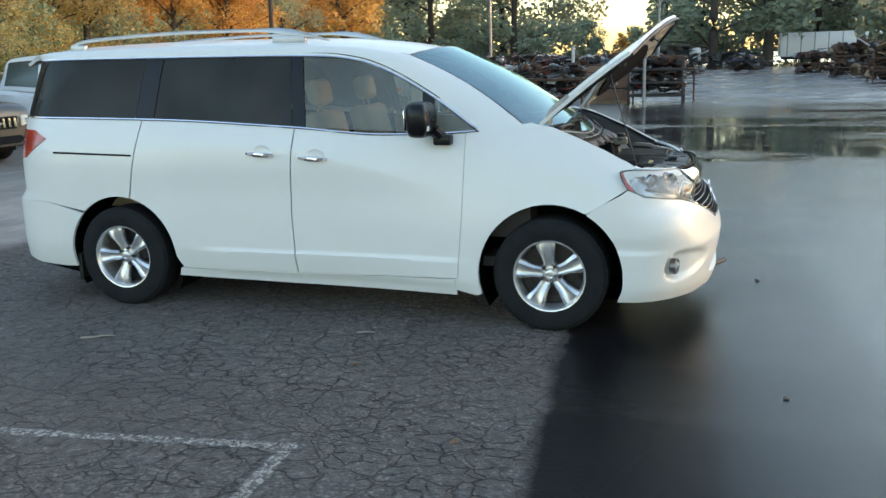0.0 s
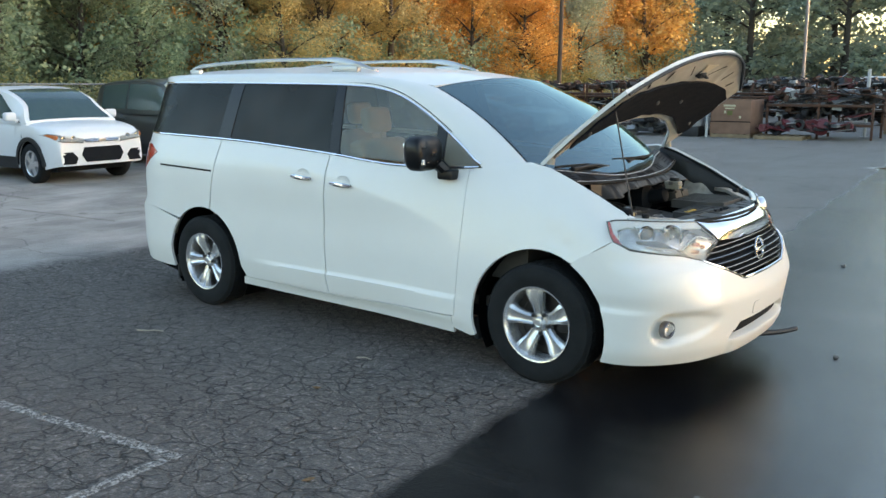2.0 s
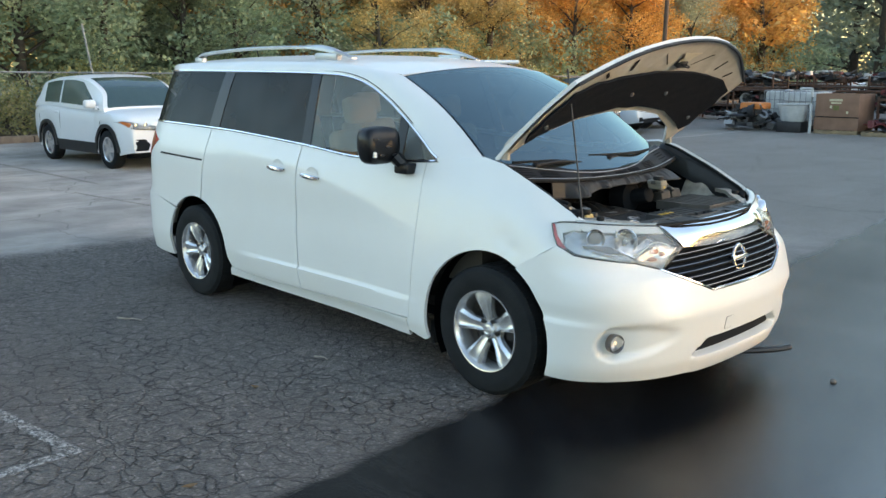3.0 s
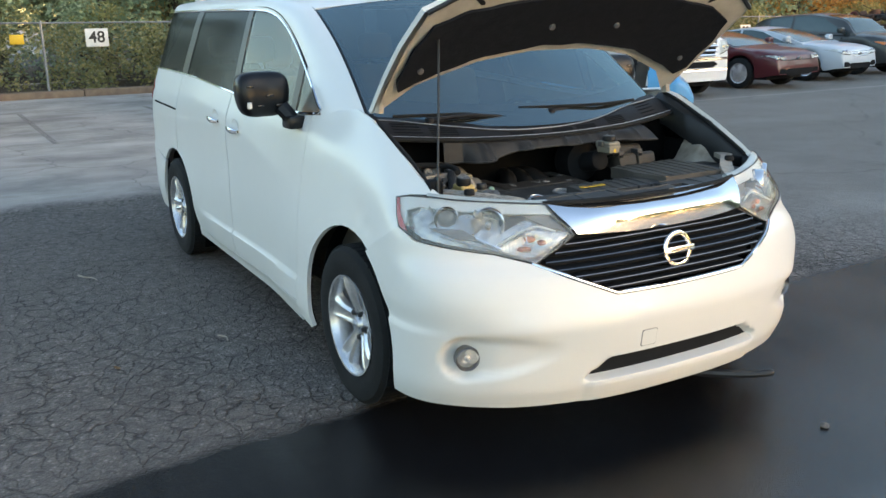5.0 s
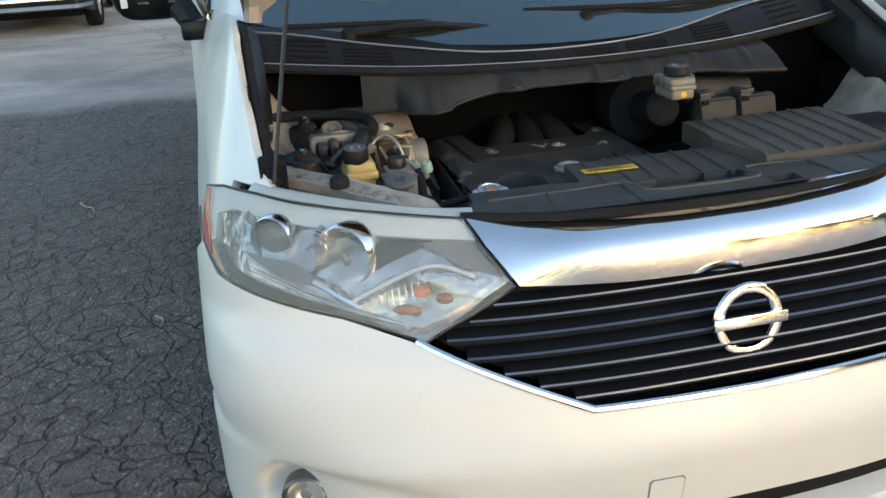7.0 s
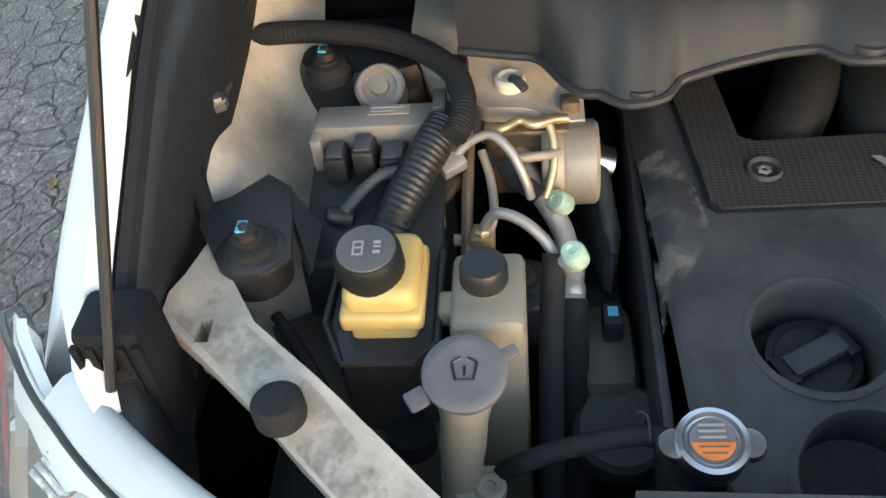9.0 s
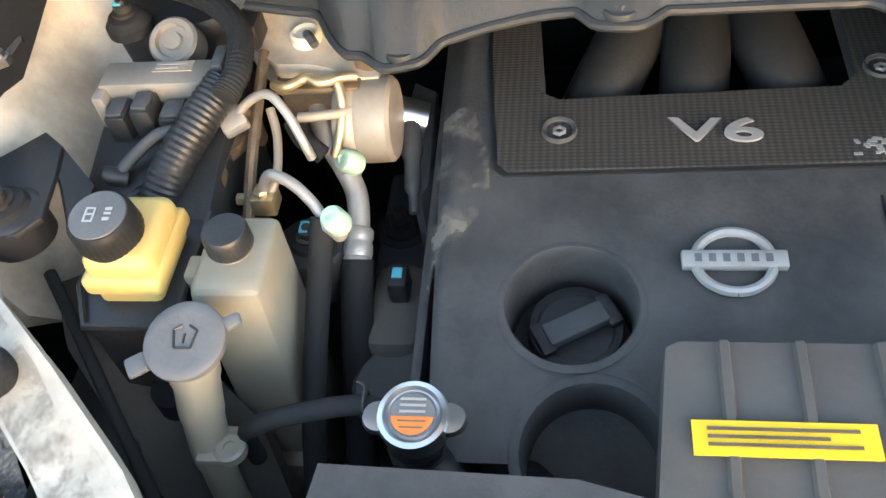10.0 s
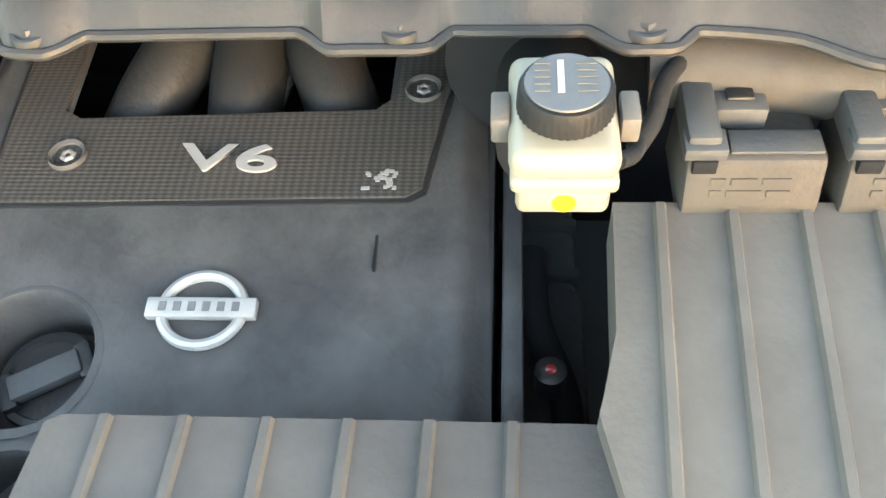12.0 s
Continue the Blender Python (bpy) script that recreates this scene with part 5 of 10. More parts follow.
# ---- wheels ----
def build_wheel():
    w = thing("wheel", "", "")
    bm = bmesh.new()
    prof = [(0.210, -0.10), (0.236, -0.112), (0.29, -0.118), (0.325, -0.108), (0.340, -0.090), (0.345, -0.06), (0.346, 0.0), (0.345, 0.06), (0.340, 0.090), (0.325, 0.108), (0.29, 0.118), (0.236, 0.112), (0.210, 0.10)]
    lathe(bm, prof, 56)
    tyre = part("tyre", bm, M_RUBBER, w, "black rubber tyre", 30)
    bm = bmesh.new()
    for k in range(56):
        a = 2 * math.pi * k / 56
        for h in (-0.07, -0.024, 0.024, 0.07):
            m = Matrix.Rotation(a + 0.05 * h / 0.07, 4, "Z") @ Matrix.Translation((0.347, 0, h))
            box(bm, -0.006, 0.0004, -0.0165, 0.0165, -0.020, 0.020, 0, m)
    part("tread", bm, M_RUBBER, tyre)
    bm = bmesh.new()
    lathe(bm, [(0.212, 0.10), (0.221, 0.108), (0.220, 0.114), (0.212, 0.112), (0.204, 0.100), (0.198, 0.08), (0.190, 0.0), (0.190, -0.10)], 56)
    rim = part("rim", bm, M_ALLOY, w, "silver five-spoke alloy rim", 30)
    for k in range(5):
        bm = bmesh.new()
        rows = []
        for j in range(9):
            q = j / 8
            r = lerp(0.045, 0.206, q)
            hw = lerp(0.034, 0.060, smooth(0.1, 1.0, q)) * lerp(1, 0.90, smooth(0.0, 0.5, q) * smooth(0.9, 0.4, q))
            top = lerp(0.066, 0.096, smooth(0, 1, q)) + 0.008 * math.sin(math.pi * q)
            row = []
            for c, dz in ((-1.08, -0.035), (-1, -0.010), (-0.62, 0.0), (-0.52, -0.004), (0, -0.006), (0.52, -0.004), (0.62, 0.0), (1, -0.010), (1.08, -0.035)):
                row.append(bm.verts.new((r, hw * c, top + dz)))
            rows.append(row)
        for a, b in zip(rows, rows[1:]):
            for i in range(8):
                bm.faces.new((a[i], b[i], b[i + 1], a[i + 1]))
        bmesh.ops.recalc_face_normals(bm, faces=bm.faces[:])
        if sum(f.normal.z for f in bm.faces) < 0:
            bmesh.ops.reverse_faces(bm, faces=bm.faces[:])
        bmesh.ops.transform(bm, matrix=Matrix.Rotation(math.pi / 2 + 2 * math.pi * k / 5, 4, "Z"), verts=bm.verts[:])
        part("spoke", bm, M_ALLOY, rim, "", 45)
        bm = bmesh.new()
        a = math.pi / 2 + 2 * math.pi * (k + 0.5) / 5
        lathe(bm, [(0.014, 0.03), (0.014, 0.070), (0.011, 0.078), (0.0, 0.079)], 6, Matrix.Translation((0.057 * math.cos(a), 0.057 * math.sin(a), 0)))
        part("wheel_nut", bm, M_DARKSTEELNUT, rim, "dark wheel nut")
    bm = bmesh.new()
    lathe(bm, [(0.078, 0.03), (0.070, 0.06), (0.040, 0.064), (0.036, 0.074), (0.031, 0.082), (0.020, 0.085), (0, 0.085)], 30)
    part("hub", bm, M_ALLOY, rim, "", 25)
    bm = bmesh.new()
    rod(bm, [(0.017 * math.cos(a), 0.017 * math.sin(a), 0.086) for a in [2 * math.pi * i / 20 for i in range(21)]], 0.0025, 5, False)
    box(bm, -0.022, 0.022, -0.004, 0.004, 0.083, 0.089)
    part("cap_badge", bm, M_CHROME, rim)
    bm = bmesh.new()
    lathe(bm, [(0.186, 0.012), (0.15, 0.012), (0.15, 0.006), (0.0, 0.004)], 40)
    part("brake_disc", bm, M_DISC, w, "dull brake disc")
    bm = bmesh.new()
    box(bm, 0.09, 0.17, -0.06, 0.06, -0.02, 0.04, 0.012)
    part("brake_caliper", bm, M_DISC, w)
    bm = bmesh.new()
    lathe(bm, [(0.19, -0.02), (0.0, -0.03)], 30)
    part("wheel_back", bm, M_DARK, w)
    return w


first = build_wheel()
for x, sg, spin in ((3.0, -1, 8), (0.0, -1, 20), (3.0, 1, 0), (0.0, 1, 30)):
    m = pose(x, sg * 0.885, 0.346, 90 if sg < 0 else -90, 0, 0) @ pose(0, 0, 0, 0, 0, spin)
    w = first if first.parent is None and x == 3.0 and sg < 0 else copy_thing(first, m)
    w.matrix_basis = m
    w.parent = van
for xa, za, zb in ((2.52, 0.16, 0.30), (-0.44, 0.14, 0.34)):
    bm = bmesh.new()
    box(bm, xa, xa + 0.035, -0.93, -0.74, za, zb, 0.01)
    both("mud_flap", bm, M_BLACK, "black mud flap")

# ---- hood: built closed, then swung open on its hinges ----
hood_mid = curve_of([(2.8, 1.30), (2.87, 1.28), (3.0, 1.24), (3.2, 1.175), (3.4, 1.10), (3.6, 1.02), (3.75, 0.965), (3.84, 0.915)])


def on_hood(x, y, deep=0.0):
    v = abs(y) / 0.83
    return (x - deep * 0.2, y, hood_mid(x) - 0.045 * v ** 2.2 - 0.012 * smooth(0.75, 1.0, v) - deep)


HOOD = [(2.875, -0.82), (3.1, -0.838), (3.3, -0.846), (3.50, -0.835), (3.60, -0.68), (3.70, -0.50), (3.765, -0.30), (3.80, -0.1), (3.80, 0.1), (3.765, 0.30), (3.70, 0.50), (3.60, 0.68), (3.50, 0.835), (3.3, 0.846), (3.1, 0.838), (2.875, 0.82),
        (3.03, 0.68), (3.15, 0.42), (3.20, 0.15), (3.20, -0.15), (3.15, -0.42), (3.03, -0.68)]
hood = thing("hood", "", "")
hood.parent = van
hood.matrix_basis = pose(2.885 + 0.035, 0, 1.215 + 0.03, 0, -57.5, 0) @ pose(-2.885, 0, -1.215)
tagged(hood, "white hood propped open, dusty underside")
part("hood_skin", skin(HOOD, 0.05, on_hood, (3.3, 0, 0.6), 0.022), M_WHITE, hood, "white painted hood panel", 50)


def shrink(line, k, cx=3.36):
    return [(cx + (x - cx) * k, y * k) for x, y in line]


def under_shape(x, y):
    rib = 0.010 * math.exp(-((abs(y) - (0.55 - 0.35 * (x - 2.9))) / 0.03) ** 2) * smooth(3.1, 3.3, x)
    dip = 0.012 * smooth(3.50, 3.60, x)
    return on_hood(x, y, 0.030 + rib - dip * 0.6)


part("hood_frame", skin(shrink(HOOD, 0.975), 0.03, under_shape, (3.3, 0, 2.5), 0.0), M_HOODFRAME, hood, "dusty cream-white inner frame of the hood", 40)
HALF_PAD = [(3.255, 0.12), (3.205, 0.40), (3.09, 0.66), (3.035, 0.755), (3.10, 0.785), (3.30, 0.79), (3.42, 0.755), (3.49, 0.62), (3.53, 0.40), (3.555, 0.18)]
PAD = [(x, -y) for x, y in HALF_PAD[::-1]] + HALF_PAD
pad = part("insulation_pad", skin(PAD, 0.05, lambda x, y: on_hood(x, y, 0.046 + 0.004 * math.sin(x * 40) * math.sin(y * 31)), (3.3, 0, 2.5), 0.012), M_FELT, hood, "black felt insulation pad", 40)
for x, y in ((3.16, -0.70), (3.16, 0.70), (3.38, -0.17), (3.38, 0.17)):
    bm = bmesh.new()
    p = on_hood(x, y, 0.056)
    lathe(bm, [(0.014, 0.008), (0.012, 0.0), (0, -0.002)], 12, Matrix.Translation(p))
    bmesh.ops.recalc_face_normals(bm, faces=bm.faces[:])
    part("pad_clip", bm, M_GREYCAP, pad, "grey push clip")
bm = bmesh.new()
p = on_hood(3.66, 0, 0.0)
box(bm, 3.585, 3.63, -0.04, 0.04, p[2] - 0.03, p[2] + 0.01, 0.008)
rod(bm, bend([(3.61, -0.02, p[2] - 0.02), (3.61, -0.02, p[2] - 0.055), (3.61, 0.02, p[2] - 0.055), (3.61, 0.02, p[2] - 0.02)], 4), 0.005, 6)
part("hood_striker", bm, M_BLACK, hood, "dark hood striker")
bm = skin([(3.625, -0.05), (3.665, -0.045), (3.70, -0.085), (3.695, -0.02), (3.70, 0.085), (3.665, 0.045), (3.625, 0.05)], 0.03, lambda x, y: on_hood(x, y, 0.034), (3.3, 0, 2.5), 0.002)
part("warning_label", bm, M_PAPER, hood, "pale paper label")
# dark patches laid on the inner frame near its tip, for shaded openings
for sg, x0, y0, x1, y1, w in ((-1, 3.57, 0.42, 3.635, 0.45, 0.012), (1, 3.57, 0.42, 3.635, 0.45, 0.010), (1, 3.60, 0.12, 3.685, 0.24, 0.005), (-1, 3.60, 0.12, 3.685, 0.24, 0.004), (1, 3.52, 0.58, 3.55, 0.62, 0.010), (-1, 3.52, 0.58, 3.55, 0.62, 0.010)):
    d = Vector((x1 - x0, y1 - y0, 0)).normalized()
    n_ = Vector((-d.y, d.x, 0)) * w
    line = [(x0 + n_.x, y0 + n_.y), (x0 - d.x * w, y0 - d.y * w), (x0 - n_.x, y0 - n_.y), (x1 - n_.x, y1 - n_.y), (x1 + d.x * w, y1 + d.y * w), (x1 + n_.x, y1 + n_.y)]
    bm = skin([(a, sg * b) for a, b in line], 0.02, lambda x, y: Vector(under_shape(x, y)) + Vector((0, 0, -0.004)), (3.3, 0, 2.5), 0.0)
    part("frame_opening", bm, M_DARK, hood, "dark patch standing in for a shaded opening in the inner frame")
bm = bmesh.new()
rim = [on_hood(x, y, 0.028) for x, y in shrink(HOOD[3:13], 0.985)]
rod(bm, bend(rim, 4), 0.010, 6)
part("hood_seal", bm, M_BLACK, hood, "black rubber seal along the front of the hood")
for sg in (-1, 1):
    bm = bmesh.new()
    rod(bm, bend([(2.90, sg * 0.80, 1.17), (2.97, sg * 0.79, 1.20), (3.10, sg * 0.77, 1.16)], 4), [0.022] * 8 + [0.018], 6)
    part("hinge_arm", bm, M_CREAM, hood, "painted hinge arm")
# hood prop
bm = bmesh.new()
rod(bm, [(3.490, -0.82, 0.98), (3.255, -0.665, 1.70)], 0.0045, 8)
prop = part("hood_prop", bm, M_BLACK, van, "thin metal prop rod holding the hood")

# ---- cabin ----
bm = bmesh.new()
box(bm, -0.9, 2.7, -0.85, 0.85, 0.36, 0.42)
cabin = part("cabin_floor", bm, M_DASH, van, "dark carpeted cabin floor")
bm = skin([(-0.9, -1), (1.95, -1), (1.95, 1), (-0.9, 1)], 0.2, lambda x, v: Vector(on_roof(x, v)) - Vector((0, 0, 0.04)), (1.4, 0, 5), 0, 0.2)
part("headliner", bm, M_BEIGE, van, "beige headliner")


def seat(x, y, w=0.52):
    st = thing("seat", "beige leather seat with headrest", "")
    st.parent = van
    bm = bmesh.new()
    box(bm, x - 0.28, x + 0.27, y - w / 2, y + w / 2, 0.62, 0.78, 0.06, None, 3)
    part("cushion", bm, M_BEIGE, st)
    bm = bmesh.new()
    box(bm, -0.07, 0.07, -w / 2, w / 2, 0.0, 0.60, 0.055, pose(x - 0.27, y, 0.72, 0, -14, 0), 3)
    part("backrest", bm, M_BEIGE, st)
    bm = bmesh.new()
    box(bm, -0.05, 0.05, -0.13, 0.13, 0.64, 0.82, 0.045, pose(x - 0.27, y, 0.72, 0, -12, 0), 3)
    rod(bm, [(x - 0.41, y - 0.05, 1.28), (x - 0.43, y - 0.05, 1.38)], 0.006, 6)
    rod(bm, [(x - 0.41, y + 0.05, 1.28), (x - 0.43, y + 0.05, 1.38)], 0.006, 6)
    part("headrest", bm, M_BEIGE, st)
    bm = bmesh.new()
    box(bm, x - 0.2, x + 0.2, y - w * 0.4, y + w * 0.4, 0.42, 0.62, 0.02)
    part("seat_base", bm, M_DASH, st)


for sx, sy in ((1.72, -0.42), (1.72, 0.42), (0.75, -0.45), (0.75, 0.45), (-0.2, -0.38), (-0.2, 0.38)):
    seat(sx, sy)
bm = bmesh.new()
prism(bm, [(2.25, 0.55), (2.25, 1.04), (2.40, 1.10), (2.70, 1.11), (2.86, 1.08), (2.86, 0.55)], -0.86, 0.86, pose(0, 0, 0, 90, 0, 0), 0.0)
part("dashboard", bm, M_DASH, van, "dark dashboard under the windscreen")
bm = bmesh.new()
m = pose(2.18, 0.42, 1.02, 0, -62, 0)
rod(bm, [m @ Vector((0.18 * math.cos(a), 0.18 * math.sin(a), 0)) for a in [2 * math.pi * k / 28 for k in range(29)]], 0.014, 7, False)
box(bm, -0.17, 0.17, -0.02, 0.02, -0.012, 0.012, 0, m)
box(bm, -0.06, 0.06, -0.06, 0.06, -0.02, 0.02, 0.01, m)
part("steering_wheel", bm, M_DASH, van, "dark steering wheel")
bm = bmesh.new()
box(bm, 2.19, 2.21, -0.11, 0.11, 1.545, 1.60, 0.012)
part("rear_view_mirror", bm, M_BLACK, van, "inside mirror")
both("door_card", skin([(1.36, 0.45), (2.45, 0.45), (2.45, 1.16), (1.36, 1.2)], 0.2, lambda x, z: (x, -half_width(x, z) + 0.07, z), (1.4, -5, 0.9), 0, 0.2), M_BEIGE, "beige inner door panel")


# ---- engine bay (numbers below are places in the lot, so they are shifted to the van's own middle) ----
def bay(name, bm, mt, label="", parent=None, sharp=40):
    for v in bm.verts:
        v.co.y -= VAN_Y
    return part(name, bm, mt, parent or van, label, sharp)


def tube(name, pts, r, mt, label="", parent=None, n=10, steps=6):
    bm = bmesh.new()
    rod(bm, bend(pts, steps), r, n)
    return bay(name, bm, mt, label, parent)


def cup(name, x, y, z, profile, mt, label="", parent=None, n=28, m=None):
    bm = bmesh.new()
    lathe(bm, profile, n, pose(x, y, z) @ (m or Matrix()))
    bmesh.ops.recalc_face_normals(bm, faces=bm.faces[:])
    return bay(name, bm, mt, label, parent)


def block(name, x0, x1, y0, y1, z0, z1, mt, bevel=0.004, label="", parent=None, m=None):
    bm = bmesh.new()
    box(bm, x0, x1, y0, y1, z0, z1, bevel, m)
    return bay(name, bm, mt, label, parent)


def fluted(bm, profile, teeth, from_r, m):
    """A turned cap whose rim beyond from_r is fluted for the grip."""
    n = teeth * 4
    rings = []
    for r, h in profile:
        if r < 1e-5:
            rings.append([bm.verts.new(m @ Vector((0, 0, h)))])
            continue
        ring = []
        for k in range(n):
            q = r * (1.022 if k % 4 < 2 and r > from_r else 1.0)
            ring.append(bm.verts.new(m @ Vector((q * math.cos(2 * math.pi * k / n), q * math.sin(2 * math.pi * k / n), h))))
        rings.append(ring)
    for a, b in zip(rings, rings[1:]):
        for k in range(n):
            j = (k + 1) % n
            bm.faces.new((a[0], b[j], b[k]) if len(a) == 1 else (a[k], a[j], b[j], b[k]))


def side_prism(name, line, y0, y1, mt, bevel=0.0, label="", parent=None):
    """A prism over an (x, z) outline from y0 to y1."""
    bm = bmesh.new()
    prism(bm, [(x, z) for x, z in line], -y1, -y0, pose(0, 0, 0, 90, 0, 0), 0)
    if bevel:
        bmesh.ops.bevel(bm, geom=bm.edges[:], offset=bevel, segments=2, affect="EDGES", profile=0.5)
    return bay(name, bm, mt, label, parent)


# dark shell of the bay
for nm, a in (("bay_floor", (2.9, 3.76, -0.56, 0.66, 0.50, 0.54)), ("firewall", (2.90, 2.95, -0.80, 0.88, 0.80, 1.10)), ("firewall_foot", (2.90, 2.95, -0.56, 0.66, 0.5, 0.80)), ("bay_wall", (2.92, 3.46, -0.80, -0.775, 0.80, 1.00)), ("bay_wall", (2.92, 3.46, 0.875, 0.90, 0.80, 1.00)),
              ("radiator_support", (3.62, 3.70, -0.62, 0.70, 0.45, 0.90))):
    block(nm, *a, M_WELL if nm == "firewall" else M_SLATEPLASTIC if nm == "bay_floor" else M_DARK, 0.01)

# trim strips inside the fenders
for sg in (-1, 1):
    bm = bmesh.new()
    rows = []
    for k in range(17):
        x = lerp(2.90, 3.52, k / 16)
        z = hood_line(x)
        hw, k = half_width(x, z), lerp(1.0, 0.62, smooth(3.05, 3.30, x))
        rows.append([bm.verts.new((x, sg * y, zz)) for y, zz in ((hw - 0.010, z - 0.013), (hw - 0.016, z - 0.020), (hw - 0.042 * k, z - 0.026), (hw - 0.062 * k, z - 0.045), (hw - 0.068 * k, z - 0.16))])
    for a, b in zip(rows, rows[1:]):
        for i in range(4):
            bm.faces.new((a[i], a[i + 1], b[i + 1], b[i]))
    bmesh.ops.recalc_face_normals(bm, faces=bm.faces[:])
    part("fender_trim", bm, M_BLACK, van, "black plastic trim inside the fender")
    bm = bmesh.new()
    rod(bm, [(x, sg * (half_width(x, hood_line(x)) - 0.027), hood_line(x) - 0.017) for x in [lerp(2.93, 3.48, k / 14) for k in range(15)]], 0.009, 6)
    part("fender_seal", bm, M_RUBBER, van, "rubber seal")
    bm = bmesh.new()
    tall = 1.025 if sg < 0 else 0.965
    box(bm, 3.425, 3.475, min(sg * 0.79, sg * 0.845), max(sg * 0.79, sg * 0.845), 0.89, tall, 0.008)
    plug = part("ribbed_plug", bm, M_DARK, van, "ribbed black plug beside the lamp")
    for k in range(5):
        bm = bmesh.new()
        box(bm, 3.473, 3.4785, sg * 0.8175 - 0.0275 + 0.012 * k, sg * 0.8175 - 0.0215 + 0.012 * k, 0.90, tall - 0.012)
        part("rib", bm, M_DARK, plug)
    # dusty shelf behind the lamp
    bm = skin([(s_of_x(3.50, 0.978), 0), (-s_of_y(0.74), 0), (-s_of_y(0.60), 0), (-s_of_y(0.455), 0), (-s_of_y(0.455), 1), (-s_of_y(0.60), 1), (-s_of_y(0.74), 1), (s_of_x(3.50, 0.978), 1)], 0.03,
              lambda s, q: on_nose(s, 0.976 - 0.036 * smooth(0.95, 0.47, abs(s)) - 0.004 * q + 0.01 * math.sin(math.pi * q), 0.004 + 0.042 * q), (3.2, 0, 0), 0.012, 0.25)
    part("lamp_shelf", bm if sg < 0 else mirrored(bm), M_LEDGE, van, "hazy clear plastic ledge above the lamp")

# engine cover with its opening over the intake pipes
cover_z = curve_of([(2.95, 0.897), (3.10, 0.898), (3.22, 0.893), (3.32, 0.880), (3.42, 0.865), (3.5, 0.845)])


def on_cover(x, y, up=0.0):
    side = min(y + 0.345, 0.163 - y)
    return (x, y, cover_z(x) + up - 0.02 * smooth(0.03, 0.0, side))


OIL = (3.362, -0.205)
bm = skin([(2.98, -0.345), (3.42, -0.325), (3.50, -0.32), (3.50, 0.16), (3.40, 0.163), (2.98, 0.152), (2.98, 0.068), (3.113, 0.066), (3.121, -0.231), (2.98, -0.24)], 0.0052, on_cover, (3.2, -0.1, 0.3), 0.0, 0.0052,
          lambda x, y: math.hypot(x - OIL[0], y - OIL[1]) < 0.0612 or math.hypot((x - 3.492) * 1.04, y + 0.187) < 0.0642)
cover = bay("engine_cover", bm, M_COVER, "dusty black plastic engine cover", None, 60)
side_prism("cover_wall", [(2.98, 0.60), (2.98, 0.885), (3.42, 0.845), (3.50, 0.825), (3.50, 0.60)], -0.345, -0.335, M_COVER, 0.003, "", cover)
side_prism("cover_wall", [(2.98, 0.60), (2.98, 0.885), (3.42, 0.845), (3.50, 0.825), (3.50, 0.60)], 0.153, 0.163, M_COVER, 0.003, "", cover)
tilt = pose(0, 0, 0, 0, 7, 0)
cup("oil_well", OIL[0], OIL[1], 0.874, [(0.0660, 0.0002), (0.0630, 0.0016), (0.0590, 0.0014), (0.0570, -0.002), (0.0550, -0.055), (0.0550, -0.075), (0, -0.075)], M_COVER, "deep round well for the oil cap", cover, 40, tilt)
oil = cup("oil_cap", OIL[0] - 0.004, OIL[1] + 0.004, 0.83, [(0.044, -0.03), (0.044, 0.0), (0.042, 0.004), (0.036, 0.005), (0.034, 0.001), (0, 0.001)], M_BLACK, "black oil filler cap", cover, 32, tilt)
gm = pose(OIL[0] - 0.004, OIL[1] + 0.004, 0.832, 0, 7, 0) @ pose(0, 0, 0, 0, 0, 118)
block("grip", -0.030, 0.030, -0.0115, 0.0115, 0.0, 0.013, M_SLATEPLASTIC, 0.003, "dusty grip bar", oil, gm)
for sg in (-1, 1):
    block("grip_prong", min(sg * 0.026, sg * 0.040), max(sg * 0.026, sg * 0.040), -0.0165, 0.0165, 0.0, 0.010, M_BLACK, 0.003, "", oil, gm)
cup("front_well", 3.492, -0.187, 0.8475, [(0.069, 0.0002), (0.066, 0.0018), (0.060, 0.0014), (0.057, -0.004), (0.055, -0.06), (0, -0.06)], M_COVER, "", cover, 36, pose(0, 0, 0, 0, 14, 0))


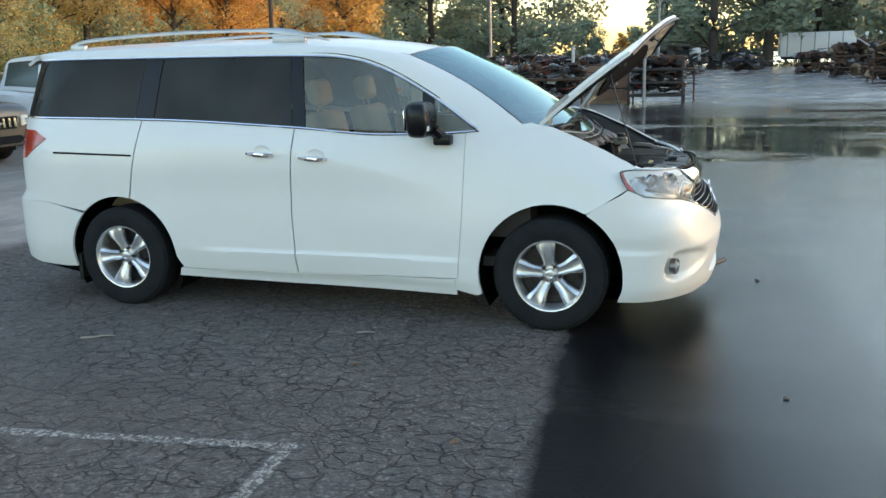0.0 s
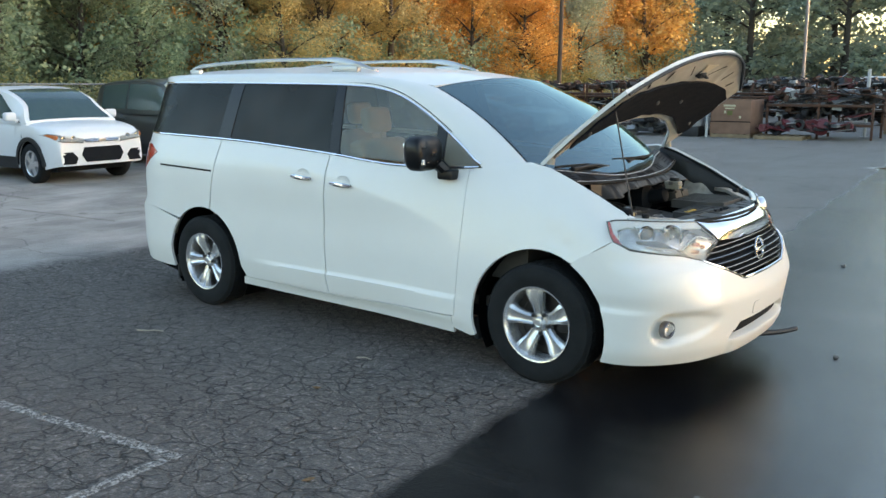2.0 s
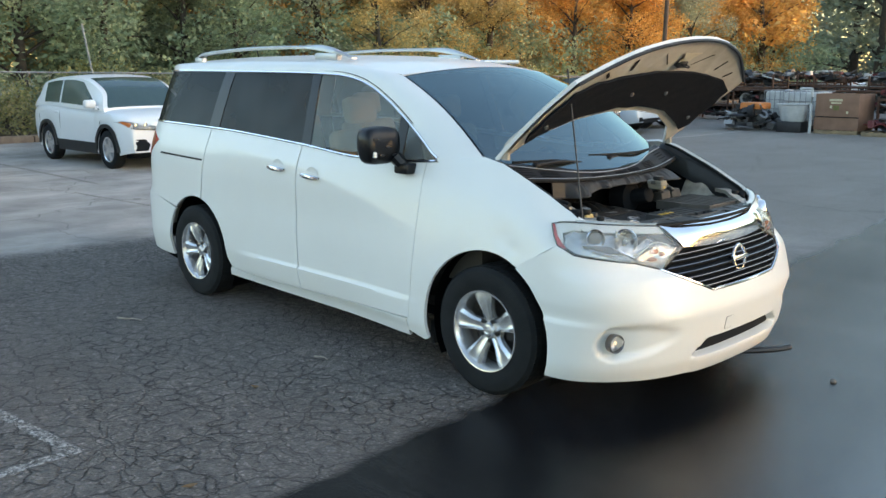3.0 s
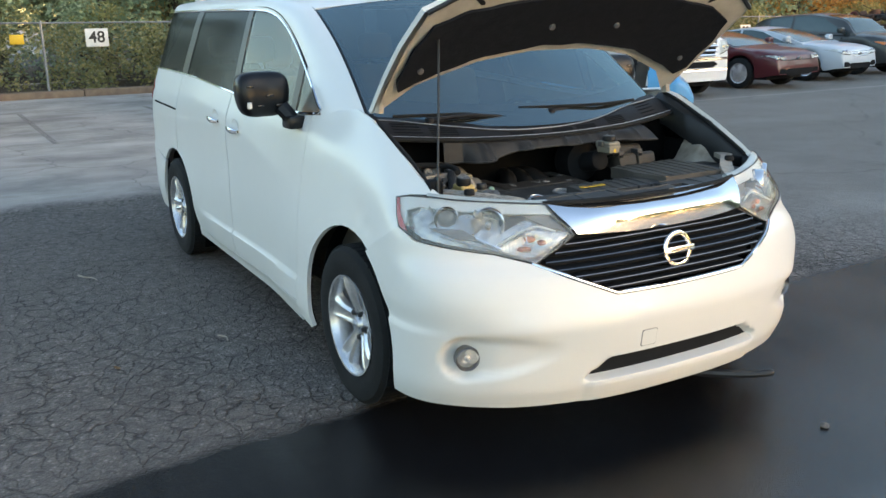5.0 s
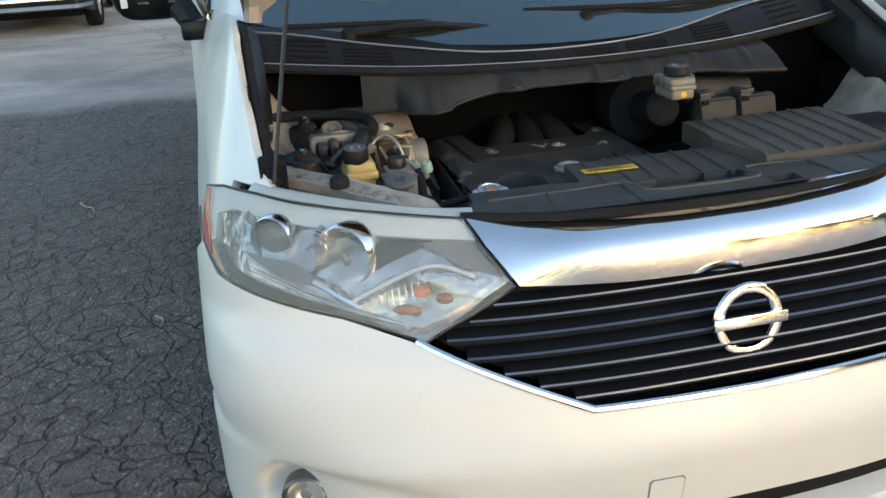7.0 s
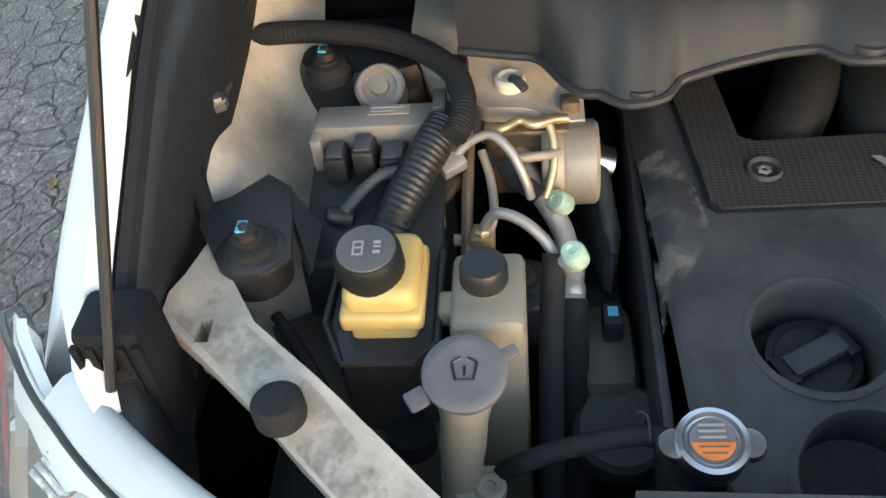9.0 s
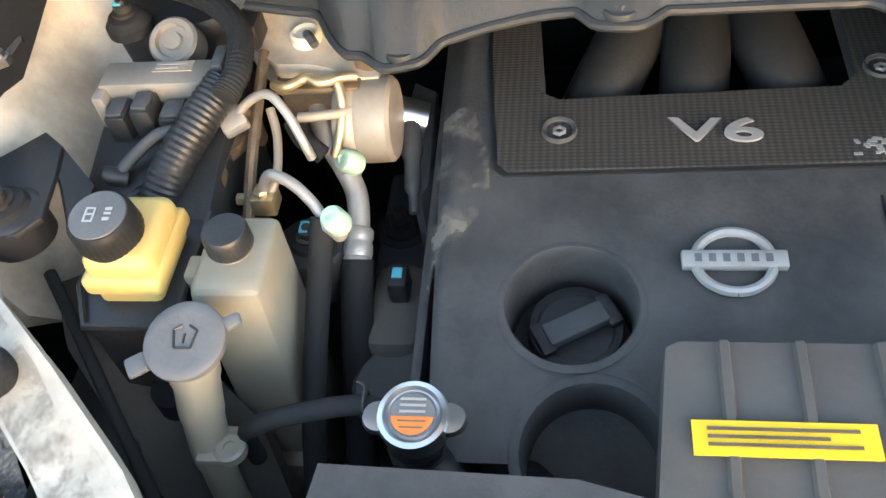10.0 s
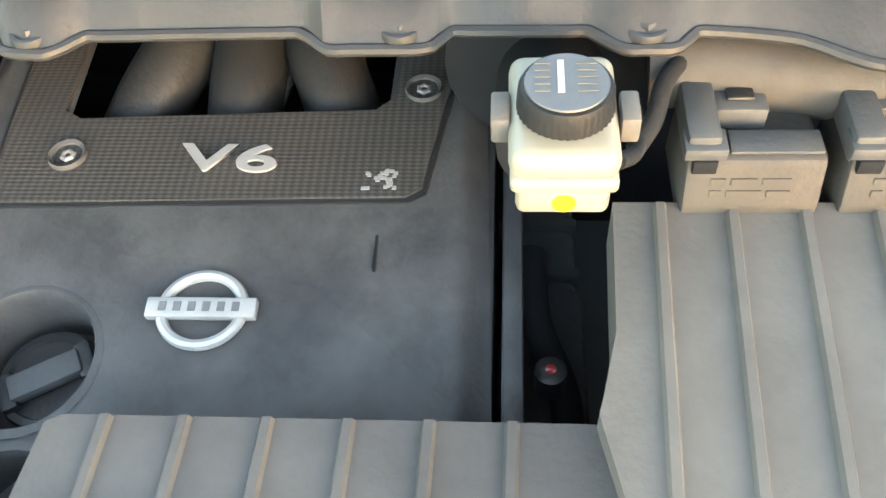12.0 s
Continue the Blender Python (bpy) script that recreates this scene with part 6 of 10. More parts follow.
def insert_material():
    mt = material("knurled_plastic", (0.033, 0.033, 0.034), 0.55, 0, 9, (0.056, 0.0545, 0.053))
    nt = mt.node_tree
    N, L = nt.nodes.new, nt.links.new
    tc, sp = N("ShaderNodeTexCoord"), N("ShaderNodeSeparateXYZ")
    L(tc.outputs["Object"], sp.inputs[0])

    def op(kind, a, b):
        m = N("ShaderNodeMath")
        m.operation = kind
        for i, q in enumerate((a, b)):
            if isinstance(q, (int, float)):
                m.inputs[i].default_value = q
            elif q is not None:
                L(q, m.inputs[i])
        return m.outputs[0]

    u, v = op("MULTIPLY", sp.outputs["X"], 720.0), op("MULTIPLY", sp.outputs["Y"], 430.0)
    h = op("MULTIPLY", op("SINE", op("ADD", u, v), None), op("SINE", op("SUBTRACT", v, u), None))
    bp = N("ShaderNodeBump")
    bp.inputs["Strength"].default_value, bp.inputs["Distance"].default_value = 0.28, 0.0012
    L(h, bp.inputs["Height"])
    L(bp.outputs[0], nt.nodes["Principled BSDF"].inputs["Normal"])
    # relief shading painted into the colour: knurl pits darker, peaks paler
    mx = N("ShaderNodeMix")
    mx.data_type = "RGBA"
    mr = N("ShaderNodeMapRange")
    mr.inputs["From Min"].default_value, mr.inputs["From Max"].default_value = -0.2, 0.5
    L(h, mr.inputs["Value"])
    L(mr.outputs[0], mx.inputs["Factor"])
    mx.inputs[6].default_value, mx.inputs[7].default_value = (0.024, 0.023, 0.022, 1), (0.055, 0.051, 0.047, 1)
    L(mx.outputs[2], nt.nodes["Principled BSDF"].inputs["Base Color"])
    return mt


INS = [(2.985, -0.292), (3.05, -0.290), (3.212, -0.276), (3.222, -0.266), (3.216, 0.088), (3.207, 0.102), (3.05, 0.128), (2.985, 0.13), (2.985, 0.078), (3.10, 0.072), (3.117, 0.055), (3.126, -0.218), (3.115, -0.236), (2.985, -0.246)]
bm = skin(INS, 0.02, lambda x, y: on_cover(x, y, 0.005), (3.1, -0.1, 0.3), 0.006)
bay("cover_insert", bm, insert_material(), "knurled dark insert round the intake opening", cover)
bm = skin([(x + (0.004 if x > 3.1 else 0), y + (0.004 if y > -0.08 else -0.004)) for x, y in INS[:8]] + [(2.985, 0.10), (3.20, 0.075), (3.20, -0.26), (2.985, -0.27)], 0.02, lambda x, y: on_cover(x, y, 0.0025), (3.1, -0.1, 0.3), 0.004)
bay("insert_rim", bm, M_BLACK, "", cover)
for x, y in ((3.171, -0.217), (3.091, 0.097)):
    w = cup("bolt_well", x, y, cover_z(x) + 0.006, [(0.018, -0.003), (0.0165, 0.003), (0.0135, 0.001), (0.012, -0.006), (0, -0.006)], M_COVER, "", cover, 24)
    cup("bolt", x, y, cover_z(x) + 0.001, [(0.0075, -0.004), (0.0075, 0.004), (0.0060, 0.006), (0.0035, 0.006), (0.003, 0.003), (0, 0.003)], M_ALU, "steel bolt", w, 6)
for i, y in enumerate((-0.17, -0.075, 0.02)):
    tube("intake_pipe", [(2.94, -0.118 + 0.046 * i, 0.905), (3.03, -0.145 + 0.070 * i, 0.900), (3.11, -0.188 + 0.108 * i, 0.850), (3.17, -0.205 + 0.125 * i, 0.78)], 0.036, M_CAPBLACK, "dusty intake runner", None, 16)
for y in (-0.125, -0.03):
    tube("rib", [(2.96, y, 0.875), (3.13, y - 0.03, 0.862)], 0.006, M_COVER, "", cover)
# dark block added below the intake runners to stand in for shade
block("intake_shade_block", 2.96, 3.16, -0.24, 0.075, 0.70, 0.80, M_DARK, 0.0)
lettering("lettering", "V6", 0.041, 0.0012, M_LETTER, pose(3.178, -0.068 - VAN_Y, cover_z(3.178) + 0.0075, 0, 2, 90) @ Matrix.Diagonal((1.93, 1.07, 1, 1)), cover, 0.0006)
for k in range(26):
    r_ = random.Random(k)
    x, y = 3.198 + r_.uniform(-0.011, 0.011), 0.066 + r_.uniform(-0.014, 0.014)
    if k == 0:
        bm = bmesh.new()
    box(bm, x - 0.0015, x + 0.0015, y - 0.0018, y + 0.0018, cover_z(x) + 0.004, cover_z(x) + 0.0062)
bay("worn_patch", bm, M_LETTER, "worn-off print", cover)
# ring badge on the cover
bm = bmesh.new()
m = pose(3.322, -0.066, cover_z(3.322) + 0.004, 0, 6, 0)
rod(bm, [(0.0308 * math.cos(a), 0.0327 * math.sin(a), 0.0) for a in [2 * math.pi * k / 48 for k in range(49)]], 0.0047, 8, False)
box(bm, -0.0088, 0.0088, -0.0445, 0.0445, -0.003, 0.006, 0.002)
bmesh.ops.transform(bm, matrix=m, verts=bm.verts[:])
badge = bay("cover_badge", bm, M_LETTER, "silver ring badge with a bar", cover)
for k in range(6):
    block("letter_bar", -0.004, 0.004, -0.0335 + 0.0118 * k, -0.0275 + 0.0118 * k, 0.006, 0.0068, M_GREYCAP, 0, "", badge, m)
block("cover_slot", 3.235, 3.285, 0.066, 0.0685, 0.876, 0.890, M_DARK, 0.0, "", cover, None)

def smear(name, colour, line, seed, label, fill=0.6, place=on_cover, parent=None):
    """A dried smear on a surface, ragged at its rim."""
    mt = material("dried_dust", colour, 0.85, 0, 60, tuple(c * 0.7 for c in colour))
    nt = mt.node_tree
    tc, nz, mr = nt.nodes.new("ShaderNodeTexCoord"), nt.nodes.new("ShaderNodeTexNoise"), nt.nodes.new("ShaderNodeMapRange")
    nz.inputs["Scale"].default_value, nz.inputs["Detail"].default_value, nz.inputs["Roughness"].default_value = 26 + seed, 7, 0.7
    nt.links.new(tc.outputs["Object"], nz.inputs["Vector"])
    mr.inputs["From Min"].default_value, mr.inputs["From Max"].default_value, mr.inputs["To Max"].default_value = 0.46, 0.58, fill
    nt.links.new(nz.outputs["Fac"], mr.inputs["Value"])
    nt.links.new(mr.outputs[0], nt.nodes["Principled BSDF"].inputs["Alpha"])
    bay(name, skin(line, 0.01, lambda x, y: Vector(place(x, y)) + Vector((0, 0, 0.0012)), (3.2, -0.1, 0.3)), mt, label, parent or cover)


smear("dust_smear", (0.19, 0.17, 0.145), [(3.13, -0.338), (3.13, -0.305), (3.20, -0.285), (3.24, -0.282), (3.27, -0.292), (3.31, -0.318), (3.35, -0.336)], 0, "dried dust smear on the plastic", 0.85)
smear("dust_smear", (0.10, 0.095, 0.085), [(3.225, -0.25), (3.225, 0.14), (3.30, 0.15), (3.40, 0.14), (3.30, 0.02), (3.27, -0.15)], 5, "faint dust on the plastic", 0.12)
block("cover_flange", 3.03, 3.43, 0.170, 0.187, 0.70, 0.868, M_COVER, 0.004, "", cover)

# ribbed air duct and air-cleaner lid
def duct_panel(name, line, top, ribs, label, mt):
    bm = skin(line, 0.02, lambda x, y: (x, y, top(x)), (3.5, 0.2, 0.3), 0.05)
    ob = bay(name, bm, mt, label)
    for x0, y0, x1, y1 in ribs:
        bm = bmesh.new()
        n = 8
        rows = []
        for k in range(n + 1):
            x, y = lerp(x0, x1, k / n), lerp(y0, y1, k / n)
            z = top(x)
            rows.append([bm.verts.new((x, y + dy, z + dz)) for dy, dz in ((-0.0055, -0.001), (-0.003, 0.0045), (0.003, 0.0045), (0.0055, -0.001))])
        for a, b in zip(rows, rows[1:]):
            for i in range(3):
                bm.faces.new((a[i], a[i + 1], b[i + 1], b[i]))
        bm.faces.new(rows[0]), bm.faces.new(rows[-1])
        bmesh.ops.recalc_face_normals(bm, faces=bm.faces[:])
        bay("rib", bm, mt, "", ob)
    return ob


flat = curve_of([(3.43, 0.930), (3.5, 0.931), (3.62, 0.925)])
duct = duct_panel("air_duct", [(3.437, -0.125), (3.443, -0.135), (3.60, -0.150), (3.60, 0.278), (3.437, 0.245)], flat, [(3.438, y, 3.60, y - 0.004) for y in (-0.093, -0.039, 0.017, 0.071, 0.124, 0.178)], "dusty ribbed grey plastic air duct", M_DUCT)
lid_z = curve_of([(3.26, 0.948), (3.45, 0.95), (3.62, 0.948)])
lid = duct_panel("air_cleaner_lid", [(3.265, 0.252), (3.265, 0.64), (3.60, 0.60), (3.60, 0.268), (3.44, 0.232), (3.425, 0.236), (3.378, 0.247)], lid_z, [(3.268, 0.286 + 0.052 * k, 3.595, 0.268 + 0.049 * k) for k in range(7)], "dusty ribbed grey air-cleaner lid", M_GREYPLASTIC)
bm = skin([(3.506, -0.122), (3.506, 0.000), (3.532, 0.000), (3.532, -0.122)], 0.03, lambda x, y: (x, y, flat(x) + 0.0052), (3.5, 0.2, 0.3), 0.002)
lab = bay("yellow_label", bm, M_LABEL_YELLOW, "yellow warning label", duct)
for k in range(3):
    block("text_bar", 3.511 + 0.006 * k, 3.5135 + 0.006 * k, -0.112, -0.012 - 0.02 * (k % 2), flat(3.51) + 0.0052, flat(3.51) + 0.0058, M_BROWNMETAL, 0, "", lab)
block("engine_casting", 3.18, 3.43, 0.170, 0.250, 0.56, 0.72, M_COVER, 0.012, "dusty engine casting deep in the bay")
tube("heater_hose", [(3.20, 0.195, 0.80), (3.27, 0.20, 0.79), (3.33, 0.225, 0.76), (3.40, 0.23, 0.70)], 0.014, M_RUBBER, "black hose deep in the bay")
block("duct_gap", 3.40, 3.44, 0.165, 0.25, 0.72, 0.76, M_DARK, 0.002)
cup("pink_plug", 3.345, 0.209, 0.83, [(0.013, -0.02), (0.013, 0.006), (0.010, 0.008), (0, 0.008)], M_BLACK, "black plug with a pink dot", None, 16)
cup("dot", 3.345, 0.209, 0.8385, [(0.0045, 0.0), (0, 0.0006)], M_RED, "pink paint dot", None, 10)

# radiator cover behind the chrome strip
def on_radcover(x, y):
    return (x, y, 0.928 + 0.010 * smooth(3.60, 3.64, x) - 0.012 * smooth(3.72, 3.80, x) - 0.02 * smooth(0.2, 0.55, abs(y - 0.05)) * smooth(3.6, 3.8, x))


RAD = [(3.545, -0.385), (3.60, -0.392), (3.70, -0.432), (3.755, -0.30), (3.785, -0.1), (3.79, 0.05), (3.785, 0.20), (3.755, 0.40), (3.70, 0.53), (3.62, 0.60), (3.575, 0.58), (3.57, 0.20), (3.575, -0.10), (3.55, -0.2)]
bm = skin(RAD, 0.014, on_radcover, (3.5, 0.1, 0.3), 0.02, 0.014, lambda x, y: abs((x - 3.645) / 0.04) ** 3 + abs((y - 0.06) / 0.125) ** 3 < 1 or (3.70 < x < 3.735 and 0.19 < y < 0.26))
rad = bay("radiator_cover", bm, M_COVER, "dark plastic cover over the radiator")
block("duct_mouth", 3.59, 3.70, -0.08, 0.30, 0.86, 0.875, M_GREYPLASTIC, 0.004)
for y in (-0.25, -0.09, 0.34, 0.46):
    tube("rib", [(3.64, y, on_radcover(3.64, y)[2] + 0.002), (3.755 - abs(y - 0.05) * 0.08, y * 1.04, on_radcover(3.755, y)[2] + 0.003)], 0.004, M_COVER, "", rad, 6)
tube("cover_step", [(3.625, -0.37, 0.935), (3.628, -0.2, 0.936), (3.625, -0.075, 0.936), (3.69, -0.05, 0.938), (3.70, 0.06, 0.938), (3.69, 0.19, 0.938), (3.62, 0.21, 0.936), (3.615, 0.40, 0.93), (3.60, 0.56, 0.925)], 0.004, M_GREYPLASTIC, "", rad, 6)
tube("front_seal", [(3.70, -0.445, 0.938), (3.762, -0.30, 0.940), (3.795, -0.1, 0.940), (3.80, 0.05, 0.940), (3.795, 0.20, 0.940), (3.762, 0.40, 0.940), (3.70, 0.545, 0.938)], 0.009, M_RUBBER, "rubber seal behind the chrome strip", None, 8)
# radiator cap
rc = pose(3.496, -0.323, 0.905, 0, 8, 0)
bm = bmesh.new()
lathe(bm, [(0.0, 0.013), (0.019, 0.012), (0.021, 0.010), (0.023, 0.014), (0.027, 0.013), (0.0285, 0.006), (0.027, -0.01)], 32, rc)
for sg in (-1, 1):
    lathe(bm, [(0.0, 0.009), (0.012, 0.008), (0.0135, 0.002), (0.012, -0.002)], 16, rc @ pose(0.0, sg * 0.0275, 0))
bmesh.ops.recalc_face_normals(bm, faces=bm.faces[:])
cap = bay("radiator_cap", bm, M_SATIN, "bright metal radiator cap")
cup("print_disc", 0, 0, 0, [(0.0175, 0.0120), (0.0170, 0.0134), (0, 0.0136)], M_GREYCAP, "grey printed disc", cap, 28, rc)
bm = bmesh.new()
prism(bm, [(0.0165 * math.cos(a), 0.0165 * math.sin(a)) for a in [lerp(-1.45, 1.45, k / 14) for k in range(15)]], 0.0134, 0.0141, rc)
bay("orange_print", bm, M_AMBER, "orange warning print", cap)
for k in range(3):
    block("text_bar", -0.013 + 0.005 * k, -0.0112 + 0.005 * k, -0.010, 0.010, 0.0134, 0.0142, M_LETTER, 0, "", cap, rc)
for k in range(2):
    block("text_bar", 0.005 + 0.005 * k, 0.0062 + 0.005 * k, -0.011 + 0.002 * k, 0.011 - 0.002 * k, 0.0140, 0.0146, M_BROWNMETAL, 0, "", cap, rc)
tube("radiator_neck", [(3.496, -0.323, 0.90), (3.50, -0.323, 0.84), (3.56, -0.25, 0.80)], 0.024, M_BLACK, "")
tube("overflow_hose", [(3.488, -0.340, 0.895), (3.478, -0.370, 0.895), (3.484, -0.430, 0.886), (3.487, -0.462, 0.872), (3.475, -0.485, 0.83), (3.47, -0.49, 0.78)], 0.0085, M_RUBBER, "thin black overflow hose")
bm = bmesh.new()
rod(bm, [(3.477 + 0.0105 * math.cos(a) - 0.001, -0.366, 0.895 + 0.0105 * math.sin(a)) for a in [2 * math.pi * k / 16 for k in range(17)]], 0.0016, 5, False)
rod(bm, bend([(3.472, -0.366, 0.904), (3.466, -0.368, 0.906), (3.463, -0.374, 0.905)], 4), 0.0014, 5)
bay("hose_clip", bm, M_DISC, "spring hose clip")
tube("radiator_hose", [(3.58, -0.27, 0.84), (3.52, -0.24, 0.80), (3.46, -0.26, 0.74)], 0.03, M_RUBBER, "black radiator hose", None, 14)

# reservoirs
tank = side_prism("expansion_tank", [(3.318, 0.944), (3.398, 0.944), (3.405, 0.936), (3.432, 0.60), (3.318, 0.60)], -0.523, -0.459, M_RESERVOIR, 0.008, "dirty white plastic tank with black cap")
cup("tank_neck", 3.356, -0.494, 0.944, [(0.019, -0.006), (0.019, 0.008), (0.016, 0.010), (0, 0.010)], M_RESERVOIR, "", tank)
bm = bmesh.new()
fluted(bm, [(0.0, 0.0250), (0.010, 0.0250), (0.0185, 0.0240), (0.0203, 0.021), (0.0206, 0.005), (0.0195, 0.002)], 30, 0.0204, pose(3.356, -0.494, 0.944))
bmesh.ops.recalc_face_normals(bm, faces=bm.faces[:])
bay("tank_cap", bm, M_BLACK, "black screw cap", tank)
block("tank_ledge", 3.358, 3.384, -0.534, -0.518, 0.918, 0.938, M_RESERVOIR, 0.004, "", tank)
block("tank_step", 3.395, 3.440, -0.524, -0.458, 0.60, 0.70, M_RESERVOIR, 0.006, "", tank)
wm = pose(3.452, -0.508, 0.942, 0, 12, 0)
wash = tube("washer_filler", [(3.452, -0.508, 0.936), (3.462, -0.511, 0.90), (3.474, -0.515, 0.86), (3.488, -0.518, 0.80), (3.50, -0.52, 0.70)], [0.0215] * 6 + [0.0195] * 6 + [0.0180] * 6 + [0.0155] * 7, M_RESERVOIR, "white filler neck of the washer bottle", None, 18)
bm = bmesh.new()
lathe(bm, [(0.0, 0.0045), (0.009, 0.0045), (0.024, 0.006), (0.031, 0.0062), (0.0338, 0.004), (0.0342, 0.0), (0.032, -0.006), (0.026, -0.008)], 40, wm)
tabs = [pose(0.020, -0.036, 0, 0, 0, -60), pose(-0.017, 0.033, 0, 0, 0, 118)]
for m_, w_ in zip(tabs, (0.009, 0.006)):
    box(bm, -0.008, 0.010, -w_, w_, -0.004, 0.003, 0.003, wm @ m_)
bmesh.ops.recalc_face_normals(bm, faces=bm.faces[:])
wc = bay("washer_cap", bm, M_GREYCAP, "dusty grey washer cap", wash)
for x0_, y0_, x1_, y1_ in ((0.007, -0.007, 0.007, 0.007), (0.007, -0.007, -0.008, -0.010), (0.007, 0.007, -0.008, 0.010), (-0.008, -0.010, -0.012, -0.003), (-0.008, 0.010, -0.012, 0.003), (-0.005, 0.0, 0.003, 0.0)):
    p, q = (wm @ Vector((x0_, y0_, 0.0049))), (wm @ Vector((x1_, y1_, 0.0052)))
    tube("cap_mark", [p, q], 0.0011, M_BLACK, "", wc, 6, 2)
bm = bmesh.new()
box(bm, 3.470, 3.505, -0.522, -0.486, 0.832, 0.840, 0.003)
lathe(bm, [(0.014, -0.005), (0.014, 0.004), (0.011, 0.006), (0.0055, 0.005), (0.0055, -0.006)], 22, pose(3.492, -0.493, 0.838))
bmesh.ops.recalc_face_normals(bm, faces=bm.faces[:])
bay("filler_bracket", bm, M_RESERVOIR, "", wash)
block("rib", 3.466, 3.478, -0.5205, -0.5085, 0.845, 0.860, M_RESERVOIR, 0.003, "", wash)
# yellow fluid reservoir: a rounded top, a lip round its foot and a dark tray below
bm = bmesh.new()
box(bm, 3.318, 3.398, -0.611, -0.546, 0.945, 0.976, 0.013, None, 4)
box(bm, 3.316, 3.404, -0.614, -0.543, 0.936, 0.956, 0.006, None, 3)
box(bm, 3.322, 3.400, -0.607, -0.550, 0.90, 0.94, 0.006, None, 2)
yel = bay("yellow_reservoir", bm, M_YELLOW, "yellow plastic fluid reservoir")
ym = pose(3.368, -0.586, 0.972, 0, 6, 0)
bm = bmesh.new()
fluted(bm, [(0.0, 0.0325), (0.019, 0.0325), (0.0255, 0.0315), (0.0282, 0.027), (0.0287, 0.008), (0.0265, 0.0)], 34, 0.0284, ym)
bmesh.ops.recalc_face_normals(bm, faces=bm.faces[:])
yc = bay("reservoir_cap", bm, M_CAPBLACK, "ribbed black cap with white symbols", yel)
cup("cap_top", 0, 0, 0, [(0.0245, 0.0318), (0.0240, 0.0330), (0, 0.0332)], M_DARKCAP, "dusty slate-grey cap top", yc, 34, ym)
for a, b, w, l in ((-0.007, -0.011, 0.009, 0.0016), (0.006, -0.011, 0.009, 0.0016), (-0.007, -0.011, 0.0016, 0.014), (-0.007, -0.0036, 0.0016, 0.014), (-0.001, -0.009, 0.005, 0.0016), (-0.007, 0.006, 0.006, 0.003), (-0.002, 0.006, 0.006, 0.002), (0.003, 0.006, 0.006, 0.003)):
    block("symbol_bar", a, a + l, b, b + w, 0.0330, 0.0338, M_LETTER, 0, "", yc, ym)
bm = bmesh.new()
prism(bm, [(3.30, -0.625), (3.385, -0.630), (3.425, -0.612), (3.425, -0.552), (3.405, -0.536), (3.30, -0.536)], 0.82, 0.925, None, 0.006)
bay("reservoir_tray", bm, M_BLACK, "black tray under the yellow reservoir")
bm = bmesh.new()
rod(bm, [(3.30, -0.627, 0.927), (3.385, -0.632, 0.927), (3.427, -0.613, 0.925), (3.427, -0.551, 0.925), (3.406, -0.534, 0.926), (3.30, -0.534, 0.927)], 0.0035, 6)
bay("tray_rim", bm, M_BLACK)

# cream body rails and strut towers on both sides
RAIL = [(3.320, -0.738), (3.365, -0.748), (3.385, -0.757), (3.412, -0.758), (3.49, -0.672), (3.571, -0.590), (3.64, -0.53), (3.70, -0.49), (3.69, -0.45), (3.62, -0.475), (3.569, -0.516), (3.49, -0.598), (3.42, -0.676), (3.37, -0.706), (3.335, -0.726)]


def on_rail(x, y):
    e = math.sin(x * 61) * math.sin(y * 53) * 0.0015
    return (x, y, 0.972 - 0.02 * smooth(3.42, 3.6, x) - 0.05 * smooth(3.6, 3.72, x) + e)


for sg in (-1, 1):
    hole = (lambda x, y: math.hypot(x - 3.427, y + 0.714) < 0.008)
    bm = skin(RAIL, 0.012, on_rail, (3.45, -0.6, 0.5), 0.022, 0.012, hole)
    if sg > 0:
        for v in bm.verts:
            v.co.y = 0.10 - v.co.y
        bmesh.ops.reverse_faces(bm, faces=bm.faces[:])
    rail_ = bay("body_rail", bm, M_CREAM, "dusty cream-painted body rail")
    if sg < 0:
        smear("dirt_smear", (0.06, 0.054, 0.047), [(3.40, -0.745), (3.41, -0.75), (3.49, -0.665), (3.60, -0.56), (3.60, -0.52), (3.49, -0.61), (3.42, -0.685), (3.38, -0.715)], 21, "dark dirt on the paint", 0.26, on_rail, rail_)
        smear("dirt_smear", (0.10, 0.09, 0.078), [(3.52, -0.635), (3.60, -0.56), (3.68, -0.50), (3.67, -0.47), (3.58, -0.515), (3.51, -0.585)], 8, "dusty dirt on the paint", 0.15, on_rail, rail_)
    y0 = -0.641 if sg < 0 else 0.741
    cup("rubber_buffer", 3.502, y0, 0.962, [(0.020, 0), (0.020, 0.016), (0.016, 0.021), (0, 0.022)], M_RUBBER, "round rubber buffer", rail_, 20)
    # strut tower and inner fender sheet
    back_x, rise = (2.96, 0.10) if sg < 0 else (3.10, 0.0)
    bm = skin([(back_x, -0.80), (3.34, -0.80), (3.36, -0.735), (3.28, -0.66), (3.14, -0.655), (back_x, -0.68)], 0.02,
              lambda x, y: (x, y, 0.905 + 0.11 * smooth(-0.68, -0.78, y) * smooth(3.36, 3.2, x) + rise * smooth(3.10, 3.00, x) - 0.14 * smooth(3.22, 3.34, x) * smooth(-0.78, -0.68, y)), (3.2, -0.7, 0.3), 0.08)
    if sg > 0:
        for v in bm.verts:
            v.co.y = 0.10 - v.co.y
        bmesh.ops.reverse_faces(bm, faces=bm.faces[:])
    bay("strut_tower", bm, M_CREAM, "dusty cream strut tower")
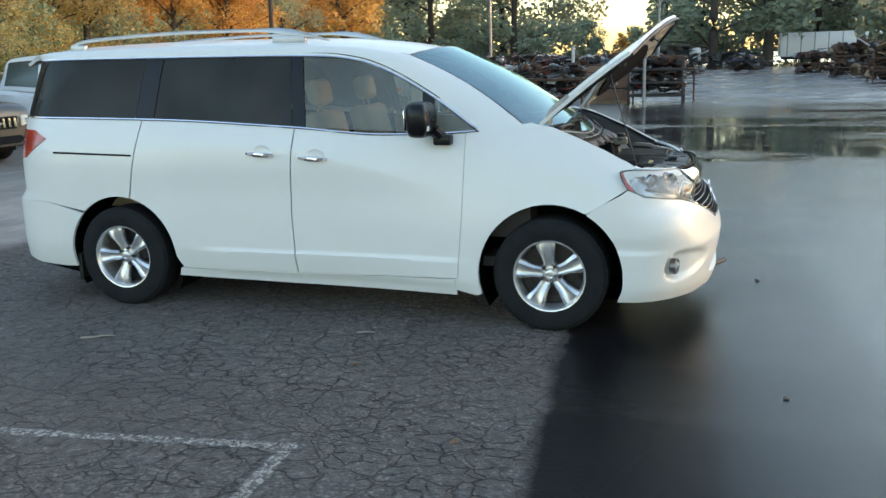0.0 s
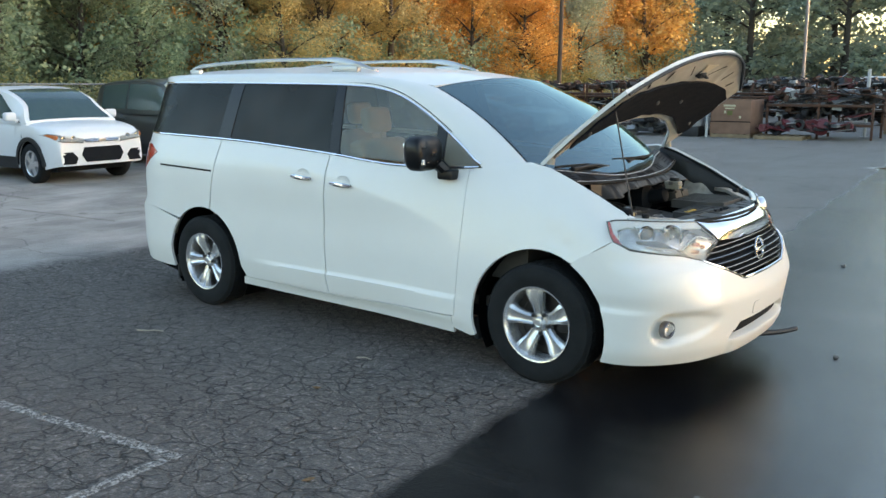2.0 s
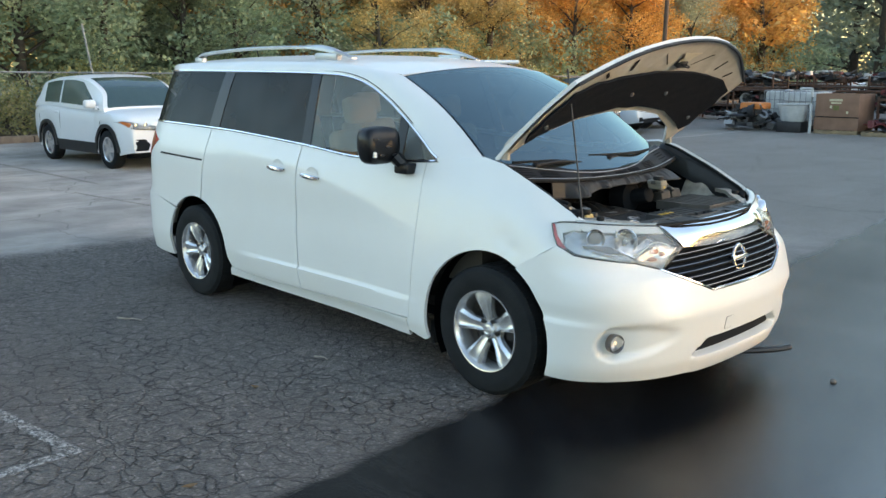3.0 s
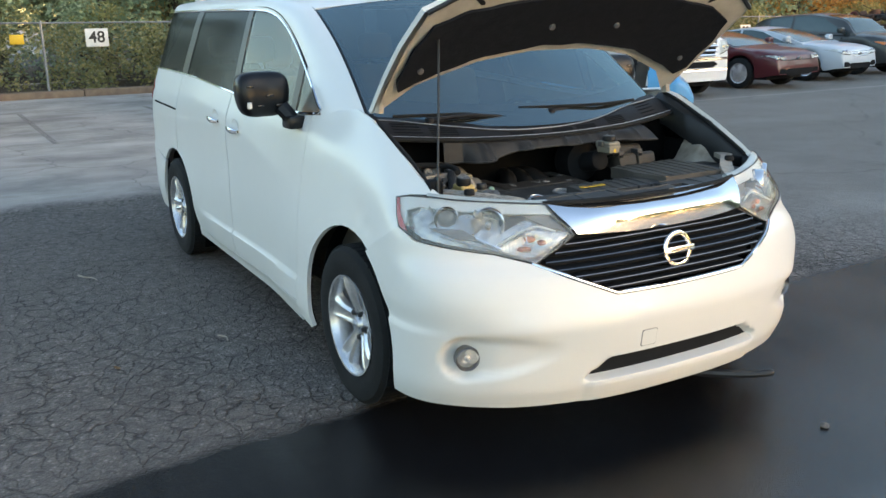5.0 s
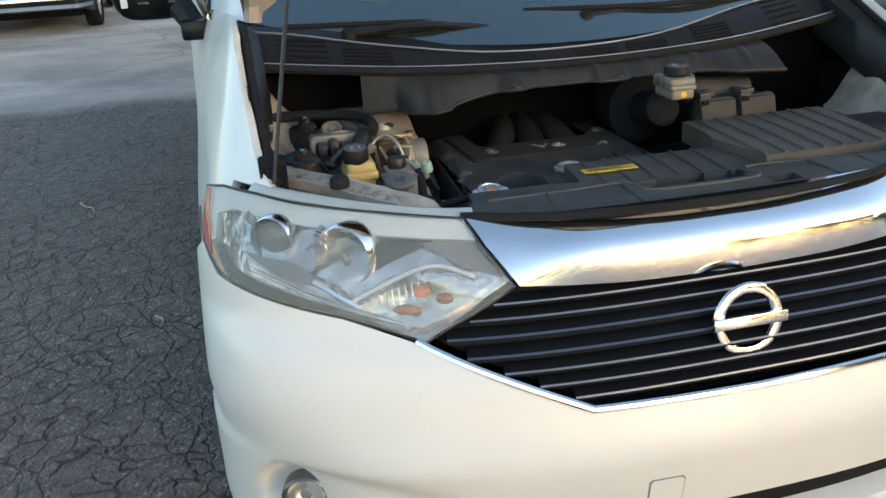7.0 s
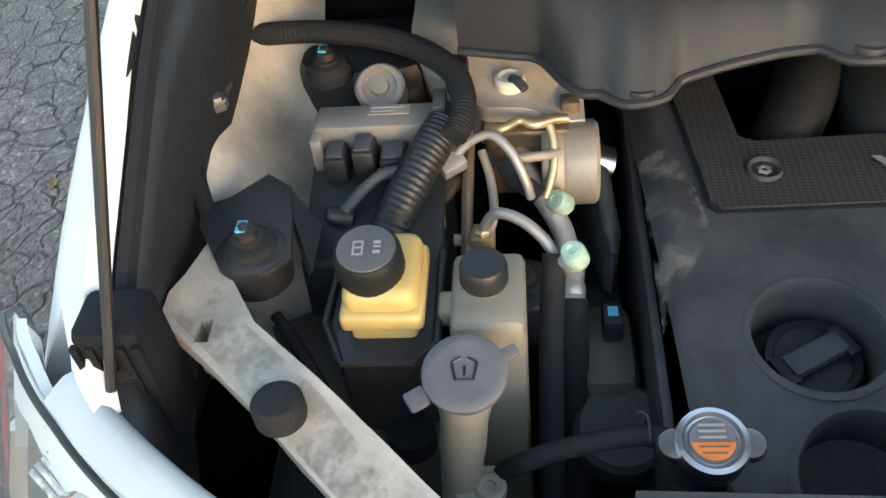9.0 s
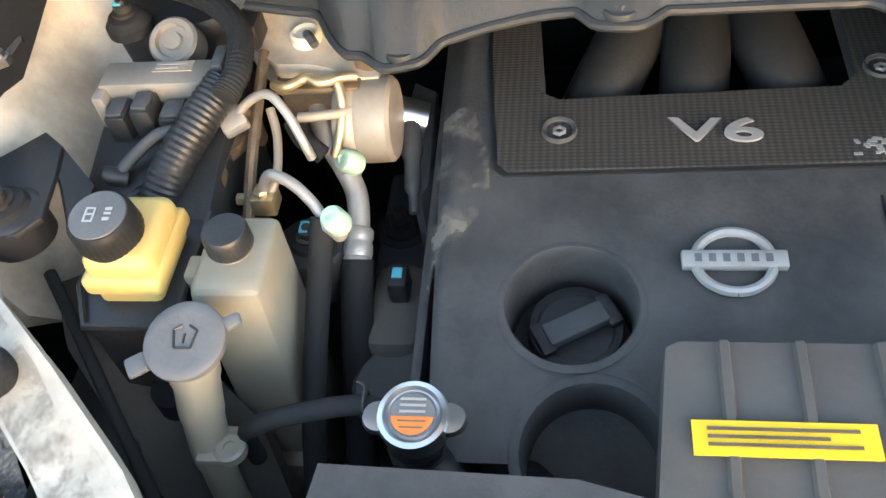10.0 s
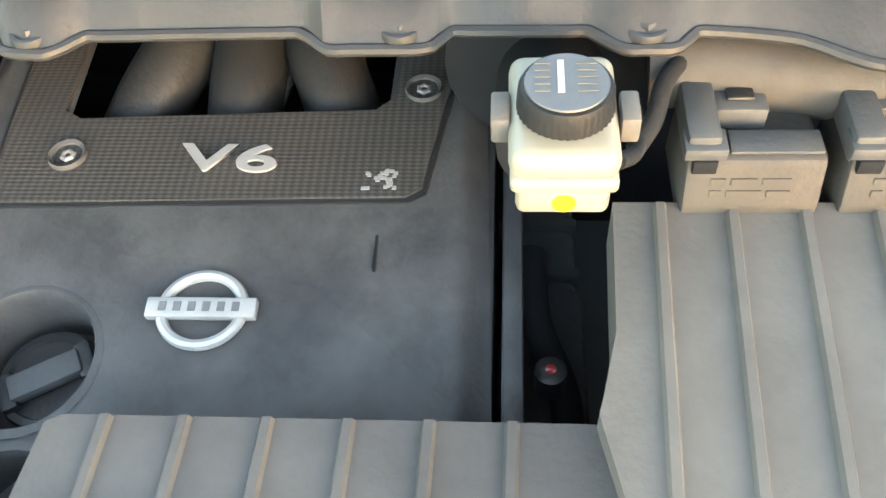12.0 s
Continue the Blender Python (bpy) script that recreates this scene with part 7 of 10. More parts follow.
for x, y, z, r in ((3.344, -0.693, 1.0, 0.020), (3.092, -0.659, 1.012, 0.018), (3.272, -0.462, 0.868, 0.018)):
    wsh = cup("mount_washer", x, y, z - 0.016, [(r * 1.35, -0.012), (r * 1.35, -0.002), (r * 1.1, 0.002), (r * 1.05, 0.006), (r * 0.85, 0.008), (0, 0.008)], M_RUBBER, "black rubber mount washer", None, 26)
    nut = cup("mount_nut", x, y, z - 0.008, [(r * 0.72, 0.0), (r * 0.72, 0.003), (r * 0.5, 0.004), (r * 0.48, 0.011), (r * 0.25, 0.012), (r * 0.24, 0.016), (0, 0.0165)], M_DISC, "dull steel nut with teal paint mark", wsh, 12)
    block("paint_mark", x - 0.009, x + 0.005, y - 0.007, y + 0.002, z + 0.0035, z + 0.0062, M_TEAL, 0.001, "teal paint dab", nut)
bm = bmesh.new()
prism(bm, [(3.283, -0.752), (3.277, -0.726), (3.242, -0.697), (3.262, -0.672), (3.300, -0.664), (3.352, -0.656), (3.372, -0.672), (3.374, -0.700), (3.352, -0.724), (3.310, -0.748)], 0.974, 0.980, None, 0.002)
lathe(bm, [(0.031, -0.03), (0.031, 0.004), (0.026, 0.008), (0.020, 0.008)], 26, pose(3.344, -0.693, 0.976))
bmesh.ops.recalc_face_normals(bm, faces=bm.faces[:])
bay("nut_bracket", bm, M_BLACK, "black plastic bracket")
bm = skin([(3.243, -0.697), (3.262, -0.672), (3.285, -0.645), (3.345, -0.645), (3.300, -0.664)], 0.02, lambda x, y: (x, y, 0.977 - 0.9 * max(0.0, y + 0.675)), (3.29, -0.67, 0.5), 0.006)
bay("angled_bracket", bm, M_BLACK, "black folded bracket")
# engine mount and bracket between the pipes and the engine cover
mount = block("engine_mount", 3.05, 3.36, -0.430, -0.350, 0.60, 0.730, M_SLATEPLASTIC, 0.012, "dusty dark engine mount")
cup("mount_stud", 3.150, -0.402, 0.730, [(0.030, -0.006), (0.030, 0.002), (0.023, 0.004), (0.022, 0.010), (0.014, 0.011), (0.013, 0.022), (0.007, 0.023), (0.006, 0.038), (0, 0.039)], M_DARKSTEELNUT, "dull steel stud with washers", mount, 18)
cup("mount_bolt", 3.235, -0.384, 0.730, [(0.016, -0.004), (0.016, 0.003), (0.011, 0.004), (0.010, 0.014), (0, 0.015)], M_DARKSTEELNUT, "", mount, 6)
block("paint_mark", 3.229, 3.241, -0.390, -0.380, 0.744, 0.7465, M_TEAL, 0.0, "teal paint dab", mount)
for k in range(4):
    block("rib", 3.27 + 0.022 * k, 3.276 + 0.022 * k, -0.432, -0.352, 0.66, 0.738, M_SLATEPLASTIC, 0.002, "", mount)
bm = bmesh.new()
prism(bm, [(3.000, -0.392), (3.020, -0.362), (3.175, -0.356), (3.190, -0.364), (3.182, -0.374), (3.050, -0.396)], 0.74, 0.83, None, 0.006)
bay("tapered_bracket", bm, M_GREYCAP, "dull grey tapered bracket")
side_mass = block("engine_side", 3.00, 3.42, 0.170, 0.250, 0.56, 0.655, M_SLATEPLASTIC, 0.015, "dusty dark side of the engine")
for k in range(5):
    block("rib", 3.05 + 0.07 * k, 3.062 + 0.07 * k, 0.168, 0.252, 0.60, 0.668, M_SLATEPLASTIC, 0.003, "", side_mass)
# control module, relay box and wiring
side_prism("relay_box", [(3.17, 0.955), (3.205, 0.950), (3.31, 0.925), (3.325, 0.80), (3.14, 0.80), (3.14, 0.955)], -0.668, -0.535, M_BLACK, 0.006, "black relay box")
mod = block("control_module", 3.154, 3.190, -0.660, -0.528, 0.955, 0.990, M_MODULE, 0.002, "flat metal control module")
block("module_label", 3.157, 3.172, -0.609, -0.568, 0.989, 0.9912, M_CANBEIGE, 0, "pale printed label", mod)
for k in range(2):
    block("text_bar", 3.160 + 0.006 * k, 3.1625 + 0.006 * k, -0.606, -0.574 - 0.008 * k, 0.9908, 0.9918, M_LETTER, 0, "", mod)
block("module_foot", 3.156, 3.205, -0.664, -0.652, 0.935, 0.986, M_MODULE, 0.003, "", mod)
block("end_plate", 3.150, 3.182, -0.544, -0.531, 0.985, 1.004, M_SLATEPLASTIC, 0.003, "", mod)
for k, (y0, y1, z1) in enumerate(((-0.650, -0.628, 0.975), (-0.622, -0.600, 0.982), (-0.596, -0.570, 0.972))):
    rl = block("relay", 3.190, 3.222, y0, y1, 0.94, z1, M_BLACK, 0.004, "small black relay")
    block("relay_lip", 3.194, 3.218, y0 + 0.003, y1 - 0.003, z1 - 0.001, z1 + 0.003, M_SLATEPLASTIC, 0.001, "", rl)
block("yellow_tag", 3.222, 3.232, -0.598, -0.588, 0.958, 0.964, M_LABEL_YELLOW, 0.001, "small yellow tag")
cup("white_coupling", 3.120, -0.602, 0.985, [(0.026, -0.02), (0.026, 0.006), (0.023, 0.009), (0.018, 0.009), (0.016, 0.004), (0.010, 0.004), (0.009, 0.008), (0, 0.008)], M_MODULE, "round grey coupling", None, 26, pose(0, 0, 0, 0, 32, 0))
cup("bolt_head", 3.181, -0.750, 1.020, [(0.010, -0.006), (0.010, 0.002), (0.0075, 0.003), (0.007, 0.008), (0, 0.009)], M_SATIN, "", None, 6)
block("loom_lug", 3.145, 3.186, -0.758, -0.744, 1.015, 1.021, M_SLATEPLASTIC, 0.002, "grey earth lug")
LOOM = bend([(3.150, -0.755, 1.015), (3.120, -0.766, 1.012), (3.079, -0.768, 1.012), (3.052, -0.752, 1.012), (3.046, -0.715, 1.012), (3.049, -0.665, 1.012), (3.066, -0.605, 1.012), (3.097, -0.556, 1.012), (3.140, -0.522, 1.010), (3.188, -0.513, 1.003), (3.218, -0.522, 0.995)], 18)


def corrugated(name, line, r, label, pitch=2, mt=None):
    """A corrugated conduit: rings that swell and narrow along the line."""
    bm = bmesh.new()
    rod(bm, line, [r * (1.0 if (i // pitch) % 2 else 0.95) for i in range(len(line))], 14)
    return bay(name, bm, mt or M_RUBBER, label, None, 25)


corrugated("wiring_loom", LOOM, 0.0128, "thick black corrugated wiring loom", 1)
corrugated("ribbed_conduit", bend([(3.185, -0.532, 0.985), (3.215, -0.548, 0.975), (3.250, -0.567, 0.958), (3.280, -0.585, 0.935), (3.298, -0.595, 0.905)], 14), 0.0195, "black ribbed conduit", 1, M_BLACK)
cup("grommet", 3.295, -0.600, 0.92, [(0.029, -0.008), (0.029, 0.006), (0.024, 0.010), (0.020, 0.008)], M_BLACK, "round cable grommet", None, 22, pose(0, 0, 0, 20, 30, 0))
tube("wire", [(3.04, -0.74, 1.07), (3.093, -0.75, 1.05), (3.14, -0.778, 1.03), (3.22, -0.772, 1.0), (3.27, -0.755, 0.98), (3.30, -0.74, 0.97)], 0.008, M_RUBBER, "black wire")
tube("grey_wire", [(3.262, -0.628, 0.945), (3.245, -0.612, 0.955), (3.232, -0.590, 0.965), (3.228, -0.560, 0.968), (3.20, -0.535, 0.972)], 0.0062, M_SLATEPLASTIC, "grey wire")
cup("wire_plug", 3.266, -0.634, 0.943, [(0.009, -0.012), (0.009, 0.008), (0.006, 0.012), (0, 0.012)], M_BLACK, "small black plug", None, 12, pose(0, 0, 0, 60, 20, 0))
# brake block, pipes and refrigerant lines
bm = bmesh.new()
box(bm, 3.105, 3.150, -0.498, -0.408, 0.86, 0.945, 0.006)
box(bm, 3.128, 3.158, -0.500, -0.412, 0.944, 0.952, 0.003)
box(bm, 3.112, 3.132, -0.420, -0.400, 0.93, 0.965, 0.004)
abs_ = bay("brake_block", bm, M_BROWNMETAL, "rust-brown hydraulic block")
can = cup("brake_motor", 3.152, -0.402, 0.905, [(0.0, -0.020), (0.040, -0.020), (0.044, -0.016), (0.045, 0.012), (0.043, 0.016), (0.045, 0.020), (0.045, 0.032), (0.040, 0.038), (0, 0.038)], M_CANBEIGE, "beige hydraulic motor can", abs_, 32, pose(0, 0, 0, 90, 0, 0))
for x, y in ((3.118, -0.470), (3.128, -0.440), (3.120, -0.412)):
    cup("pipe_nut", x, y, 0.954, [(0.007, -0.004), (0.007, 0.006), (0.005, 0.009), (0, 0.009)], M_GOLDPIPE, "", abs_, 6)
for pts, mt, r in (([(3.166, -0.494, 0.965), (3.172, -0.478, 0.967), (3.160, -0.462, 0.967), (3.165, -0.446, 0.965), (3.155, -0.428, 0.963), (3.150, -0.414, 0.960)], M_GOLDPIPE, 0.0052),
                   ([(3.158, -0.432, 0.960), (3.172, -0.428, 0.945), (3.192, -0.430, 0.925), (3.205, -0.438, 0.905)], M_GOLDPIPE, 0.0050),
                   ([(3.192, -0.468, 0.945), (3.190, -0.448, 0.945), (3.180, -0.428, 0.94), (3.160, -0.412, 0.935), (3.140, -0.405, 0.932)], M_CANBEIGE, 0.0052),
                   ([(3.200, -0.524, 0.958), (3.196, -0.508, 0.972), (3.198, -0.488, 0.980), (3.212, -0.470, 0.970), (3.225, -0.457, 0.945), (3.228, -0.452, 0.925)], M_ALU, 0.0047),
                   ([(3.178, -0.500, 0.945), (3.200, -0.492, 0.930), (3.235, -0.488, 0.915), (3.255, -0.493, 0.905)], M_CANBEIGE, 0.0045)):
    tube("brake_pipe", pts, r, mt, "thin metal brake pipe", None, 10)
block("pipe_clamp", -0.010, 0.014, -0.013, 0.013, -0.008, 0.008, M_ALU, 0.003, "dull pipe union", None, pose(3.203, -0.530, 0.954, 10, 20, 35))
tube("pipe_sleeve", [(3.186, -0.478, 0.935), (3.200, -0.468, 0.925), (3.212, -0.455, 0.925), (3.218, -0.444, 0.918)], 0.0095, M_RUBBER, "black rubber pipe sleeve", None, 12)
tube("refrigerant_pipe", [(3.105, -0.470, 0.915), (3.150, -0.462, 0.915), (3.180, -0.450, 0.905), (3.203, -0.432, 0.885), (3.222, -0.420, 0.870), (3.245, -0.416, 0.857), (3.262, -0.4155, 0.848)], 0.0112, M_ALU, "bright aluminium refrigerant pipe", None, 14)
cup("pipe_collar", 3.270, -0.4155, 0.844, [(0, -0.018), (0.0125, -0.018), (0.0150, -0.015), (0.0150, -0.007), (0.0140, -0.005), (0.0140, -0.002), (0.0150, 0.0), (0.0150, 0.010), (0.0140, 0.012), (0.0150, 0.014), (0.0150, 0.018), (0.012, 0.020), (0, 0.020)], M_ALU, "crimped collar", None, 20, pose(0, 0, 0, 0, 118, 0))
tube("refrigerant_hose", [(3.282, -0.4155, 0.837), (3.320, -0.416, 0.805), (3.370, -0.415, 0.755), (3.45, -0.412, 0.68), (3.56, -0.405, 0.60)], 0.0165, M_RUBBER, "thick black refrigerant hose", None, 16)
tube("thin_pipe", [(3.258, -0.500, 0.905), (3.256, -0.492, 0.925), (3.262, -0.480, 0.937), (3.272, -0.460, 0.935), (3.284, -0.442, 0.924), (3.293, -0.432, 0.912)], 0.0056, M_ALU, "thin aluminium pipe", None, 12)
tube("thin_hose", [(3.293, -0.432, 0.912), (3.335, -0.436, 0.875), (3.40, -0.439, 0.825), (3.47, -0.440, 0.76), (3.54, -0.432, 0.68)], 0.0115, M_RUBBER, "black hose", None, 14)
for x, y, z, tx, ty in ((3.208, -0.424, 0.900, 30, 30), (3.308, -0.415, 0.925, 15, 15)):
    m_ = pose(0, 0, 0, tx, ty, 0)
    sc = cup("service_cap", x, y, z, [(0.0100, -0.014), (0.0122, -0.010), (0.0118, 0.006), (0.0095, 0.010), (0.005, 0.0105), (0.004, 0.009), (0, 0.009)], M_GREENCAP, "pale green service cap", None, 20, m_)
    cup("valve_stem", x - 0.004, y - 0.004, z - 0.018, [(0.008, -0.010), (0.008, 0.012), (0, 0.012)], M_ALU, "", sc, 14, m_)
bm = bmesh.new()
box(bm, 3.243, 3.268, -0.512, -0.488, 0.885, 0.908, 0.003)
lathe(bm, [(0.008, -0.004), (0.008, 0.014), (0.006, 0.016), (0, 0.016)], 6, pose(3.258, -0.500, 0.898))
lathe(bm, [(0.006, 0), (0.006, 0.018), (0, 0.018)], 8, pose(3.256, -0.510, 0.898, 90, 0, 0))
bmesh.ops.recalc_face_normals(bm, faces=bm.faces[:])
bay("brass_fitting", bm, M_GOLDPIPE, "brass pipe fitting")
bm = bmesh.new()
prism(bm, [(3.175, -0.556), (3.20, -0.562), (3.235, -0.560), (3.262, -0.545), (3.258, -0.534), (3.225, -0.536), (3.20, -0.520), (3.178, -0.524)], 0.918, 0.930, None, 0.002)
box(bm, 3.17, 3.185, -0.56, -0.515, 0.90, 0.95, 0.003)
bay("rusty_bracket", bm, M_BROWNMETAL, "rusty pipe bracket")
tube("black_stay", [(3.12, -0.512, 0.97), (3.16, -0.512, 0.955), (3.22, -0.514, 0.925), (3.27, -0.516, 0.89), (3.31, -0.518, 0.85)], 0.006, M_BROWNMETAL, "dark steel stay", None, 8)
block("black_clip", 3.09, 3.125, -0.535, -0.512, 0.975, 1.005, M_BLACK, 0.005, "black plastic clip")
cup("round_mount", 3.272, -0.463, 0.845, [(0.038, -0.05), (0.038, 0.0), (0.034, 0.006), (0.02, 0.008), (0, 0.008)], M_BLACK, "round black engine mount", None, 28)
cup("throttle_nut", 3.10, -0.382, 0.862, [(0.0, -0.02), (0.020, -0.02), (0.020, 0.012), (0.012, 0.016), (0, 0.016)], M_SATIN, "round metal boss", None, 20, pose(0, 0, 0, 70, 0, 0))
tube("engine_lift_eye", [(3.115, -0.378, 0.86), (3.15, -0.374, 0.852), (3.19, -0.370, 0.84), (3.215, -0.367, 0.83)], [0.012] * 7 + [0.009] * 6 + [0.005] * 6, M_SLATEPLASTIC, "alloy engine bracket", None, 10)
cup("pulley_cover", 3.385, -0.372, 0.76, [(0.0, 0.014), (0.040, 0.014), (0.046, 0.008), (0.046, -0.03)], M_SLATEPLASTIC, "grey pulley cover beside the engine", None, 28, pose(0, 0, 0, 0, 14, 0))
block("hose_bracket", 3.28, 3.31, -0.385, -0.365, 0.80, 0.83, M_BLACK, 0.004, "black clip with a teal mark")
block("teal_mark", 3.288, 3.30, -0.380, -0.370, 0.829, 0.8315, M_TEAL, 0, "teal paint dab")
block("alternator", 3.25, 3.36, -0.41, -0.35, 0.68, 0.80, M_GREYPLASTIC, 0.02, "alloy alternator housing")
block("inner_shield", 3.28, 3.60, -0.70, -0.60, 0.74, 0.80, M_BLACK, 0.02, "black splash shield")
bm = skin([(3.33, -0.705), (3.40, -0.675), (3.50, -0.585), (3.60, -0.50), (3.62, -0.46), (3.50, -0.46), (3.43, -0.50), (3.36, -0.60), (3.31, -0.665)], 0.02, lambda x, y: (x, y, 0.86 - 0.16 * smooth(3.36, 3.60, x) - 0.05 * smooth(-0.62, -0.50, y)), (3.45, -0.6, 0.2), 0.02)
bay("inner_sheet", bm, M_SHEET, "dusty dark inner sheet")
tube("sheet_cable", [(3.35, -0.688, 0.90), (3.40, -0.650, 0.885), (3.47, -0.60, 0.855), (3.55, -0.545, 0.80)], 0.006, M_RUBBER, "thin black cable along the sheet")
cup("dark_grommet", 3.43, -0.565, 0.83, [(0.022, -0.02), (0.022, 0.004), (0.012, 0.006), (0, 0.002)], M_DARK, "round dark grommet", None, 20)

# cowl under the windscreen
cowl_mid = curve_of([(-0.80, 3.01), (-0.6, 3.07), (-0.35, 3.133), (0.03, 3.16), (0.41, 3.133), (0.66, 3.07), (0.86, 3.01)])


def on_cowl(y, q):
    """q 0 at the glass, 1 at the seal."""
    x1 = cowl_mid(y)
    x0 = x1 - 0.15
    z0 = 1.175 + 0.04 * abs((y - 0.03) / 0.8) ** 2
    return (lerp(x0, x1, q), y, lerp(z0, 1.100 + 0.035 * abs((y - 0.03) / 0.8) ** 2, q) + 0.012 * math.sin(math.pi * q))


bm = skin([(-0.78, 0), (0.84, 0), (0.84, 1), (-0.78, 1)], 0.03, on_cowl, (3.0, 0, 0.5), 0.01, 0.2)
def edge_q(y):
    """Where the glass ends on the cowl."""
    return max(0.30, min(0.75, (screen_low(y / 0.8).x + 0.014 - cowl_mid(y) + 0.15) / 0.15))


cowl = bay("cowl", bm, M_COWL, "black plastic cowl below the windscreen")
for y0 in (-0.70, -0.55, -0.20, 0.02, 0.16, 0.36, 0.62):
    e = max(edge_q(y0), edge_q(y0 + 0.115)) + 0.05
    for q in [lerp(e, 0.88, k / 4) for k in range(5)]:
        bm = skin([(y0, q), (y0 + 0.115, q), (y0 + 0.115, q + 0.03), (y0, q + 0.03)], 0.04, lambda y, k: Vector(on_cowl(y, k)) + Vector((0, 0, 0.002)), (3.0, 0, 0.5), 0.003, 0.05)
        bay("grille_slot", bm, M_DARK, "", cowl)
tube("cowl_seal", [(cowl_mid(y) + 0.008, y, 1.100 + 0.035 * abs((y - 0.03) / 0.8) ** 2) for y in [lerp(-0.78, 0.84, k / 16) for k in range(17)]], 0.011, M_RUBBER, "rubber seal along the cowl", None, 8, 2)
# pale tube laid on the seal as its highlight
tube("seal_edge", [(cowl_mid(y) + 0.004, y, 1.111 + 0.035 * abs((y - 0.03) / 0.8) ** 2) for y in [lerp(-0.78, 0.84, k / 16) for k in range(17)]], 0.0018, M_RAIL, "thin bright tube standing in for the seal's highlight", cowl, 6, 2)
tube("cowl_edge", [Vector(on_cowl(y, edge_q(y))) + Vector((0, 0, 0.004)) for y in [lerp(-0.76, 0.82, k / 16) for k in range(17)]], 0.0026, M_RAIL, "", cowl, 6, 2)
lip_x = curve_of([(-0.52, 3.07), (-0.455, 3.107), (-0.42, 3.172), (-0.40, 3.197), (-0.35, 3.200), (-0.30, 3.195), (-0.235, 3.190), (-0.15, 3.203), (0.0, 3.202), (0.297, 3.206), (0.363, 3.213), (0.42, 3.238), (0.55, 3.24)])
EARS = (-0.351, -0.165, 0.100, 0.267)


def front_x(y):
    """The lip of the plate, bulging round each bolt ear."""
    return lip_x(y) + sum(0.019 * smooth(0.036, 0.017, abs(y - (e if e != 0.100 else min(max(y, 0.066), 0.100)))) for e in EARS)


front_z = curve_of([(-0.52, 1.02), (-0.36, 1.026), (-0.27, 1.046), (-0.15, 1.062), (0.3, 1.062), (0.55, 1.05)])


def on_front(y, q):
    """The plate from the seal (0) forward to its lip (1)."""
    x0, z0 = cowl_mid(y) + 0.004, 1.095 + 0.03 * abs((y - 0.03) / 0.8) ** 2
    x1, z1 = max(front_x(y), x0 + 0.01), front_z(y)
    k = (y + 0.5) / 0.137
    ridge = 0.007 * math.exp(-((k - round(k)) / 0.06) ** 2) * math.sin(math.pi * min(1, q))
    return (lerp(x0, x1, q), y, lerp(z0, z1, q) + 0.010 * math.sin(math.pi * q) + ridge)


bm = skin([(-0.52, 0), (0.55, 0), (0.55, 1), (-0.52, 1)], 0.008, on_front, (3.1, 0, 0.5), 0.012, 0.12)
plate = bay("cowl_plate", bm, M_COWLPLATE, "dusty grey plastic plate in front of the cowl")
tube("plate_lip", [Vector(on_front(y, 1.0)) + Vector((0.002, 0, -0.002)) for y in [lerp(-0.52, 0.55, k / 90) for k in range(91)]], 0.0045, M_COWLPLATE, "", plate, 8, 2)
for y in EARS:
    x, z = front_x(y), front_z(y)
    ear = cup("bolt_ear", x - 0.014, y, z + 0.004, [(0.016, -0.006), (0.016, 0.0), (0.0145, 0.003), (0.0115, 0.003), (0.0105, 0.0), (0, 0.0)], M_COWLPLATE, "", plate, 24)
    cup("bolt", x - 0.014, y, z + 0.004, [(0.0078, -0.002), (0.0078, 0.004), (0.006, 0.006), (0.004, 0.004), (0, 0.004)], M_BLACK, "", ear, 6)
block("cowl_sticker", 3.175, 3.186, 0.018, 0.034, 1.0765, 1.0785, M_LETTER, 0.0, "torn white sticker", plate)
bm = skin([(2.96, -0.575), (3.05, -0.575), (3.085, -0.56), (3.140, -0.495), (3.145, -0.43), (3.14, -0.395), (2.96, -0.395)], 0.012, lambda x, y: (x, y, 1.0 - 0.030 * smooth(3.02, 3.13, x) - 0.02 * smooth(-0.46, -0.40, y) ), (3.0, -0.5, 0.5), 0.05)
bay("cowl_cream", bm, M_CREAM, "cream-painted bulkhead edge")
bm = bmesh.new()
prism(bm, [(2.97, -0.70), (3.06, -0.70), (3.085, -0.675), (3.09, -0.60), (3.075, -0.565), (2.97, -0.565)], 0.85, 0.985, None, 0.012)
bay("corner_bracket", bm, M_BLACK, "black plastic bracket in the corner of the bay")
wcl = cup("white_clip", 3.105, -0.470, 0.978, [(0.016, -0.02), (0.016, 0.003), (0.013, 0.005), (0.010, 0.002), (0, 0.002)], M_PAPER, "white plastic clip", None, 20)
tube("clip_pin", [(3.107, -0.468, 0.98), (3.118, -0.462, 0.985), (3.128, -0.455, 0.982)], 0.005, M_SLATEPLASTIC, "", wcl, 8)
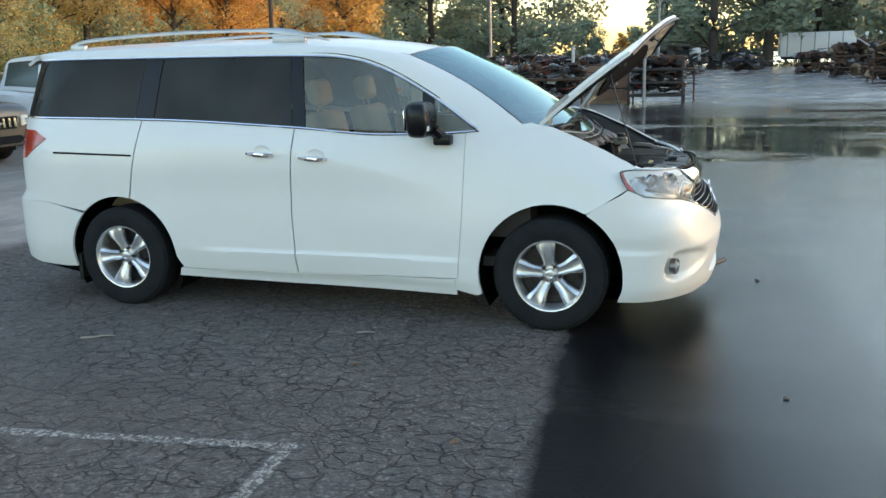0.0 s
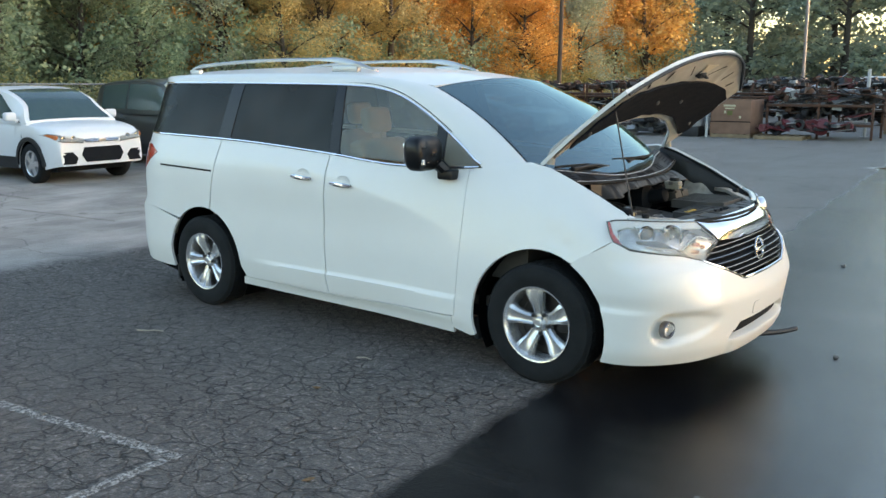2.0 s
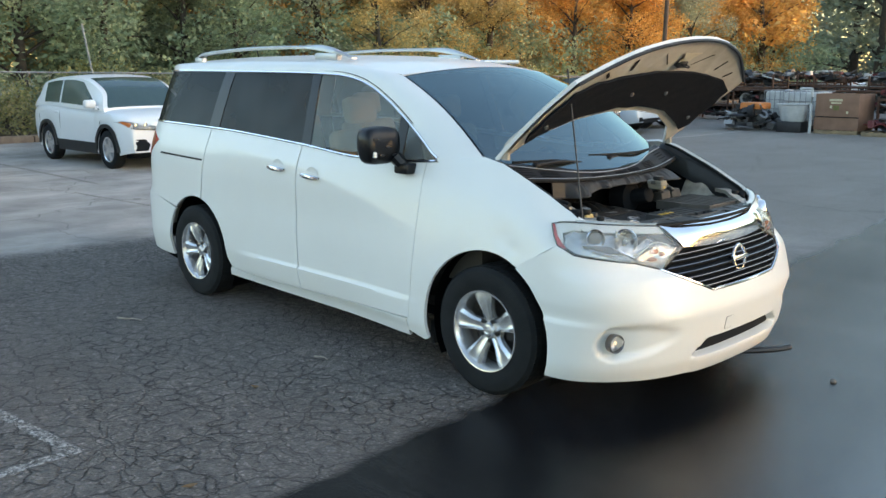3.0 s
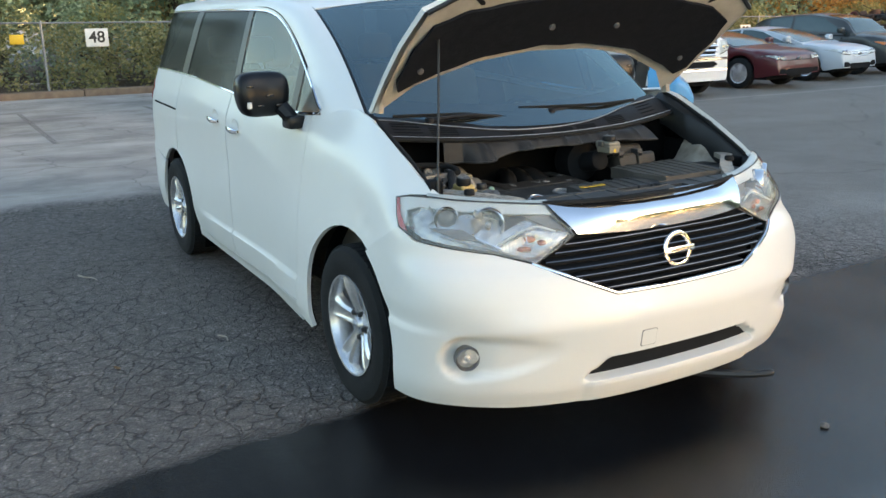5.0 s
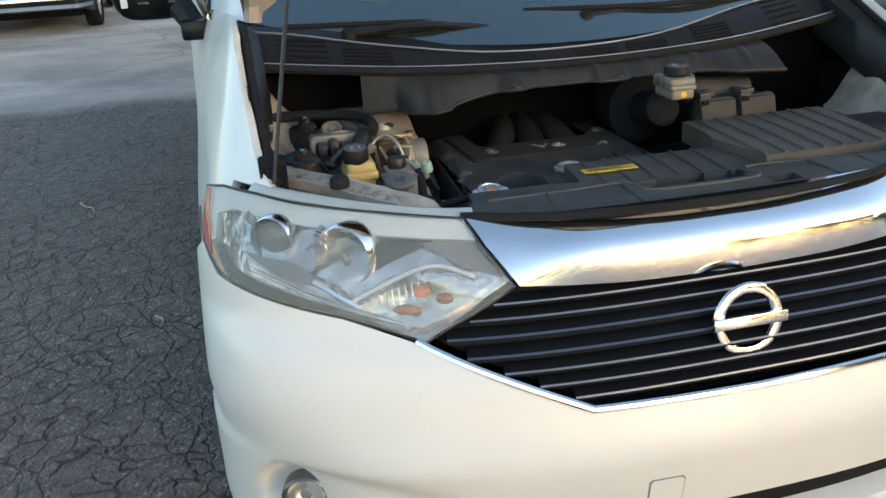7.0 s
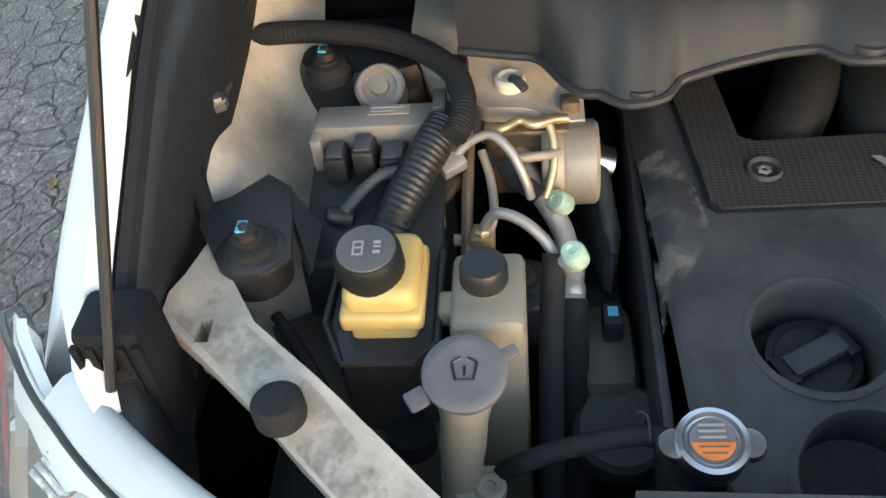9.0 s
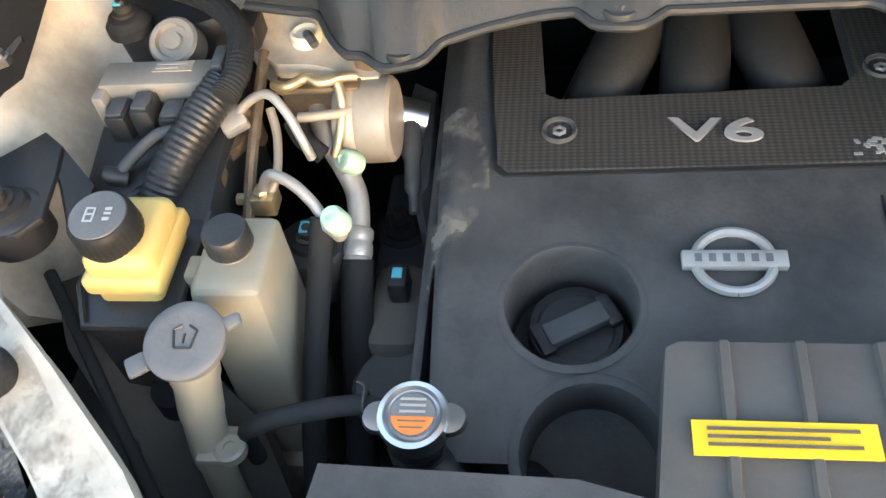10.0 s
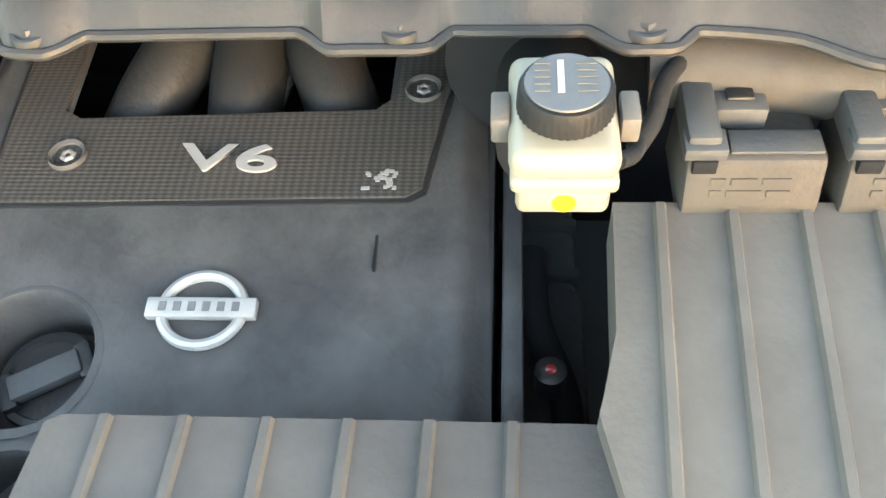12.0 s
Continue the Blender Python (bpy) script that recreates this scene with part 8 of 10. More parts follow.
# wipers
for y0, y1, x0, x1 in ((-0.52, -0.16, 2.985, 3.03), (0.09, 0.62, 3.03, 2.95)):
    z0, z1 = 1.188, 1.182
    wp = tube("wiper", [(x0, y0, z0), (lerp(x0, x1, 0.5) + 0.01, lerp(y0, y1, 0.5), z0 + 0.012), (x1, y1, z1)], [0.014] * 3 + [0.010] * 5 + [0.008] * 5, M_COWL, "black windscreen wiper", None, 8)
    tube("blade", [(x0 - 0.03, y0 - 0.16, z0 + 0.026), (x0 - 0.005, lerp(y0, y1, 0.5), z0 + 0.016), (x1 - 0.02, y1 + 0.05, z1 + 0.018)], 0.008, M_RUBBER, "", wp, 6)
    cup("pivot", x0, y0, z0, [(0.020, -0.03), (0.020, 0.008), (0.014, 0.015), (0, 0.016)], M_COWL, "", wp, 16)

# brake fluid reservoir
bm = bmesh.new()
box(bm, 3.242, 3.338, 0.1745, 0.2425, 1.050, 1.073, 0.010, None, 4)
box(bm, 3.246, 3.341, 0.1755, 0.2415, 1.044, 1.056, 0.004, None, 3)
box(bm, 3.250, 3.339, 0.1790, 0.2375, 1.022, 1.048, 0.006, None, 3)
br = bay("brake_reservoir", bm, M_RESERVOIR, "cream plastic brake-fluid reservoir with grey cap")
bm = bmesh.new()
fluted(bm, [(0.0, 0.022), (0.022, 0.022), (0.0275, 0.021), (0.029, 0.018), (0.0295, 0.004), (0.026, 0.0)], 42, 0.0292, pose(3.298, 0.209, 1.074))
bmesh.ops.recalc_face_normals(bm, faces=bm.faces[:])
bc = bay("reservoir_cap", bm, M_CAPBLACK, "black screw cap with dusty grey top", br)
cup("cap_top", 3.298, 0.209, 1.096, [(0.0255, 0.0), (0.025, 0.0012), (0, 0.0014)], M_DARKCAP, "dusty grey cap top with worn print", bc, 36)
block("print_bar", 3.280, 3.308, 0.2035, 0.2075, 1.097, 1.0982, M_LETTER, 0, "", bc)
for k in range(5):
    block("print_bar", 3.281 + 0.006 * k, 3.283 + 0.006 * k, 0.190, 0.199, 1.097, 1.098, M_GREYPLASTIC, 0, "", bc)
    block("print_bar", 3.281 + 0.006 * k, 3.283 + 0.006 * k, 0.215, 0.227, 1.097, 1.098, M_GREYPLASTIC, 0, "", bc)
cup("yellow_dot", 3.3392, 0.209, 1.0345, [(0.0075, 0.0), (0.0075, 0.0008), (0.0045, 0.0009), (0.0042, 0.0004), (0, 0.0004)], M_LABEL_YELLOW, "yellow round mark", br, 24, pose(0, 0, 0, 0, 90, 0))
for sg in (-1, 1):
    yc_ = 0.2095 + sg * 0.040
    block("bracket_tab", 3.278, 3.305, yc_ - 0.006, yc_ + 0.006, 1.052, 1.072, M_GREYPLASTIC, 0.002, "pale metal bracket", br)
tube("brake_hose", [(3.30, 0.245, 1.03), (3.27, 0.262, 1.01), (3.20, 0.27, 0.98)], 0.006, M_RUBBER, "black hose")
tube("booster", [(3.02, 0.21, 0.96), (3.14, 0.21, 0.96), (3.25, 0.21, 0.985)], [0.09] * 6 + [0.045] * 6 + [0.03], M_DARK, "black brake booster", None, 24)
# connector boxes
for y0 in (0.300, 0.412):
    bx_ = side_prism("relay_housing", [(3.195, 0.985), (3.232, 0.985), (3.234, 0.993), (3.261, 0.993), (3.265, 0.989), (3.275, 0.955), (3.275, 0.93), (3.19, 0.93)], y0, y0 + 0.097, M_HOUSING, 0.003, "dusty grey relay housing")
    block("top_step", 3.238, 3.260, y0 + 0.03, y0 + 0.094, 0.9935, 0.9965, M_SLATEPLASTIC, 0.001, "", bx_)
    cn = block("connector", 3.200, 3.262, y0 - 0.002, y0 + 0.022, 0.985, 1.012, M_SLATEPLASTIC, 0.004, "slate-grey wiring connector", bx_)
    block("connector_lip", 3.245, 3.268, y0 - 0.004, y0 + 0.026, 0.995, 1.006, M_SLATEPLASTIC, 0.002, "", bx_)
    block("connector_mouth", 3.262, 3.270, y0 + 0.003, y0 + 0.020, 0.984, 0.996, M_DARK, 0.001, "", bx_)
    block("connector_clip", 3.203, 3.228, y0 + 0.022, y0 + 0.060, 0.985, 1.006, M_SLATEPLASTIC, 0.003, "", bx_)
    block("clip_latch", 3.208, 3.220, y0 + 0.030, y0 + 0.050, 1.006, 1.010, M_BLACK, 0.002, "", bx_)
    tm = pose(3.2702, y0, 0.9725, 0, 73.6, 0)
    for k, (u, w, v) in enumerate(((0.018, 0.010, -0.006), (0.032, 0.018, -0.006), (0.054, 0.020, -0.006), (0.018, 0.008, 0.004), (0.030, 0.024, 0.004), (0.058, 0.016, 0.004))):
        block("moulded_bar", v, v + 0.005, u, u + w, 0.0, 0.0008, M_HOUSING, 0.0, "", bx_, tm)
tube("loom_tail", [(3.262, 0.262, 1.0), (3.245, 0.275, 1.01), (3.215, 0.285, 1.02), (3.19, 0.30, 1.02)], 0.007, M_RUBBER, "black wire beside the reservoir")
tube("foam_pipe", [(3.172, 0.280, 1.0), (3.176, 0.33, 1.003), (3.182, 0.39, 1.0), (3.19, 0.47, 0.995)], 0.033, M_HOUSING, "dusty foam-covered pipe", None, 14)
block("battery", 3.30, 3.56, 0.66, 0.80, 0.80, 0.93, M_BLACK, 0.01, "black battery")


# ---- parked cars: a simple builder with its own panels, glass, lamps and wheels ----
def paint(name, c, rough=0.3):
    return material(name, c, rough, 0, 2, tuple(k * 0.98 for k in c), coat=0.25, rough2=rough)


M_SILVERBLUE = paint("silver_blue_paint", (0.50, 0.56, 0.62))
M_DARKGREY = paint("dark_grey_paint", (0.035, 0.04, 0.042))
M_BLACKPAINT = paint("black_paint", (0.012, 0.012, 0.014))
M_DARKRED = paint("dark_red_paint", (0.08, 0.008, 0.013))
M_WHITEPAINT = paint("white_paint", (0.78, 0.79, 0.80))
M_BLUECART = paint("light_blue_paint", (0.05, 0.30, 0.58))
SMALL_WHEEL = {}


def plain_wheel(r, parent, x, y):
    if r not in SMALL_WHEEL:
        bm = bmesh.new()
        lathe(bm, [(r * 0.66, -0.09), (r * 0.93, -0.10), (r, -0.07), (r, 0.07), (r * 0.93, 0.10), (r * 0.66, 0.09)], 32)
        ty = bpy.data.meshes.new("tyre")
        bm.to_mesh(ty), bm.free(), ty.shade_smooth(), ty.materials.append(M_RUBBER)
        bm = bmesh.new()
        lathe(bm, [(r * 0.66, 0.085), (r * 0.60, 0.075), (r * 0.57, 0.02), (r * 0.1, 0.01), (0, 0.01)], 28)
        for k in range(5):
            box(bm, 0.02, r * 0.62, -0.045, 0.045, 0.045, 0.075, 0, Matrix.Rotation(2 * math.pi * k / 5, 4, "Z"))
        lathe(bm, [(0.06, 0.03), (0.055, 0.08), (0, 0.082)], 12)
        rm = bpy.data.meshes.new("rim")
        bm.to_mesh(rm), bm.free(), rm.shade_smooth(), rm.set_sharp_from_angle(angle=radians(35)), rm.materials.append(M_ALLOY)
        SMALL_WHEEL[r] = (ty, rm)
    ty, rm = SMALL_WHEEL[r]
    w = new("wheel", ty)
    w.parent = parent
    w.matrix_basis = pose(x, y, r, 90 if y < 0 else -90)
    o = new("rim", rm)
    o.parent = w


def parked_car(name, label, m, mt, W, wb, af, r, low, roof, glass_x, face, clad=False, belt=None, far=False):
    """A parked car that faces +x with its front axle at af. low: (x, z) top line of the lower body from tail to nose;
    roof: (x, z) line over the cabin; glass_x: rear foot, rear top, front top, front foot of the glass; face: lamp and grille heights."""
    car = thing(name, label, "car" if name != "pickup_truck" else "pickup truck", m, "parked cars")
    top, up = curve_of(low), curve_of(roof)
    x0, x1 = low[0][0], low[-1][0]
    hw = W / 2
    axles = (af, af - wb)

    def plan_w(x):
        f = min(1, max(0, (x - (x1 - 0.75)) / 0.75)) ** 3.0
        b = min(1, max(0, ((x0 + 0.7) - x) / 0.7)) ** 2.4
        return hw * (1 - face.get("taper", 0.26) * f) * (1 - 0.16 * b)

    def foot(x):
        zb = 0.25 + 0.07 * smooth(x1 - 0.5, x1, x) + 0.14 * smooth(x0 + 0.5, x0, x)
        for ax in axles:
            if abs(x - ax) < r * 1.16:
                zb = max(zb, r + math.sqrt(max(0, (r * 1.16) ** 2 - (x - ax) ** 2)))
        return min(zb, top(x) - 0.06)

    bm = bmesh.new()
    rows = []
    xs = sorted({round(lerp(x0, x1, i / 60), 4) for i in range(61)} | {round(ax + r * 1.16 * math.cos(math.pi * k / 16), 4) for ax in axles for k in range(17)} | {x1 - 0.01, x1 - 0.025, x1 - 0.05})
    for x in xs:
        w, zt, zb = plan_w(x), top(x), foot(x)
        side = [(w * 0.955, zb), (w * 0.985, lerp(zb, zt, 0.2)), (w, lerp(zb, zt, 0.45)), (w * 0.995, lerp(zb, zt, 0.70)), (w * 0.975, lerp(zb, zt, 0.88)), (w * 0.93, zt - 0.025), (w * 0.86, zt - 0.002), (w * 0.5, zt + 0.022), (0, zt + 0.03)]
        ring = [Vector((x, -y, z)) for y, z in side] + [Vector((x, y, z)) for y, z in side[:-1][::-1]]
        rows.append([bm.verts.new(p) for p in ring])
    for a, b in zip(rows, rows[1:]):
        for i in range(len(a) - 1):
            bm.faces.new((a[i], b[i], b[i + 1], a[i + 1]))
    bm.faces.new(rows[0]), bm.faces.new(rows[-1][::-1])
    bmesh.ops.recalc_face_normals(bm, faces=bm.faces[:])
    part("body", bm, mt, car, "", 50)

    def cabin_w(x, f):
        """Half width of the cabin at a fraction f of its height."""
        k = smooth(0, 0.30, up(x) - top(x))
        return plan_w(x) * (0.965 - 0.17 * k * f ** 1.25)

    bm = bmesh.new()
    rows = []
    c0, c1 = roof[0][0], roof[-1][0]
    for i in range(49):
        x = lerp(c0, c1, i / 48)
        zb, zt = top(x) - 0.03, max(up(x), top(x) - 0.02)
        side = [(cabin_w(x, f), lerp(zb, zt, f)) for f in (0, 0.3, 0.6, 0.85)]
        side += [(cabin_w(x, 0.93), lerp(zb, zt, 0.955)), (cabin_w(x, 1.0) * 0.9, zt), (cabin_w(x, 1.0) * 0.5, zt + 0.02), (0, zt + 0.026)]
        ring = [Vector((x, -y, z)) for y, z in side] + [Vector((x, y, z)) for y, z in side[:-1][::-1]]
        rows.append([bm.verts.new(p) for p in ring])
    for a, b in zip(rows, rows[1:]):
        for i in range(len(a) - 1):
            bm.faces.new((a[i], b[i], b[i + 1], a[i + 1]))
    bm.faces.new(rows[0]), bm.faces.new(rows[-1][::-1])
    bmesh.ops.recalc_face_normals(bm, faces=bm.faces[:])
    part("cabin", bm, mt, car, "", 50)
    g0, g1, g2, g3 = glass_x
    mid = lerp(g1, g2, 0.50)

    def side_glass(xa, xb, xta, xtb):
        for sg in (-1, 1):
            def at(u, q):
                x = lerp(lerp(xa, xb, u), lerp(xta, xtb, u), q)
                zb, zt = top(x) - 0.03, max(up(x), top(x) + 0.05)
                f = lerp(0.13, 0.87, q)
                return (x, sg * (cabin_w(x, f) + 0.008), lerp(zb, zt, f))
            bm = skin([(0, 0), (1, 0), (1, 1), (0, 1)], 0.13, at, (mid, 0, 1), 0.006, 0.22)
            part("side_window", bm, M_CARGLASS, car, "dark side window")
    side_glass(mid + 0.05, g3 - 0.20, mid + 0.03, g2 + 0.02)
    side_glass(g1 - 0.02 + 0.3 * (g1 - g0), mid - 0.05, g1 + 0.10, mid - 0.03)
    for xa, xb, nm in ((g2 + 0.07, g3 - 0.05, "windscreen"), (g0 + 0.06, g1 - 0.03, "rear_window")):
        def at(x, v):
            return (x, v * cabin_w(x, 1.0) * 0.90, up(x) + 0.008 + 0.020 * (1 - v * v))
        bm = skin([(xa, -1), (xb, -1), (xb, 1), (xa, 1)], 0.08, at, (lerp(xa, xb, 0.5), 0, 0.5), 0, 0.2)
        part(nm, bm, M_CARGLASS, car, "car window reflecting the sky")
    for ax in axles:
        for sg in (-1, 1):
            plain_wheel(r, car, ax, sg * (hw - 0.115))
        bm = bmesh.new()
        box(bm, ax - r * 1.14, ax + r * 1.14, -hw + 0.24, hw - 0.24, 0.22, r * 2.05)
        part("wheel_well", bm, M_DARK, car)
    bm = bmesh.new()
    box(bm, x0 + 0.3, x1 - 0.35, -hw + 0.22, hw - 0.22, 0.2, 0.42)
    part("underbody", bm, M_DARK, car)
    if clad:
        for sg in (-1, 1):
            bm = skin([(af - wb + r * 1.3, 0.24), (af - r * 1.3, 0.24), (af - r * 1.3, 0.44), (af - wb + r * 1.3, 0.44)], 0.3, lambda x, z: (x, sg * (plan_w(x) * (0.955 + 0.045 * smooth(0.25, 0.6, z)) + 0.012), z), (mid, 0, 0.5), 0.02, 0.1)
            part("sill_cladding", bm, M_BLACK, car, "black plastic sill cladding")
            for ax in axles:
                line = arc(ax, r, r * 1.13, -4, 184, 18) + arc(ax, r, r * 1.33, 184, -4, 18)
                bm = skin(line, 0.1, lambda x, z: (x, sg * (plan_w(x) + 0.010), z), (ax, 0, 0.4), 0.03, 0.1)
                part("arch_trim", bm, M_BLACK, car, "black wheel-arch trim")

    def on_face(s, z, out=0.012):
        y, x = s * hw, x1
        while x > x1 - 1.1 and (plan_w(x) * 0.965 < abs(y) or top(x) - 0.015 < z):
            x -= 0.01
        return (x + out * (1.0 if abs(s) < 0.75 else 0.6), y + math.copysign(out * (0.9 if abs(s) > 0.6 else 0.0), y), z)

    def panel(nm, pts, mtx, lb="", out=0.012, parent=None):
        bm = skin(pts, 0.07, lambda s, z: on_face(s, z, out), (x1 - 1.6, 0, 0.6), 0.02, 0.04)
        return part(nm, bm, mtx, parent or car, lb)
    gz0, gz1, gw = face["grille"]
    panel("grille", [(-gw * 0.86, gz0), (gw * 0.86, gz0), (gw, gz1), (-gw, gz1)], M_DARK, "dark grille")
    nb = face.get("bars", 3)
    for k in range(nb):
        bm = bmesh.new()
        z = lerp(gz0 + 0.02, gz1 - 0.012, k / max(1, nb - 1))
        wv = gw * lerp(0.86, 1.0, (z - gz0) / (gz1 - gz0)) * 0.98
        rod(bm, [on_face(wv * s / 6, z, 0.026) for s in range(-6, 7)], face.get("bar_r", 0.009), 6)
        part("grille_bar", bm, face.get("bar_mt", M_CHROME), car)
    for k in range(face.get("slots", 0)):
        u = lerp(-gw * 0.8, gw * 0.8, k / 6)
        bm = bmesh.new()
        rod(bm, [on_face(u, gz0 + 0.03, 0.022), on_face(u, gz1 - 0.03, 0.022)], 0.022, 8)
        part("slot_frame", bm, M_CHROME, car, "chrome slot frame")
    iz0, iz1, iw = face["intake"]
    panel("lower_intake", [(-iw * 0.8, iz0), (iw * 0.8, iz0), (iw, (iz0 + iz1) / 2), (iw * 0.85, iz1), (-iw * 0.85, iz1), (-iw, (iz0 + iz1) / 2)], M_DARK, "black lower intake")
    if "bumper" in face:
        bz0, bz1 = face["bumper"]
        for a, b in ((bz0, bz0 + 0.05), (bz1 - 0.05, bz1)):
            panel("bumper_bar", [(-0.93, a), (0.93, a), (0.93, b), (-0.93, b)], M_CHROME, "chrome bumper bar", 0.03)
    lz0, lz1, l_in = face["lamp"]
    for sg in (-1, 1):
        pts = [(sg * l_in, lz0), (sg * 0.86, lerp(lz0, lz1, 0.25)), (sg * 0.96, lerp(lz0, lz1, 0.85)), (sg * 0.93, lz1), (sg * l_in, lerp(lz0, lz1, face.get("lamp_in", 0.75)))]
        hl_ = panel("headlamp", pts, face.get("lamp_mt", M_LAMPSHELL), "clear headlamp", 0.014)
        for u in (0.35, 0.68):
            bm = bmesh.new()
            p = on_face(sg * lerp(l_in, 0.93, u), lerp(lz0, lz1, 0.52), 0.016)
            lathe(bm, [(0.042, -0.01), (0.040, 0.012), (0.028, 0.004), (0, 0.008)], 16, Matrix.Translation(p) @ pose(0, 0, 0, 0, 90, 0))
            part("reflector", bm, M_CHROME, hl_)
        panel("lens", pts, M_LENS, "", 0.034, hl_)
        if "marker" in face:
            panel("side_marker", [(sg * 0.88, lerp(lz0, lz1, 0.35)), (sg * 0.945, lerp(lz0, lz1, 0.86)), (sg * 0.93, lz1 - 0.01), (sg * 0.85, lerp(lz0, lz1, 0.80))], M_AMBER, "amber corner marker", 0.040, hl_)
        panel("lamp_edge", [(sg * l_in, lz0 - 0.012), (sg * 0.86, lerp(lz0, lz1, 0.25) - 0.012), (sg * 0.86, lerp(lz0, lz1, 0.25) + 0.006), (sg * l_in, lz0 + 0.006)], M_BLACK, "", 0.018, hl_)
        if "fog" in face:
            fz0, fz1 = face["fog"]
            panel("fog_recess", [(sg * 0.58, fz0), (sg * 0.83, fz0), (sg * 0.86, lerp(fz0, fz1, 0.5)), (sg * 0.80, fz1), (sg * 0.62, fz1), (sg * 0.53, lerp(fz0, fz1, 0.5))], M_DARK, "black fog-lamp recess", 0.010)
        bm = bmesh.new()
        xm = g3 - 0.34
        zb = top(xm)
        box(bm, xm - 0.07, xm + 0.07, sg * (hw + 0.08) - 0.10, sg * (hw + 0.08) + 0.10, zb + 0.02, zb + 0.17, 0.045, None, 3)
        box(bm, xm + 0.0, xm + 0.06, sg * (hw - 0.04) - 0.06, sg * (hw - 0.04) + 0.06, zb - 0.01, zb + 0.06, 0.012)
        part("door_mirror", bm, face.get("mirror_mt", mt), car)
        if far:
            continue
        for xh in (mid - 0.22, g1 - 0.02):
            bm = bmesh.new()
            box(bm, xh, xh + 0.17, sg * hw * 0.985 - 0.02, sg * hw * 0.985 + 0.022, top(xh) - 0.16, top(xh) - 0.125, 0.010)
            part("door_handle", bm, mt, car)
        for xh in (mid, g3 - 0.16, g1 - 0.10):
            line = [(xh, 0.46), (xh, top(xh) - 0.02)]
            bm = bmesh.new()
            rod(bm, [(xh, sg * (plan_w(xh) * (0.955 + 0.045 * smooth(0.0, 0.4, f) - 0.07 * smooth(0.75, 1.0, f)) + 0.0005), lerp(0.40, top(xh) - 0.02, f)) for f in (0.1, 0.25, 0.4, 0.55, 0.7, 0.85)], 0.0035, 5)
            part("door_seam", bm, M_DARK, car)
    bm = bmesh.new()
    lathe(bm, [(0.055, -0.01), (0.05, 0.012), (0, 0.015)], 16, Matrix.Translation(on_face(0, lerp(gz0, gz1, face.get("badge", 0.5)), 0.03)) @ pose(0, 0, 0, 0, 90, 0) @ Matrix.Diagonal((0.55, 1.5, 1, 1)))
    part("badge", bm, M_SATIN, car)
    return car


M_CARGLASS = material("car_window_glass", (0.030, 0.062, 0.064), 0.13, 0, 5, (0.036, 0.070, 0.072), spec=0.8)
CROSSOVER = {"grille": (0.70, 0.76, 0.40), "bars": 2, "intake": (0.37, 0.62, 0.45), "lamp": (0.70, 0.86, 0.40), "lamp_in": 0.42, "lamp_mt": M_GREYPANEL, "fog": (0.35, 0.55), "taper": 0.13, "marker": True}
BOXY = {"grille": (0.62, 0.84, 0.52), "bars": 0, "slots": 7, "intake": (0.36, 0.50, 0.62), "lamp": (0.66, 0.84, 0.58), "lamp_in": 1.0, "taper": 0.16}
CHROMED = {"grille": (0.60, 0.86, 0.52), "bars": 4, "bar_r": 0.014, "intake": (0.34, 0.48, 0.60), "lamp": (0.74, 0.86, 0.56), "lamp_in": 0.8, "fog": (0.38, 0.52), "taper": 0.20, "bumper": (0.34, 0.50)}
TRUCK = {"grille": (0.80, 1.10, 0.60), "bars": 4, "bar_r": 0.028, "intake": (0.58, 0.70, 0.62), "lamp": (0.84, 1.10, 0.66), "lamp_in": 1.0, "taper": 0.10, "bumper": (0.52, 0.78)}
MUSCLE = {"grille": (0.60, 0.70, 0.52), "bars": 1, "bar_mt": M_BLACK, "intake": (0.30, 0.44, 0.60), "lamp": (0.62, 0.73, 0.54), "lamp_in": 0.9, "fog": (0.34, 0.44), "taper": 0.12}
PLAIN = {"grille": (0.56, 0.70, 0.42), "bars": 3, "intake": (0.30, 0.42, 0.56), "lamp": (0.62, 0.75, 0.48), "lamp_in": 0.6, "fog": (0.34, 0.46), "taper": 0.15}


def suv(m, mt, label, W=1.80, L=4.28, H=1.67, clad=True, face=CROSSOVER, r=0.34, boxy=0.0, far=False):
    af, wb = L * 0.29, L * 0.60
    low = [(af - L * 0.81, 0.80), (af - L * 0.80, 1.00), (af - L * 0.62, 1.09), (af - L * 0.30, 1.06), (af - L * 0.06, 1.03 + 0.06 * boxy), (af + L * 0.05, 1.00 + 0.08 * boxy), (af + L * 0.12, 0.955 + 0.10 * boxy), (af + L * 0.165, 0.89 + 0.12 * boxy), (af + L * 0.185, 0.76 + 0.10 * boxy), (af + L * 0.19, 0.50)]
    roof = [(af - L * (0.785 + 0.01 * boxy), 1.04 - 0.04 * boxy), (af - L * (0.735 + 0.03 * boxy), 1.34 + 0.11 * boxy), (af - L * (0.64 + 0.05 * boxy), H - 0.09 + 0.03 * boxy), (af - L * 0.50, H - 0.02 + 0.015 * boxy), (af - L * 0.36, H), (af - L * 0.24, H - 0.05), (af - L * 0.12, 1.40 + 0.04 * boxy), (af - L * (0.015 + 0.03 * boxy), 1.03)]
    return parked_car("suv", label, m, mt, W, wb, af, r, low, roof, (af - L * (0.775 + 0.015 * boxy), af - L * (0.65 + 0.05 * boxy), af - L * 0.25, af - L * (0.01 + 0.03 * boxy)), face, clad, far=far)


